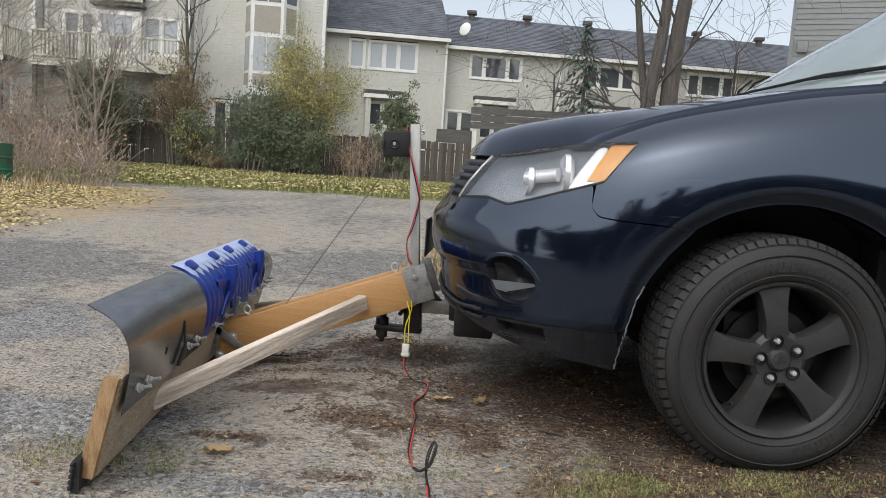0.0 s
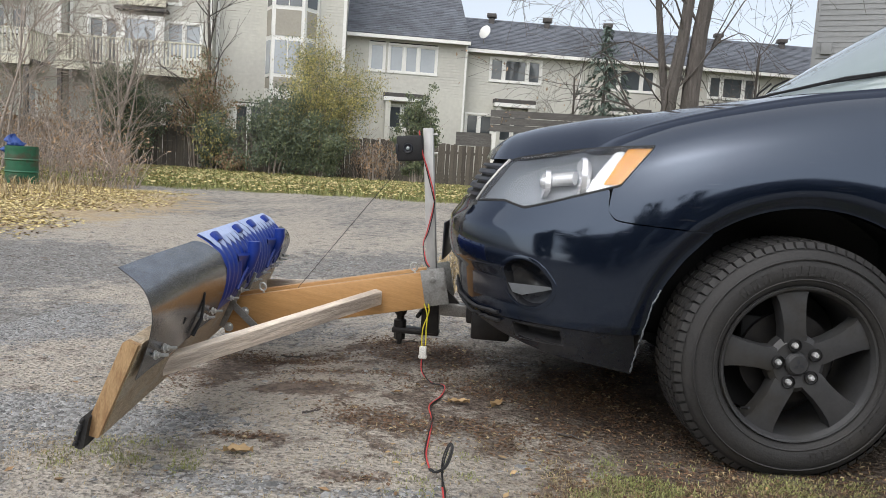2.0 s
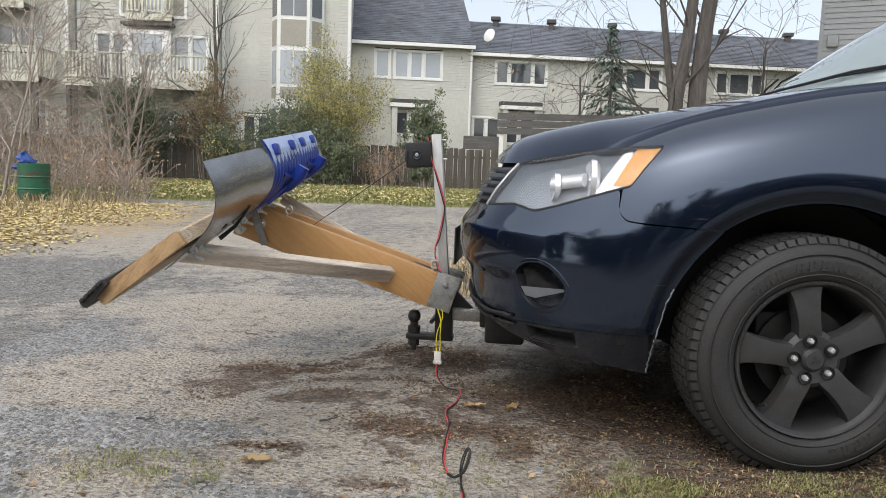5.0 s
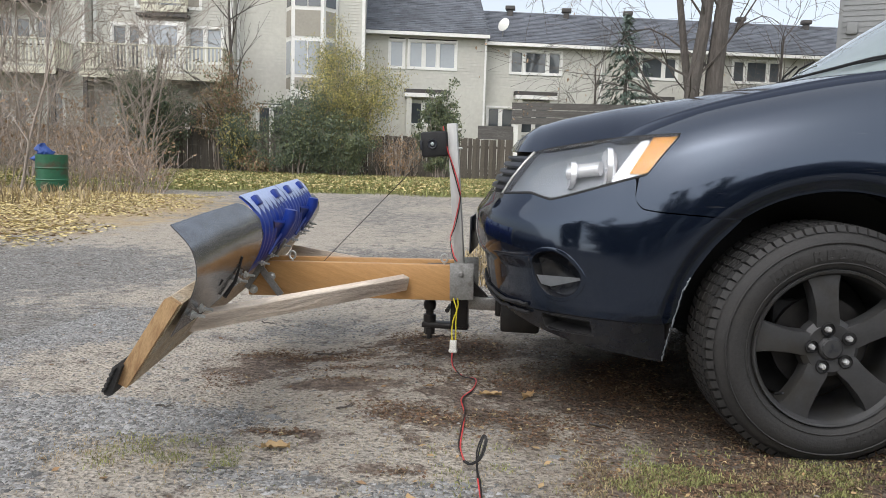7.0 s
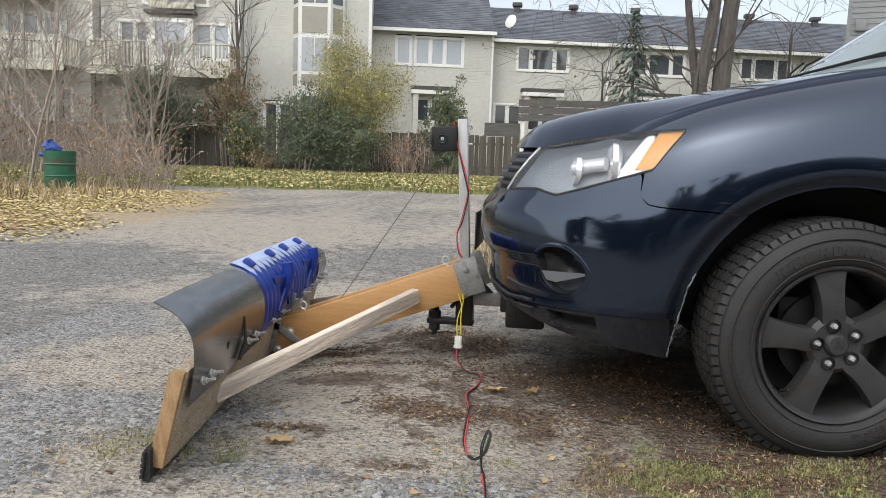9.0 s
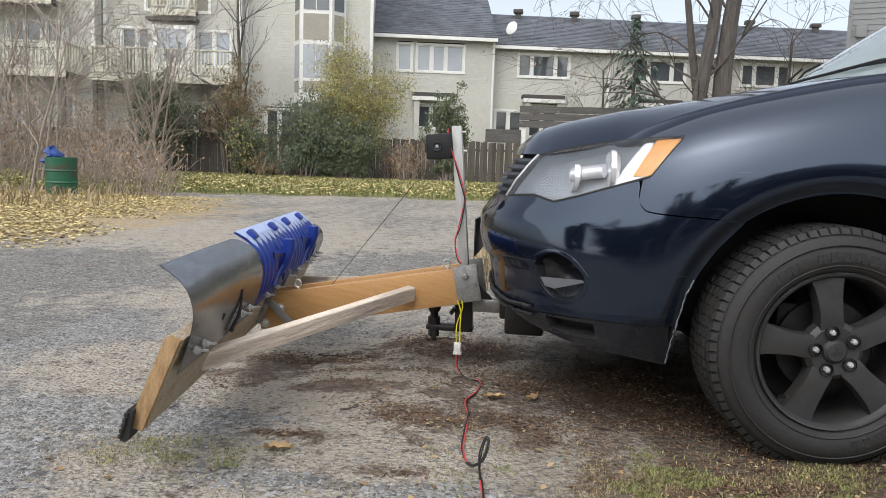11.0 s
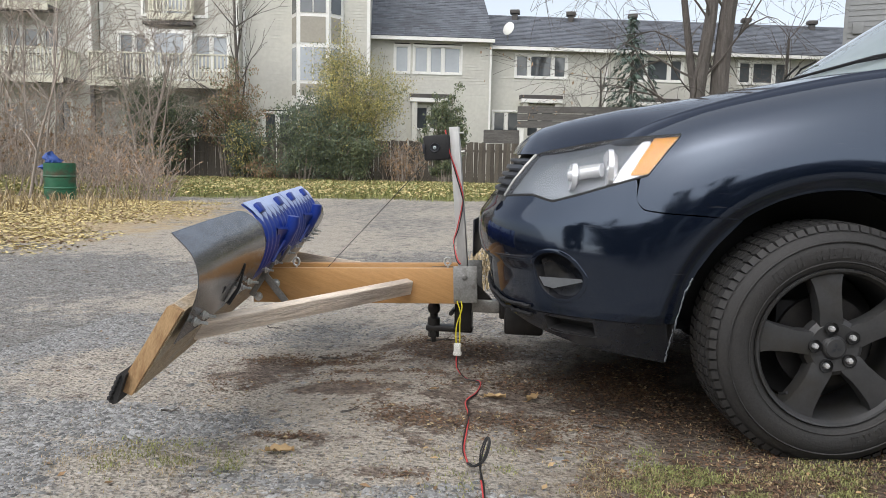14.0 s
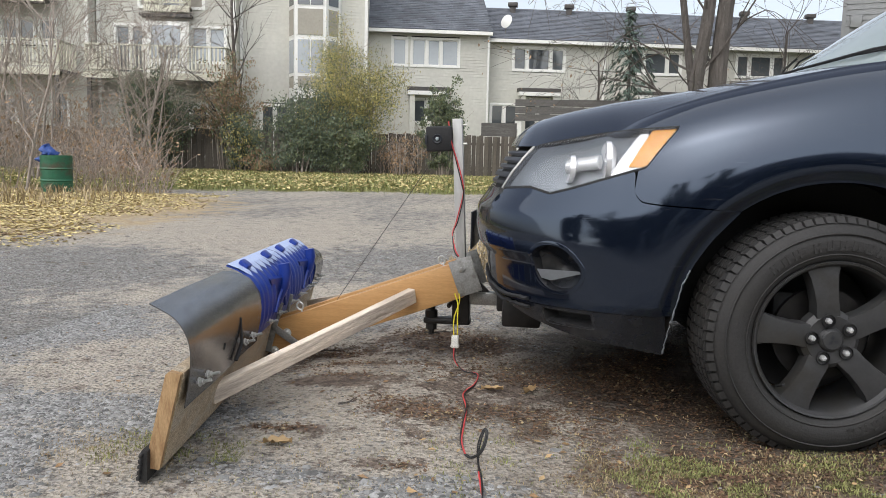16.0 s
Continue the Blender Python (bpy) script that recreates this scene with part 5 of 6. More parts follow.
def wheel(x, y, side, turn=0.0, steer=0.0):
    """A five-spoke alloy wheel with its tyre; side is -1 where its face looks to -y."""
    hub = Vector((x, y, WHEEL[1]))
    R = 0.35
    place = Matrix.Translation(hub) @ Matrix.Rotation(steer, 4, "Z") @ Matrix.Diagonal((1.01, -side, 1.01, 1)) @ Matrix.Rotation(turn, 4, "Y")
    prof = [(0.22, 0.03), (0.23, 0.012), (0.243, -0.002), (0.275, -0.010), (0.295, -0.008), (0.322, 0.004), (0.338, 0.018), (R, 0.04), (R + 0.004, 0.11), (R, 0.185), (0.335, 0.21), (0.29, 0.228), (0.24, 0.222), (0.212, 0.2)]
    w = part("wheel", Mesh().lathe([(0.214, 0.015), (0.222, 0.002), (0.228, 0.0), (0.231, 0.008), (0.224, 0.02), (0.214, 0.035), (0.207, 0.2)], (0, 0, 0), "y", 64).shift(place), RIM, car, "dark grey five-spoke alloy wheel")
    part("tyre", squash(Mesh().lathe(prof, (0, 0, 0), "y", 96).shift(place)), RUBBER, w, "black rubber tyre with worn tread")
    # tread: shoulder lugs and ribs
    tread = Mesh()
    for k in range(72):
        a = 2 * math.pi * k / 72
        m = place @ Matrix.Rotation(-a, 4, "Y")
        for y0, y1, skew in ((0.012, 0.05, 0.008), (0.172, 0.208, -0.008)):
            tread.add([m @ Vector(p) for p in ((R - 0.012, y0, -0.0115), (R - 0.012, y0, 0.0115), (R + 0.005, y0 + 0.012, -0.0115), (R + 0.005, y0 + 0.012, 0.0115), (R + 0.007, y1, -0.0115 + skew), (R + 0.007, y1, 0.0115 + skew), (R - 0.01, y1, -0.0115 + skew), (R - 0.01, y1, 0.0115 + skew))],
                      [(0, 1, 3, 2), (2, 3, 5, 4), (4, 5, 7, 6), (0, 2, 4, 6), (1, 7, 5, 3)])
        for y0, y1 in ((0.06, 0.088), (0.098, 0.126), (0.136, 0.164)):
            tread.add([m @ Vector(p) for p in ((R - 0.01, y0, -0.0135), (R - 0.01, y0, 0.0135), (R + 0.009, y0, -0.0125), (R + 0.009, y0, 0.0125), (R + 0.009, y1, -0.0105), (R + 0.009, y1, 0.0145), (R - 0.01, y1, -0.0105), (R - 0.01, y1, 0.0145))],
                      [(0, 1, 3, 2), (2, 3, 5, 4), (4, 5, 7, 6), (0, 2, 4, 6), (1, 7, 5, 3)])
    part("tread", squash(tread), RUBBER, w, smooth_angle=0)
    # raised rings and worn lettering bars on the sidewall
    part("sidewall_ring", Mesh().lathe([(0.247, -0.0035), (0.25, -0.007), (0.253, -0.006)], (0, 0, 0), "y", 72).shift(place), RUBBER, w)
    part("sidewall_ring", Mesh().lathe([(0.306, -0.008), (0.309, -0.0095), (0.312, -0.004)], (0, 0, 0), "y", 72).shift(place), RUBBER, w)
    if side < 0:
        bars, rb = Mesh(), random.Random(9)
        for start in (84, 286):
            a = radians(start + 46)
            for k in range(11 if start < 90 else 7):
                a -= radians(7.6 if k != 3 else 12)
                m = place @ Matrix.Rotation(-a, 4, "Y")
                bars.box(0.262, -0.0105, -0.011, 0.290, -0.007, -0.005, m)
                bars.box(0.262, -0.0105, 0.004, 0.290, -0.007, 0.010, m)
                hgt = 0.262 + 0.022 * rb.choice((0, 0.5, 1))
                bars.box(hgt, -0.0105, -0.005, hgt + 0.006, -0.007, 0.004, m)
        tagged(part("raised_lettering", bars, RUBBER, w, smooth_angle=0), kind="stuff")
    # spokes
    for k in range(5):
        a = math.pi / 2 + 2 * math.pi * k / 5
        m = place @ Matrix.Rotation(-a, 4, "Y")
        rows = []
        for r, half, y0 in ((0.045, 0.034, 0.022), (0.075, 0.036, 0.016), (0.11, 0.034, 0.012), (0.15, 0.037, 0.012), (0.188, 0.043, 0.014), (0.217, 0.054, 0.016)):
            rows.append([m @ Vector((r, y0 + dy, half * t)) for t, dy in ((-1.0, 0.05), (-1.0, 0.012), (-0.92, 0.002), (-0.5, 0.0), (0.5, 0.0), (0.92, 0.002), (1.0, 0.012), (1.0, 0.05))])
        part("spoke", Mesh().grid(rows, flip=side > 0), RIM, w)
    part("hub", Mesh().lathe([(0.001, 0.012), (0.03, 0.012), (0.034, 0.016), (0.036, 0.022), (0.07, 0.018), (0.085, 0.03), (0.088, 0.06)], (0, 0, 0), "y", 40).shift(place), RIM, w)
    part("cap", Mesh().lathe([(0.001, 0.006), (0.026, 0.007), (0.029, 0.011), (0.029, 0.02)], (0, 0, 0), "y", 32).shift(place), RIM, w)
    mark = Mesh()
    for k in range(3):
        m = place @ Matrix.Rotation(-math.pi / 2 - 2 * math.pi * k / 3, 4, "Y")
        mark.add([m @ Vector(p) for p in ((0.001, 0.0055, 0), (0.009, 0.0045, 0.005), (0.018, 0.0055, 0), (0.009, 0.0045, -0.005))], [(0, 1, 2, 3)])
    part("cap_mark", mark, PLASTIC, w)
    for k in range(5):
        a = math.pi / 2 + radians(4) + 2 * math.pi * k / 5
        m = place @ Matrix.Translation((0.0572 * math.cos(a), 0, 0.0572 * math.sin(a)))
        part("lug_recess", Mesh().lathe([(0.0185, 0.0095), (0.0195, 0.013), (0.0165, 0.03), (0.001, 0.03)], (0, 0, 0), "y", 20).shift(m), BLACK, w)
        part("lug_nut", Mesh().lathe([(0.001, 0.002), (0.006, 0.003), (0.0088, 0.007), (0.0092, 0.03)], (0, 0, 0), "y", 6).shift(m), CHROME, w)
    part("brake_disc", Mesh().lathe([(0.001, 0.095), (0.14, 0.095), (0.14, 0.11), (0.001, 0.11)], (0, 0, 0), "y", 40).shift(place), IRON, w)
    part("barrel", Mesh().lathe([(0.2, 0.19), (0.001, 0.19)], (0, 0, 0), "y", 40).shift(place), BLACK, w)
    part("valve", Mesh().tube([place @ Vector((-0.165, 0.028, -0.115)), place @ Vector((-0.155, -0.002, -0.105))], 0.0045, 8), BLACK, w)


wheel(WHEEL[0], 2.05, -1, -0.175, 0.13)
wheel(3.655, 2.085, -1, 0.4)
wheel(WHEEL[0], 2 * CY - 2.075, 1, 0.2, 0.13)
wheel(3.655, 2 * CY - 2.085, 1, 0.7)
part("brake_caliper", Mesh().bevel_box(WHEEL[0] - 0.15, 2.15, 0.34, WHEEL[0] - 0.07, 2.2, 0.46, 0.015), BLACK, car)



# ---- hitch on the car ----
hitch = thing("front_hitch", (-0.1, 2.86, 0.25), "black steel front hitch with tow ball and bare receiver bar", "hitch")
part("receiver_bar", Mesh().bevel_box(-0.17, 2.835, 0.238, -0.02, 2.885, 0.29, 0.004), BARESTEEL, hitch)
part("receiver_bracket", Mesh().bevel_box(-0.05, 2.78, 0.225, 0.0, 2.94, 0.31, 0.01), IRON, hitch)
part("crossmember", Mesh().bevel_box(-0.02, 2.66, 0.19, 0.13, 3.3, 0.30, 0.012), IRON, hitch)
part("upright_block", Mesh().bevel_box(-0.235, 2.825, 0.16, -0.165, 2.895, 0.40, 0.006), IRON, hitch)
part("gusset", Mesh().add([(-0.165, 2.85, 0.29), (-0.08, 2.85, 0.285), (-0.165, 2.85, 0.37), (-0.165, 2.87, 0.29), (-0.08, 2.87, 0.285), (-0.165, 2.87, 0.37)], [(0, 1, 2), (5, 4, 3), (0, 3, 4, 1), (1, 4, 5, 2), (2, 5, 3, 0)]), IRON, hitch)
part("ball_mount", Mesh().bevel_box(-0.355, 2.83, 0.15, -0.16, 2.89, 0.175, 0.008), IRON, hitch)
part("tow_ball", Mesh().lathe([(0.001, 0.098), (0.015, 0.096), (0.024, 0.085), (0.027, 0.072), (0.024, 0.058), (0.016, 0.048), (0.016, 0.036), (0.026, 0.03), (0.026, 0.0), (0.001, 0.0)], (-0.325, 2.86, 0.172), "z", 28), IRON, hitch)
part("nut", Mesh().lathe([(0.001, -0.05), (0.011, -0.05), (0.011, -0.032), (0.023, -0.03), (0.023, 0.0), (0.001, 0.0)], (-0.325, 2.86, 0.152), "z", 6), IRON, hitch)
part("pin", Mesh().tube([(-0.245, 2.80, 0.235), (-0.245, 2.92, 0.235)], 0.009, 10), IRON, hitch)

# ---- the plow ----
PIVOT = Vector((-0.188, 2.86, 0.395))
plow = thing("snow_plow", PIVOT, "homemade snow plow with steel, blue plastic and timber blade", "snow plow")
DOWN = math.radians(20.3)
ARM = Matrix.Translation((PIVOT.x, 0, PIVOT.z)) @ Matrix.Rotation(-DOWN, 4, "Y") @ Matrix.Diagonal((-1, 1, 1, 1))


def blade_at(y, dx, z):
    """A point of the blade: y across, dx behind the foot of its board, z up."""
    return (-0.809 - 0.17 * (y - 1.56) + dx, y, z - 0.036 * (y - 1.5))


for y0 in (2.755, 2.925):
    rows = Mesh().bevel_box(0.03, y0, -0.11, 0.885, y0 + 0.04, 0.033, 0.004, ARM)
    part("arm", rows, ARMWOOD, plow, "varnished orange-brown timber arm")
for y0, y1 in ((2.748, 2.7545), (2.9655, 2.972)):
    plate = part("hinge_plate", Mesh().bevel_box(-0.05, y0, -0.104, 0.045, y1, 0.042, 0.0015, ARM), GALV, plow, "scuffed galvanised hinge plate")
    yb = y0 if y0 < 2.8 else y1
    s = -1 if y0 < 2.8 else 1
    part("hinge_bolt", Mesh().lathe([(0.001, -0.012), (0.009, -0.011), (0.011, -0.009), (0.011, -0.003), (0.018, -0.002), (0.018, 0.0)], (0, 0, 0), "y", 6).shift(ARM @ Matrix.Translation((0.0, yb, 0)) @ Matrix.Diagonal((1, -s, 1, 1))), GALV, plate)
part("spacer_block", Mesh().bevel_box(0.05, 2.796, -0.09, 0.16, 2.924, 0.02, 0.003, ARM), IRON, plow)
part("cross_timber", Mesh().bevel_box(0.62, 2.796, -0.1, 0.66, 2.924, 0.0, 0.003, ARM), OLDWOOD, plow)
for l, h in ((0.785, -0.03), (0.862, -0.085)):
    part("bolt", Mesh().lathe([(0.001, -0.012), (0.008, -0.011), (0.0135, -0.005), (0.0135, -0.002), (0.019, -0.0015), (0.019, 0.0)], (0, 0, 0), "y", 18).shift(ARM @ Matrix.Translation((l, 2.754, h))), ZINC, plow, "round zinc bolt head on the arm")
for l in (0.07, 0.70):
    eye = [ARM @ Vector((l + 0.013 * math.cos(a), 2.775, 0.058 + 0.016 * math.sin(a))) for a in steps(-1.2, 4.4, 14)]
    part("eye_bolt", Mesh().tube([ARM @ Vector((l, 2.775, 0.03)), ARM @ Vector((l, 2.775, 0.042))] + eye, 0.0042, 8), ZINC, plow)


def board(name, y0, y1, section, mat, label="", bend=None, cols=2):
    """A length of the blade with the given section of (dx, z)."""
    rows = []
    for y in steps(y0, y1, cols):
        rows.append([blade_at(y, dx + (bend(y, k) if bend else 0), z) for k, (dx, z) in enumerate(section)] + [blade_at(y, section[0][0] + (bend(y, 0) if bend else 0), section[0][1])])
    me = Mesh().grid(rows)
    w = len(section) + 1
    me.f.append(tuple(range(w - 1))[::-1])
    me.f.append(tuple(len(me.v) - w + k for k in range(w - 1)))
    return part(name, me, mat, plow, label, weld=True, smooth_angle=30)


board("board", 1.512, 3.95, [(-0.0005, 0.03), (0.063, 0.285), (0.030, 0.290), (0.022, 0.283), (-0.037, 0.045), (-0.034, 0.034)], BOARDBACK, "muddy timber blade board", lambda y, k: 0.003 * noise.noise((y * 5, k * 2.0, 0)), 40)
board("end_board", 1.49, 1.511, [(-0.002, 0.03), (0.060, 0.283), (0.030, 0.289), (0.020, 0.281), (-0.039, 0.045), (-0.036, 0.032)], ENDWOOD, "planed timber end of the blade board")
board("rubber_edge", 1.47, 3.95, [(-0.034, 0.0), (-0.028, 0.006), (-0.026, 0.084), (-0.037, 0.09), (-0.045, 0.078), (-0.052, 0.012), (-0.047, 0.001)], RUBBER, "black rubber wear strip", lambda y, k: 0.003 * noise.noise((y * 9, k, 3)), 60)
for i in range(5):
    part("strip_notch", Mesh().bevel_box(-0.004, -0.012, -0.005, 0.004, 0.004, 0.005, 0.0015, Matrix.Translation(blade_at(1.47, -0.047 + 0.002 * i, 0.015 + i * 0.015))), RUBBER, plow)


def sheet(name, y0, y1, section, mat, label, thick=0.0025, cols=24, bend=None, corner=0.0):
    """A bent sheet along the blade, with thickness; section from its foot to its curled lip."""
    pts = [Vector((a, 0, b)) for a, b in section]
    fine = []
    for k in range(len(pts) - 1):
        p0, p1, p2, p3 = pts[max(k - 1, 0)], pts[k], pts[k + 1], pts[min(k + 2, len(pts) - 1)]
        for f in (0, 0.25, 0.5, 0.75):
            fine.append(0.5 * ((2 * p1) + (p2 - p0) * f + (2 * p0 - 5 * p1 + 4 * p2 - p3) * f * f + (3 * p1 - p0 - 3 * p2 + p3) * f ** 3))
    fine.append(pts[-1])
    rows = []
    for y in steps(y0, y1, cols):
        back, front = [], []
        u = max(0.0, (y - (y1 - corner)) / corner) if corner else 0.0
        reach = 1 - 0.42 * (1 - math.sqrt(max(0.0, 1 - u * u)))
        cut = []
        for k in range(len(fine)):
            f = k * reach
            i = min(int(f), len(fine) - 2)
            cut.append(fine[i].lerp(fine[i + 1], f - i))
        for k, p in enumerate(cut):
            t = (cut[min(k + 1, len(cut) - 1)] - cut[max(k - 1, 0)]).normalized()
            nrm = Vector((t.z, 0, -t.x))
            o = bend(y, k / (len(fine) - 1)) if bend else 0
            back.append(blade_at(y, (p + nrm * o).x, (p + nrm * o).z))
            q = p + nrm * (o - thick)
            front.append(blade_at(y, q.x, q.z))
        rows.append(back + front[::-1] + [back[0]])
    me = Mesh().grid(rows)
    w = len(rows[0])
    n = len(fine)
    for base, turn in ((0, 1), (len(me.v) - w, -1)):
        for k in range(n - 1):
            me.f.append(tuple((base + k, base + 2 * n - 1 - k, base + 2 * n - 2 - k, base + k + 1)[::turn]))
    return part(name, me, mat, plow, label, weld=True, smooth_angle=40)


STEEL = ((0.058, 0.185), (0.070, 0.25), (0.077, 0.315), (0.069, 0.372), (0.034, 0.423), (-0.032, 0.456))
sheet("steel_sheet", 1.525, 2.36, STEEL, SHEET, "curved scuffed dark steel sheet", corner=0.16, cols=48, bend=lambda y, f: 0.004 * noise.noise((y * 3, f * 3, 1)))
sheet("steel_sheet", 3.66, 3.95, ((0.05, 0.185), (0.072, 0.245), (0.085, 0.305), (0.08, 0.34), (0.06, 0.372), (0.02, 0.392)), SHEET, "curved scuffed dark steel sheet")
SCOOP = ((0.055, 0.20), (0.068, 0.26), (0.07, 0.332), (0.05, 0.389), (0.0, 0.435), (-0.06, 0.458))


def ribs(y, f):
    e = min(1, max(0, (f - 0.08) * 8)) * min(1, max(0, (0.8 - f) * 8))
    return 0.009 * e * max(0.0, math.sin((y - 2.38) / 0.075 * 2 * math.pi)) ** 1.0


scoops = [sheet("blue_sheet", 2.372, 3.05, SCOOP, BLUE, "ribbed blue plastic shovel blade", 0.004, 120, ribs), sheet("blue_sheet", 3.055, 3.72, SCOOP, BLUE, "ribbed blue plastic shovel blade", 0.004, 120, ribs)]
for (a, b), host in zip(((2.378, 3.045), (3.06, 3.715)), scoops):
    band = Mesh()
    n = int((b - a) / 0.075)
    for i in range(n):
        y0, y1 = a + (b - a) * i / n, a + (b - a) * (i + 1) / n
        ym = (y0 + y1) / 2
        pts = [blade_at(y, dx, z) for y, dx, z in ((y0, -0.06, 0.4615), (y1, -0.06, 0.4615), (y1, -0.014, 0.4475), (y1 - 0.01, 0.012, 0.4315), (ym, 0.032, 0.4155), (y0 + 0.01, 0.012, 0.4315), (y0, -0.014, 0.4475))]
        band.add(pts, [(0, 1, 2, 6), (6, 2, 3, 5), (5, 3, 4)])
    part("scuffed_lip", band, BLUEPALE, host, "pale scuffed lip of the blue sheet", smooth_angle=0, weld=True)
    c = (a + b) / 2
    part("handle_socket", Mesh().tube([blade_at(c, 0.068, 0.27), blade_at(c, 0.092, 0.34), blade_at(c, 0.098, 0.40), blade_at(c, 0.092, 0.435)], [0.012, 0.022, 0.026, 0.024], 14), BLUE, host)
    for s in (-1, 1):
        part("gusset", Mesh().add([blade_at(c + s * q[0], q[1], q[2]) for q in ((0.012, 0.07, 0.28), (0.018, 0.092, 0.38), (0.14, 0.066, 0.385), (0.012, 0.065, 0.28), (0.018, 0.085, 0.39), (0.14, 0.058, 0.392))], [(0, 1, 2), (5, 4, 3), (0, 2, 5, 3), (1, 4, 5, 2)]), BLUE, host)
        part("rib", Mesh().tube([blade_at(c + s * 0.02, 0.088, 0.33), blade_at(c + s * 0.06, 0.084, 0.30), blade_at(c + s * 0.10, 0.078, 0.25)], 0.006, 8), BLUE, host)
    for yy in (a + 0.09, b - 0.2):
        part("clip", Mesh().bevel_box(-0.02, -0.022, -0.006, 0.02, 0.022, 0.012, 0.004, Matrix.Translation(blade_at(yy, -0.012, 0.452)) @ Matrix.Rotation(radians(35), 4, "Y")), BLUE, host)
for y in (1.60, 1.68, 2.11, 2.22, 2.52, 2.72, 3.02, 3.25, 3.5, 3.62, 3.80, 3.9):
    dx, z = (0.066, 0.235) if y < 2.35 or y > 3.8 else (0.066, 0.228)
    m = Matrix.Translation(blade_at(y, dx + 0.004, z)) @ Matrix.Rotation(radians(-14), 4, "Y") @ Matrix.Scale(1.0 if y < 2.35 else 0.9, 4)
    b = part("bolt", Mesh().lathe([(0.001, 0.042), (0.0042, 0.041), (0.0045, 0.018), (0.0085, 0.0175), (0.0085, 0.009), (0.013, 0.0085), (0.013, 0.006), (0.0045, 0.006), (0.0045, -0.01)], (0, 0, 0), "x", 10).shift(m), ZINC, plow, "bright zinc bolt with nut")
# dark straps and scraps behind the near sheet
part("torn_edge", Mesh().tube([blade_at(2.0, 0.072, 0.20), blade_at(2.04, 0.082, 0.25), blade_at(2.05, 0.078, 0.33)], [0.008, 0.006, 0.002], 6), IRON, plow, "torn black rubber scrap")
part("torn_edge", Mesh().tube([blade_at(1.86, 0.07, 0.265), blade_at(1.865, 0.076, 0.285)], [0.004, 0.003], 6), IRON, plow)
# brace and strap
brace_a, brace_b = Vector((-0.868, 1.965, 0.085)), Vector((-0.385, 2.742, 0.283))
d = brace_b - brace_a
bm4 = Matrix.Translation(brace_a) @ d.to_track_quat("X", "Z").to_matrix().to_4x4()
part("brace", Mesh().bevel_box(-0.02, -0.02, -0.03, d.length, 0.018, 0.028, 0.004), OLDWOOD, plow, "weathered grey timber brace").matrix_basis = bm4
far_a, far_b = Vector((-1.09, 3.6, 0.04)), Vector((-0.385, 2.99, 0.283))
d2 = far_b - far_a
part("brace", Mesh().bevel_box(0, -0.02, -0.03, d2.length, 0.018, 0.028, 0.004), OLDWOOD, plow, "weathered grey timber brace").matrix_basis = Matrix.Translation(far_a) @ d2.to_track_quat("X", "Z").to_matrix().to_4x4()
for y in (2.742, 2.978):
    p, q = Vector(blade_at(y, 0.03, 0.17)), ARM @ Vector((0.74, y, -0.105))
    v = q - p
    part("strap", Mesh().bevel_box(0, -0.004, -0.014, v.length, 0.004, 0.014, 0.001, Matrix.Translation(p) @ v.to_track_quat("X", "Z").to_matrix().to_4x4()), GALV, plow, "flat galvanised strap")
    p, q = Vector(blade_at(y, 0.012, 0.06)), Vector(blade_at(y, 0.07, 0.27))
    v = q - p
    part("strap", Mesh().bevel_box(0, -0.016, -0.004, v.length, 0.016, 0.004, 0.001, Matrix.Translation(p) @ v.to_track_quat("X", "Y").to_matrix().to_4x4()), GALV, plow)

# ---- post with its boxed lamp and wires ----
FOOT = Vector((-0.205, 2.86, 0.40))
mast = thing("post", FOOT, "grey painted metal post standing on the hitch", "post")
LEAN = Matrix.Translation(FOOT) @ Matrix.Rotation(radians(-2.9), 4, "Y")
pm = Mesh()
pm.bevel_box(-0.019, -0.02, -0.02, 0.019, -0.016, 0.59, 0.0015, LEAN)
pm.bevel_box(-0.019, -0.0158, -0.02, -0.015, 0.02, 0.59, 0.0015, LEAN)
pm.bevel_box(0.015, -0.0158, -0.02, 0.019, 0.02, 0.59, 0.0015, LEAN)
part("channel", pm, POSTMETAL, mast)
for h in (0.565, 0.49):
    part("bolt", Mesh().tube([LEAN @ Vector((0.019, 0.0, h)), LEAN @ Vector((0.036, 0.0, h))], 0.004, 8), ZINC, mast)
part("pulley", Mesh().lathe([(0.004, -0.008), (0.016, -0.008), (0.012, 0.0), (0.016, 0.008), (0.004, 0.008)], LEAN @ Vector((0, 0.03, 0.57)), "y", 20), IRON, mast)
box = part("speaker_box", Mesh().bevel_box(-0.125, -0.045, 0.462, -0.021, 0.03, 0.562, 0.009, LEAN), BLACK, mast, "black plastic box with a round lens")
part("lens", Mesh().lathe([(0.001, -0.004), (0.008, -0.006), (0.011, -0.002), (0.017, -0.006), (0.02, -0.001), (0.02, 0.0)], (0, 0, 0), "y", 28).shift(LEAN @ Matrix.Translation((-0.078, -0.045, 0.512))), PLASTIC, box)
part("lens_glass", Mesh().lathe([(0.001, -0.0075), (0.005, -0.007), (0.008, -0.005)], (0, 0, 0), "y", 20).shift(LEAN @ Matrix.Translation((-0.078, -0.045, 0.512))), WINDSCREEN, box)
part("side_tab", Mesh().bevel_box(-0.128, -0.05, 0.49, -0.118, -0.03, 0.53, 0.002, LEAN), PLASTIC, box)


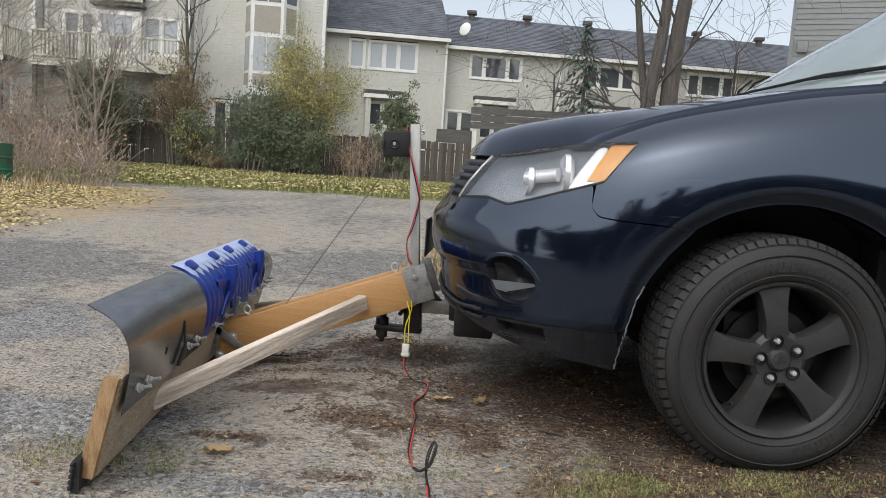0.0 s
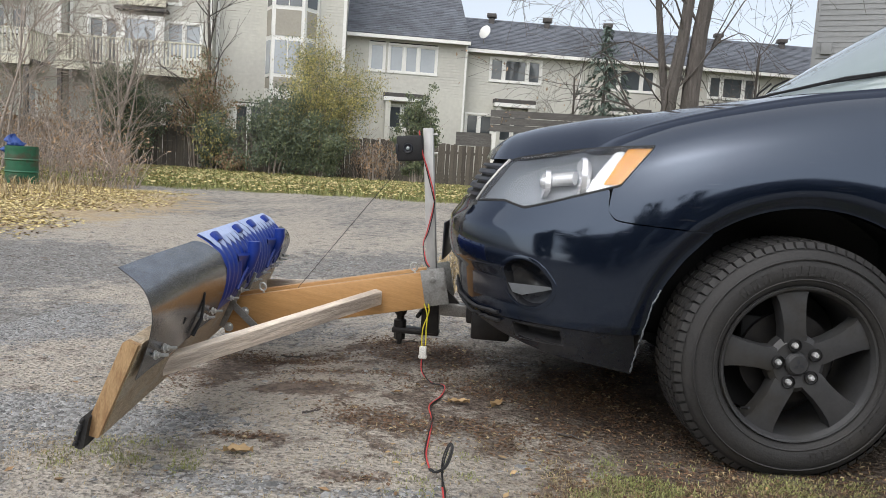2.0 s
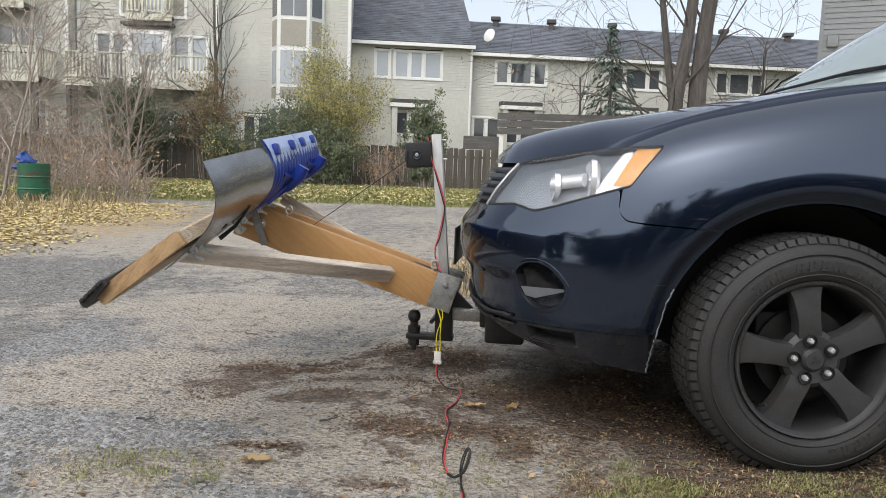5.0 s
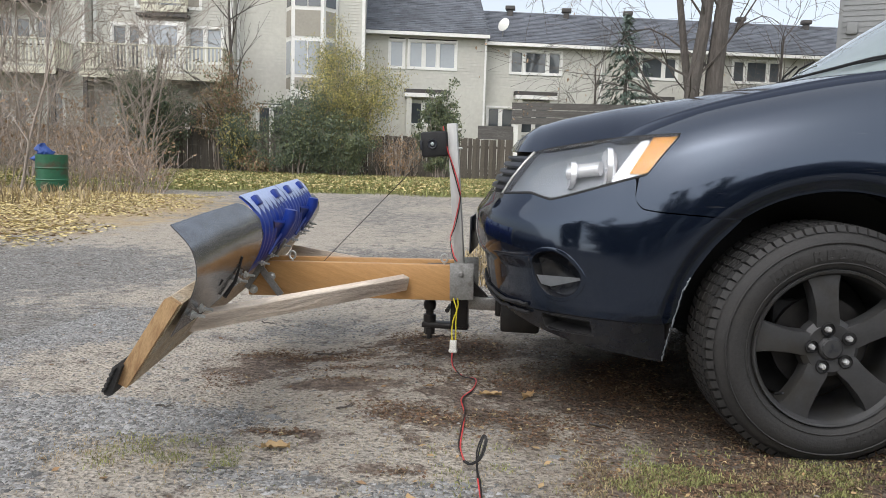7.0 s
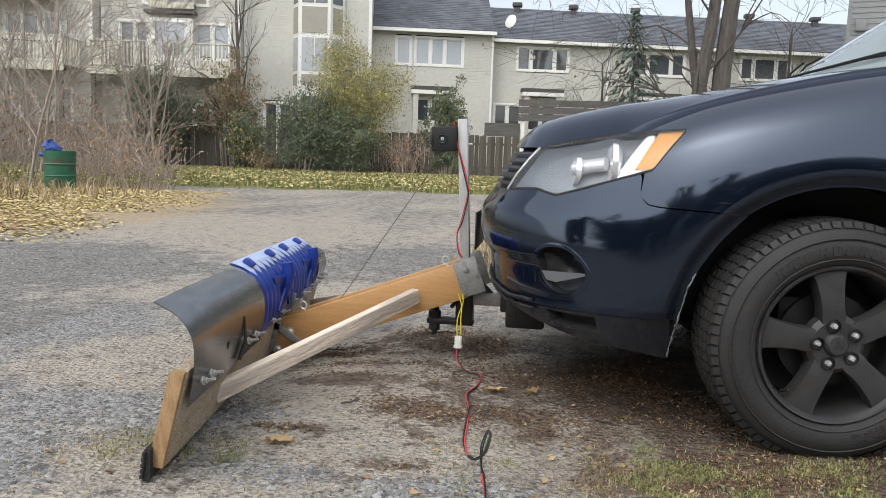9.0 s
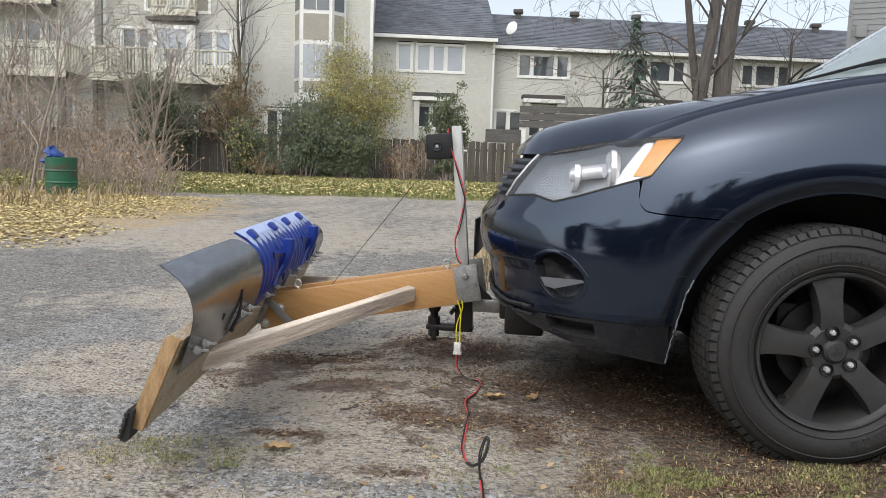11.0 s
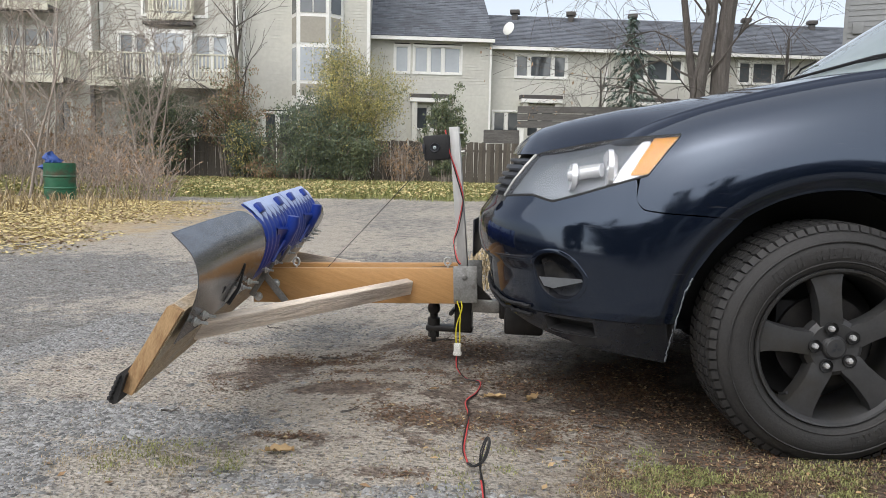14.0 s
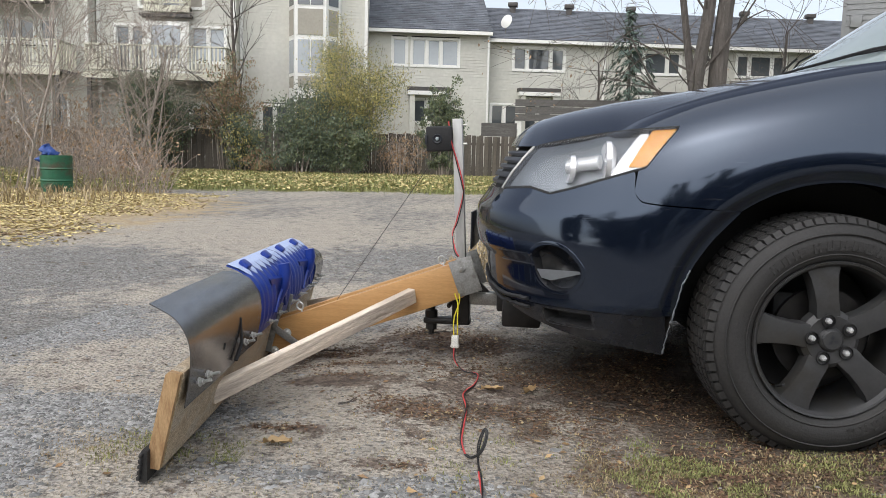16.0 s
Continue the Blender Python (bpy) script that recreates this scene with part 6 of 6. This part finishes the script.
def twin_wire(name, parent, pts, mats, r, gap, label=""):
    """Two wires side by side along a smooth line."""
    fine = []
    P = [Vector(p) for p in pts]
    for k in range(len(P) - 1):
        p0, p1, p2, p3 = P[max(k - 1, 0)], P[k], P[k + 1], P[min(k + 2, len(P) - 1)]
        for f in steps(0, 0.875, 7):
            fine.append(0.5 * ((2 * p1) + (p2 - p0) * f + (2 * p0 - 5 * p1 + 4 * p2 - p3) * f * f + (3 * p1 - p0 - 3 * p2 + p3) * f ** 3))
    fine.append(P[-1])
    for i, m in enumerate(mats):
        line = []
        for k, p in enumerate(fine):
            a = k * 0.16
            line.append(p + Vector((math.cos(a), 0.3 * math.sin(a), 0.4 * math.sin(a))) * gap * (1 if i else -1))
        part(name, Mesh().tube(line, r, 6), m, parent, label)


twin_wire("wire", mast, [LEAN @ Vector(p) for p in ((-0.03, -0.03, 0.58), (-0.022, -0.036, 0.50), (-0.004, -0.03, 0.42), (0.016, -0.03, 0.33), (0.018, -0.03, 0.28), (-0.008, -0.036, 0.18), (-0.026, -0.045, 0.13), (-0.012, -0.1, 0.07), (0.004, -0.117, 0.045))], (RED, BLACKWIRE), 0.0026, 0.003, "")
cable = thing("power_cable", (-0.2, 2.73, 0.25), "yellow and red two-core cable with white connector hanging to the ground", "cable")
twin_wire("yellow_wire", cable, [(-0.205, 2.735, 0.30), (-0.196, 2.73, 0.26), (-0.205, 2.725, 0.20), (-0.203, 2.715, 0.135)], (YELLOW, YELLOW), 0.0026, 0.008, "yellow wire")
part("connector", Mesh().bevel_box(-0.014, -0.01, -0.03, 0.014, 0.01, 0.02, 0.004, Matrix.Translation((-0.204, 2.71, 0.115))), WHITE, cable, "white plastic connector")
part("connector_collar", Mesh().bevel_box(-0.017, -0.012, -0.012, 0.017, 0.012, 0.0, 0.003, Matrix.Translation((-0.204, 2.71, 0.1))), WHITE, cable)
twin_wire("red_wire", cable, [(-0.204, 2.705, 0.088), (-0.2, 2.69, 0.04), (-0.16, 2.66, 0.008), (-0.105, 2.63, 0.006), (-0.10, 2.5, 0.005), (-0.125, 2.38, 0.005), (-0.10, 2.24, 0.005), (-0.09, 2.08, 0.005), (-0.078, 1.92, 0.006), (-0.05, 1.80, 0.012)], (RED, BLACKWIRE), 0.0026, 0.0027, "red and black wire")
twin_wire("black_wire", cable, [(-0.05, 1.80, 0.012), (-0.03, 1.775, 0.015), (-0.004, 1.775, 0.035), (0.008, 1.80, 0.075), (0.0, 1.81, 0.085), (-0.012, 1.79, 0.05), (-0.012, 1.77, 0.01), (0.0, 1.70, 0.006)], (BLACKWIRE, BLACKWIRE), 0.0026, 0.0027, "looped black wire")
twin_wire("red_wire", cable, [(0.0, 1.70, 0.006), (0.018, 1.58, 0.005), (0.04, 1.4, 0.005), (0.06, 1.15, 0.005)], (RED, BLACKWIRE), 0.0026, 0.0027, "red and black wire")

# the winch cable, in two lengths that slide along each other
SHEAVE = LEAN @ Vector((0.0, 0.0, 0.57))
HOOK = Vector((-0.78, 2.86, 0.15))
lower = thing("winch_cable", HOOK, "thin dark winch cable from the plow arms to the post", "cable", "winch cable")
part("strand", Mesh().tube([HOOK, HOOK + Vector((0, 0, 0.60))], 0.0015, 6), ROPE, lower)
upper = thing("winch_cable", SHEAVE, "thin dark winch cable from the post to the plow arms", "cable", "winch cable")
part("strand", Mesh().tube([SHEAVE, SHEAVE + Vector((0, 0, -0.55))], 0.0013, 6), ROPE, upper)



# ---- trees and shrubs ----
def limb(me, rng, p, d, length, r, level, tips, spread=0.6, droop=0.0, kids=3, sides=5, wander=0.18):
    """A tapered, crooked limb that forks; tips gathers the ends of its twigs."""
    pts, radii, n = [p], [r], 4
    for i in range(n):
        d = (d + Vector((rng.uniform(-1, 1), rng.uniform(-1, 1), rng.uniform(-1, 1) - droop)) * wander).normalized()
        p = p + d * (length / n)
        pts.append(p)
        radii.append(max(r * (1 - 0.55 * (i + 1) / n), 0.005))
    me.tube(pts, radii, max(3, sides), False)
    if level == 0:
        tips.append((p, d))
        tips.append((pts[2], d))
        return
    for k in range(kids):
        i = rng.choice((2, 3, 4)) if k else 4
        a = rng.uniform(0, 6.28)
        side = d.orthogonal().normalized()
        side = Matrix.Rotation(a, 3, d) @ side
        nd = (d + side * spread * rng.uniform(0.5, 1.3)).normalized()
        limb(me, rng, pts[i], nd, length * rng.uniform(0.55, 0.8), radii[i] * rng.uniform(0.55, 0.8), level - 1, tips, spread, droop, kids, sides - 1, wander)


def leaf_mass(spots, count, size, rng, spread):
    """Many small folded leaves about the given spots."""
    me = Mesh()
    for _ in range(count):
        c = rng.choice(spots)
        c = (c[0] if isinstance(c, tuple) else c) + Vector((rng.gauss(0, 1), rng.gauss(0, 1), rng.gauss(0, 0.8))) * spread
        if c.z < 0.05:
            continue
        m = Euler((rng.uniform(0, 6.28), rng.uniform(0, 6.28), rng.uniform(0, 6.28))).to_matrix()
        s = size * rng.uniform(0.6, 1.3)
        me.add([m @ Vector(q) * s + c for q in ((-1, 0, 0), (0, 0.5, 0.15), (1, 0, 0), (0, -0.5, 0.15))], [(0, 1, 2), (0, 2, 3)])
    return me


def bare_tree(x, y, height, r, label, seed, levels=4, kids=3, lean=(0, 0), mat=TWIG, spread=0.55, stems=1, name="bare_tree", leaves=None, first=0.4, thin=0.5, droop=0.0):
    rng = random.Random(seed)
    t = thing(name, (x, y, ground_height(x, y)), label, "tree")
    tips = []
    base = Vector((x, y, ground_height(x, y) - 0.05))
    for s in range(stems):
        me = Mesh()
        d = Vector((lean[0] + (rng.uniform(-0.35, 0.35) if stems > 1 else 0), lean[1], 1)).normalized()
        trunk = [base + Vector((rng.uniform(-0.1, 0.1), 0, 0)) * (stems - 1)]
        radii = [r * 1.25]
        n = 6
        for i in range(n):
            d = (d + Vector((rng.uniform(-0.08, 0.08), rng.uniform(-0.08, 0.08), 0.05))).normalized()
            trunk.append(trunk[-1] + d * height * 0.75 / n)
            radii.append(r * (1 - 0.6 * (i + 1) / n))
        me.tube(trunk, radii, 9, False)
        part("trunk", me, mat, t)
        br = Mesh()
        for i in range(max(1, int(n * first)), n + 1):
            for k in range(2 if i < n else 3):
                a = rng.uniform(0, 6.28)
                nd = Vector((math.cos(a) * 0.75, math.sin(a) * 0.75, rng.uniform(0.5, 1.1))).normalized()
                limb(br, rng, trunk[i], nd, height * rng.uniform(0.16, 0.28), radii[i] * thin, levels - 2, tips, spread, droop, kids)
        part("crown", br, mat, t)
    if leaves:
        mat2, count, size, sp = leaves
        part("foliage", leaf_mass(tips, count, size, rng, sp), mat2, t, smooth_angle=0)
    return t


def shrub(x, y, w, d, h, mat, label, seed, count=5000, size=0.07, name="shrub", second=None, stems=14, low=0.1):
    """A shrub of many stems with clumps of small leaves and gaps between them."""
    rng = random.Random(seed)
    t = thing(name, (x, y, ground_height(x, y)), label, "shrub")
    me, spots = Mesh(), []
    base = Vector((x, y, ground_height(x, y) - 0.03))
    for _ in range(stems):
        a, f = rng.uniform(0, 6.28), rng.random() ** 0.6
        end = base + Vector((math.cos(a) * w / 2 * f, math.sin(a) * d / 2 * f, h * (1 - 0.45 * f * f) * rng.uniform(0.7, 1.0)))
        mid = base.lerp(end, 0.5) + Vector((rng.uniform(-0.1, 0.1), rng.uniform(-0.1, 0.1), 0.1 * h))
        foot = base + Vector((math.cos(a), math.sin(a), 0)) * 0.15 * w * f
        me.tube([foot, foot.lerp(mid, 0.5), mid, end], [0.02, 0.016, 0.012, 0.005], 4, False)
        for k in range(9):
            g = low + (1 - low) * (k + 1) / 9
            c = foot.lerp(mid, g * 2) if g < 0.5 else mid.lerp(end, g * 2 - 1)
            spots.append(c + Vector((rng.uniform(-1, 1), rng.uniform(-1, 1), rng.uniform(-0.6, 0.6))) * 0.13 * w)
    for _ in range(stems * 5):
        c = rng.choice(spots)
        e = c + Vector((rng.uniform(-1, 1), rng.uniform(-1, 1), rng.uniform(0.1, 1.1))) * 0.16 * h
        me.tube([c, e], [0.006, 0.003], 3, False)
    part("twig_mass", me, TWIG, t)
    part("foliage", leaf_mass(spots, count, size, rng, 0.05 * w), mat, t, smooth_angle=0)
    if second:
        part("foliage", leaf_mass(spots, count // 2, size, rng, 0.055 * w), second, t, smooth_angle=0)
    return t


shrub(-6.9, 25.4, 3.7, 2.2, 5.3, LEAF_YELLOW, "tall shrub in yellow autumn leaf before the fence", 41, 24000, 0.034, second=LEAF_MID, stems=44, low=0.25)
shrub(-8.4, 24.7, 3.6, 1.8, 3.0, LEAF_DARK, "wide green shrub against the fence", 42, 11000, 0.042, second=LEAF_MID, stems=18)
shrub(-6.9, 24.6, 2.4, 1.4, 2.3, LEAF_MID, "green shrub against the fence", 43, 9500, 0.042, second=LEAF_DARK, stems=16)
shrub(-3.65, 25.6, 1.7, 1.3, 3.2, LEAF_MID, "slim green shrub against the fence", 44, 8000, 0.045, second=LEAF_DARK, stems=16)
shrub(-13.4, 24.4, 2.7, 1.8, 4.2, LEAF_DARK, "dark evergreen shrub against the fence", 45, 12000, 0.044, second=LEAF_MID, stems=18)
shrub(-10.6, 24.9, 1.7, 1.4, 2.1, LEAF_DARK, "dark green shrub against the fence", 46, 4200, 0.044, second=LEAF_YELLOW, stems=14)
shrub(-11.2, 25.6, 2.4, 1.4, 4.3, LEAF_RUST, "rust-brown shrub against the fence", 47, 4200, 0.044, second=LEAF_MID, stems=20, low=0.4)
shrub(-9.6, 24.4, 1.3, 1.0, 0.9, LEAF_RUST, "low rust-brown shrub against the fence", 48, 900, 0.048, second=LEAF_MID, stems=10)
shrub(-5.0, 25.2, 2.4, 1.2, 1.5, LEAF_RUST, "thin brown shrub against the fence", 49, 900, 0.042, stems=22)
shrub(-13.3, 14.6, 1.2, 1.2, 1.7, LEAF_YELLOW, "yellow-green shrub at the bank", 50, 1600, 0.05, second=LEAF_MID, stems=12)


def brush(x, y, w, d, h, label, seed, stems=120, leaves=None):
    rng = random.Random(seed)
    t = thing("brush", (x, y, ground_height(x, y)), label, "brush")
    me, tips = Mesh(), []
    for _ in range(stems):
        px, py = x + rng.uniform(-w, w) / 2, y + rng.uniform(-d, d) / 2
        p = Vector((px, py, ground_height(px, py)))
        hh = h * rng.uniform(0.4, 1.0)
        dirn = Vector((rng.uniform(-0.5, 0.5), rng.uniform(-0.5, 0.5), 1)).normalized()
        limb(me, rng, p, dirn, hh, 0.009, 1, tips, 0.7, 0.1, 3, 3, 0.2)
    tagged(part("twig_mass", me, BRUSH, t), kind="stuff")
    if leaves:
        part("foliage", leaf_mass(tips, leaves[1], leaves[2], rng, 0.12), leaves[0], t, smooth_angle=0)
    return t


brush(-12.4, 17.5, 3.6, 2.5, 1.5, "tangled reddish bare brush beyond the bank", 51, 110, (LEAF_RUST, 900, 0.04))
brush(-9.9, 16.2, 2.0, 1.6, 1.0, "tangled reddish bare brush beyond the bank", 52, 60, (LEAF_RUST, 600, 0.04))
brush(-15.5, 19.5, 5.0, 3.0, 2.2, "tangled reddish bare brush beyond the bank", 53, 90, (LEAF_RUST, 900, 0.045))
brush(-8.2, 13.4, 2.2, 1.4, 0.7, "low dry brush on the bank", 54, 110, (LEAF_RUST, 400, 0.035))
brush(-10.9, 12.9, 2.0, 1.6, 1.2, "low dry brush beside the drum", 55, 80, (LEAF_BROWN, 300, 0.045))
brush(-5.4, 25.6, 1.8, 0.8, 1.6, "thin bare stems before the fence", 56, 25)

bare_tree(-11.3, 26.2, 8.5, 0.10, "slender bare tree behind the fence", 61, 4, 3, mat=BARK, first=0.3)
bare_tree(-13.1, 23.0, 5.2, 0.05, "thin bare sapling with pale twigs", 62, 4, 3, stems=3, first=0.3)
bare_tree(-10.35, 14.6, 4.6, 0.026, "thin bare sapling leaning over the bank", 63, 4, 3, (0.12, 0), first=0.35)
bare_tree(-8.95, 12.0, 3.6, 0.028, "thin pale sapling beside the drum", 64, 4, 3, (0.2, 0), first=0.4)
bare_tree(-13.6, 16.5, 5.0, 0.045, "thin bare sapling in the brush", 65, 4, 3, stems=2, first=0.3)
bare_tree(-11.3, 15.4, 5.2, 0.03, "thin bare sapling with many pale twigs", 72, 5, 3, (0.1, 0), stems=2, first=0.2, spread=0.7)
bare_tree(-12.6, 15.8, 5.4, 0.03, "thin bare sapling with many pale twigs", 73, 5, 3, (-0.08, 0), stems=2, first=0.2, spread=0.7)
bare_tree(-12.3, 22.4, 5.0, 0.035, "thin bare sapling with many pale twigs", 74, 5, 3, stems=3, first=0.25, spread=0.6)
bare_tree(-17.5, 22.0, 6.5, 0.06, "bare sapling in the brush", 66, 4, 3, stems=2, first=0.3)
bare_tree(1.35, 28.3, 5.6, 0.07, "bare young tree behind the car", 67, 4, 3, mat=BARK, first=0.2)
bare_tree(3.55, 22.0, 12.5, 0.23, "large bare tree behind the car", 68, 5, 3, (-0.02, 0), BARK, 0.55, name="large_tree", first=0.3, thin=0.2, droop=0.5)
bare_tree(4.38, 22.3, 13.0, 0.3, "large bare tree with a few last leaves", 69, 5, 3, (0.04, 0), BARK, 0.55, name="large_tree", first=0.3, thin=0.2, droop=0.5, leaves=(LEAF_RUST, 300, 0.05, 0.15))
bare_tree(4.0, 22.6, 11.0, 0.15, "bare tree behind the car", 70, 5, 3, (-0.02, 0), BARK, 0.55, name="large_tree", first=0.3, thin=0.2, droop=0.5)
bare_tree(6.6, 24.0, 6.0, 0.07, "bare branching tree behind the car", 71, 4, 3, (-0.15, 0), BARK, 0.8, first=0.2)


def conifer(x, y, h, w, label, seed):
    rng = random.Random(seed)
    t = thing("conifer", (x, y, 0), label, "tree")
    part("trunk", Mesh().tube([(x, y, 0), (x, y, h * 0.5), (x + 0.05, y, h)], [0.12, 0.07, 0.01], 8, False), BARK, t)
    me = Mesh()
    for i in range(120):
        f = (i + 1) / 121
        z = 0.4 + (h - 0.45) * f
        reach = w / 2 * (1 - f) ** 0.8 * rng.uniform(0.55, 1.1) + 0.08
        a = i * 2.4 + rng.uniform(-0.4, 0.4)
        for k in range(int(14 + 55 * (1 - f))):
            g = rng.random() ** 0.7
            c = Vector((x + math.cos(a) * reach * g, y + math.sin(a) * reach * g, z - 0.28 * reach * g + rng.gauss(0, 0.05)))
            c += Vector((-math.sin(a), math.cos(a), 0)) * rng.gauss(0, 0.09)
            m = Euler((rng.uniform(-0.6, 0.6), rng.uniform(0.2, 0.9), a + rng.uniform(-0.8, 0.8))).to_matrix()
            s = rng.uniform(0.06, 0.13)
            me.add([m @ Vector(q) * s + c for q in ((-1, 0, 0), (0, 0.3, 0), (1, 0, -0.1), (0, -0.3, 0))], [(0, 1, 2), (0, 2, 3)])
    part("foliage", me, LEAF_CONIFER, t, smooth_angle=0)


conifer(2.5, 28.6, 6.1, 4.6, "slender green conifer behind the car", 75)


# ---- loose bits on the lot ----
def dry_leaf(x, y, size, mat, label, seed, turn):
    rng = random.Random(seed)
    me, rows = Mesh(), []
    for i in range(9):
        f = i / 8
        half = size * 0.26 * math.sin(math.pi * min(1, f * 0.94 + 0.06)) * rng.uniform(0.55, 1.25)
        rows.append([Vector((size * (f - 0.5), half * g, 0.006 + size * (0.13 * abs(g) ** 1.4 + 0.08 * math.sin(9 * f + 2 * g) ** 2) * rng.uniform(0.7, 1.2))) for g in (-1, -0.5, 0, 0.5, 1)])
    m = Matrix.Translation((x, y, ground_height(x, y))) @ Matrix.Rotation(turn, 4, "Z")
    t = thing("dry_leaf", (x, y, 0), label, "leaf", "dry leaves")
    part("blade", me.grid(rows).shift(m), mat, t)
    part("stalk", Mesh().tube([m @ Vector((-size * 0.5, 0, 0.006)), m @ Vector((-size * 0.75, 0.01, 0.01))], 0.0012, 5), mat, t)


dry_leaf(0.106, 2.46, 0.08, LEAF_TAN, "curled dry brown leaf on the soil", 1, 1.1)
dry_leaf(-0.03, 2.44, 0.08, LEAF_TAN, "crumpled yellow-brown leaf on the soil", 2, 0.1)
dry_leaf(-0.60, 1.80, 0.085, LEAF_TAN, "long curled yellow leaf on the gravel", 3, 0.15)
dry_leaf(-0.26, 2.5, 0.035, LEAF_BROWN, "small reddish leaf on the soil", 4, 0.5)



def fallen_twig(x, y, length, turn, seed):
    rng = random.Random(seed)
    t = thing("fallen_twig", (x, y, 0), "thin dark twig lying on the gravel", "twig", "fallen twigs")
    pts = []
    for i in range(6):
        f = i / 5 - 0.5
        pts.append((x + math.cos(turn) * f * length, y + math.sin(turn) * f * length + rng.uniform(-0.006, 0.006), ground_height(x, y) + 0.006 + rng.uniform(0, 0.006)))
    part("stem", Mesh().tube(pts, [0.004, 0.004, 0.0035, 0.003, 0.0025, 0.0015], 5), BARK, t)
    part("side_shoot", Mesh().tube([pts[3], (pts[3][0] + 0.02, pts[3][1] + 0.03, pts[3][2] + 0.008)], [0.002, 0.001], 4), BARK, t)


for k, (x, y, length, turn) in enumerate(((-0.80, 2.98, 0.12, 0.1), (-0.35, 3.3, 0.16, 0.5), (-1.3, 3.6, 0.1, -0.3), (-0.5, 2.2, 0.07, 0.8), (0.35, 2.2, 0.09, -0.5), (-1.1, 2.1, 0.06, 0.2))):
    fallen_twig(x, y, length, turn, k)


# ---- what stands behind the viewer: a house row and a dark hedge, seen only in the car's paint ----
for k in range(3):
    h = thing("house", (-9 + 9 * k, -17, 0), "plain cream-sided house across the lot", "house", "houses across the lot")
    part("wall", Mesh().bevel_box(-12.5 + 9 * k, -21, 0, -4.5 + 9 * k, -16, 5.2, 0.03), SIDING, h)
    part("roof", Mesh().add([(-12.9 + 9 * k, -21.4, 5.2), (-4.1 + 9 * k, -21.4, 5.2), (-4.1 + 9 * k, -15.6, 5.2), (-12.9 + 9 * k, -15.6, 5.2), (-12.9 + 9 * k, -18.5, 7.4), (-4.1 + 9 * k, -18.5, 7.4)], [(0, 1, 5, 4), (2, 3, 4, 5), (1, 2, 5), (3, 0, 4), (3, 2, 1, 0)]), SHINGLE, h)
    for x in (-11.2, -8.0):
        part("window", Mesh().bevel_box(x + 9 * k, -16.0, 2.9, x + 1.6 + 9 * k, -15.93, 4.2, 0.02), PANE, h)
for k in range(11):
    shrub(-13 + 2.5 * k, -9.5 + 0.6 * math.sin(k * 2.1), 3.2, 2.0, 5.6 + 1.2 * math.sin(k * 1.7), LEAF_DARK, "tall dark hedge shrub across the lot", 90 + k, 3000, 0.16, name="hedge_shrub", stems=12)



# ---- what moves ----
LIFT = ((0.0, 0.0), (0.5, 0.2), (1.0, 0.7), (1.5, 3.0), (2.0, 8.7), (2.5, 13.9), (3.0, 18.8), (3.5, 24.1), (3.7, 26.4), (4.5, 34.8), (5.0, 39.7), (5.3, 41.3), (5.8, 38.0), (6.0, 34.2), (6.5, 26.6), (7.0, 19.6), (7.5, 11.8), (8.0, 3.2), (8.5, 0.2), (9.0, 0.0), (9.2, 0.1), (9.7, 0.4), (10.1, 1.7), (10.5, 5.0), (11.0, 10.1), (11.3, 13.2), (11.5, 15.5), (12.0, 20.3), (12.5, 25.7), (13.0, 29.3), (13.5, 27.7), (14.0, 18.9), (14.5, 11.3), (15.0, 2.2), (15.5, 0.1), (16.0, 0.1))
PULL = ((0.0, 0.0), (0.5, -0.1), (1.0, -1.9), (1.5, -2.1), (8.0, -2.1), (8.5, -1.1), (9.0, 0.0), (9.6, -0.1), (10.1, -1.9), (10.5, -2.1), (15.0, -2.1), (15.5, -0.3), (16.0, 0.0))
HINGE = Vector((-0.02, 1.0, 0.02)).normalized()


def motions():
    plow_rows, mast_rows, low_rows, high_rows = [], [], [], []
    for k in range(65):
        t = k * 0.25
        lift, pull = 0.96 * smooth(LIFT, t), smooth(PULL, t)
        turn = Matrix.Rotation(radians(lift), 4, HINGE)
        sway = Matrix.Rotation(radians(pull), 4, "Y")
        plow_rows.append((t, Matrix.Translation(PIVOT) @ turn))
        mast_rows.append((t, Matrix.Translation(FOOT) @ sway))
        hook, top = PIVOT + turn @ (HOOK - PIVOT), FOOT + sway @ (SHEAVE - FOOT)
        a = math.degrees(math.atan2(top.x - hook.x, top.z - hook.z))
        low_rows.append((t, pose(*hook, 0, a, 0)))
        high_rows.append((t, pose(*top, 0, a, 0)))
    walk(plow, plow_rows)
    walk(mast, mast_rows)
    walk(lower, low_rows)
    walk(upper, high_rows)


motions()
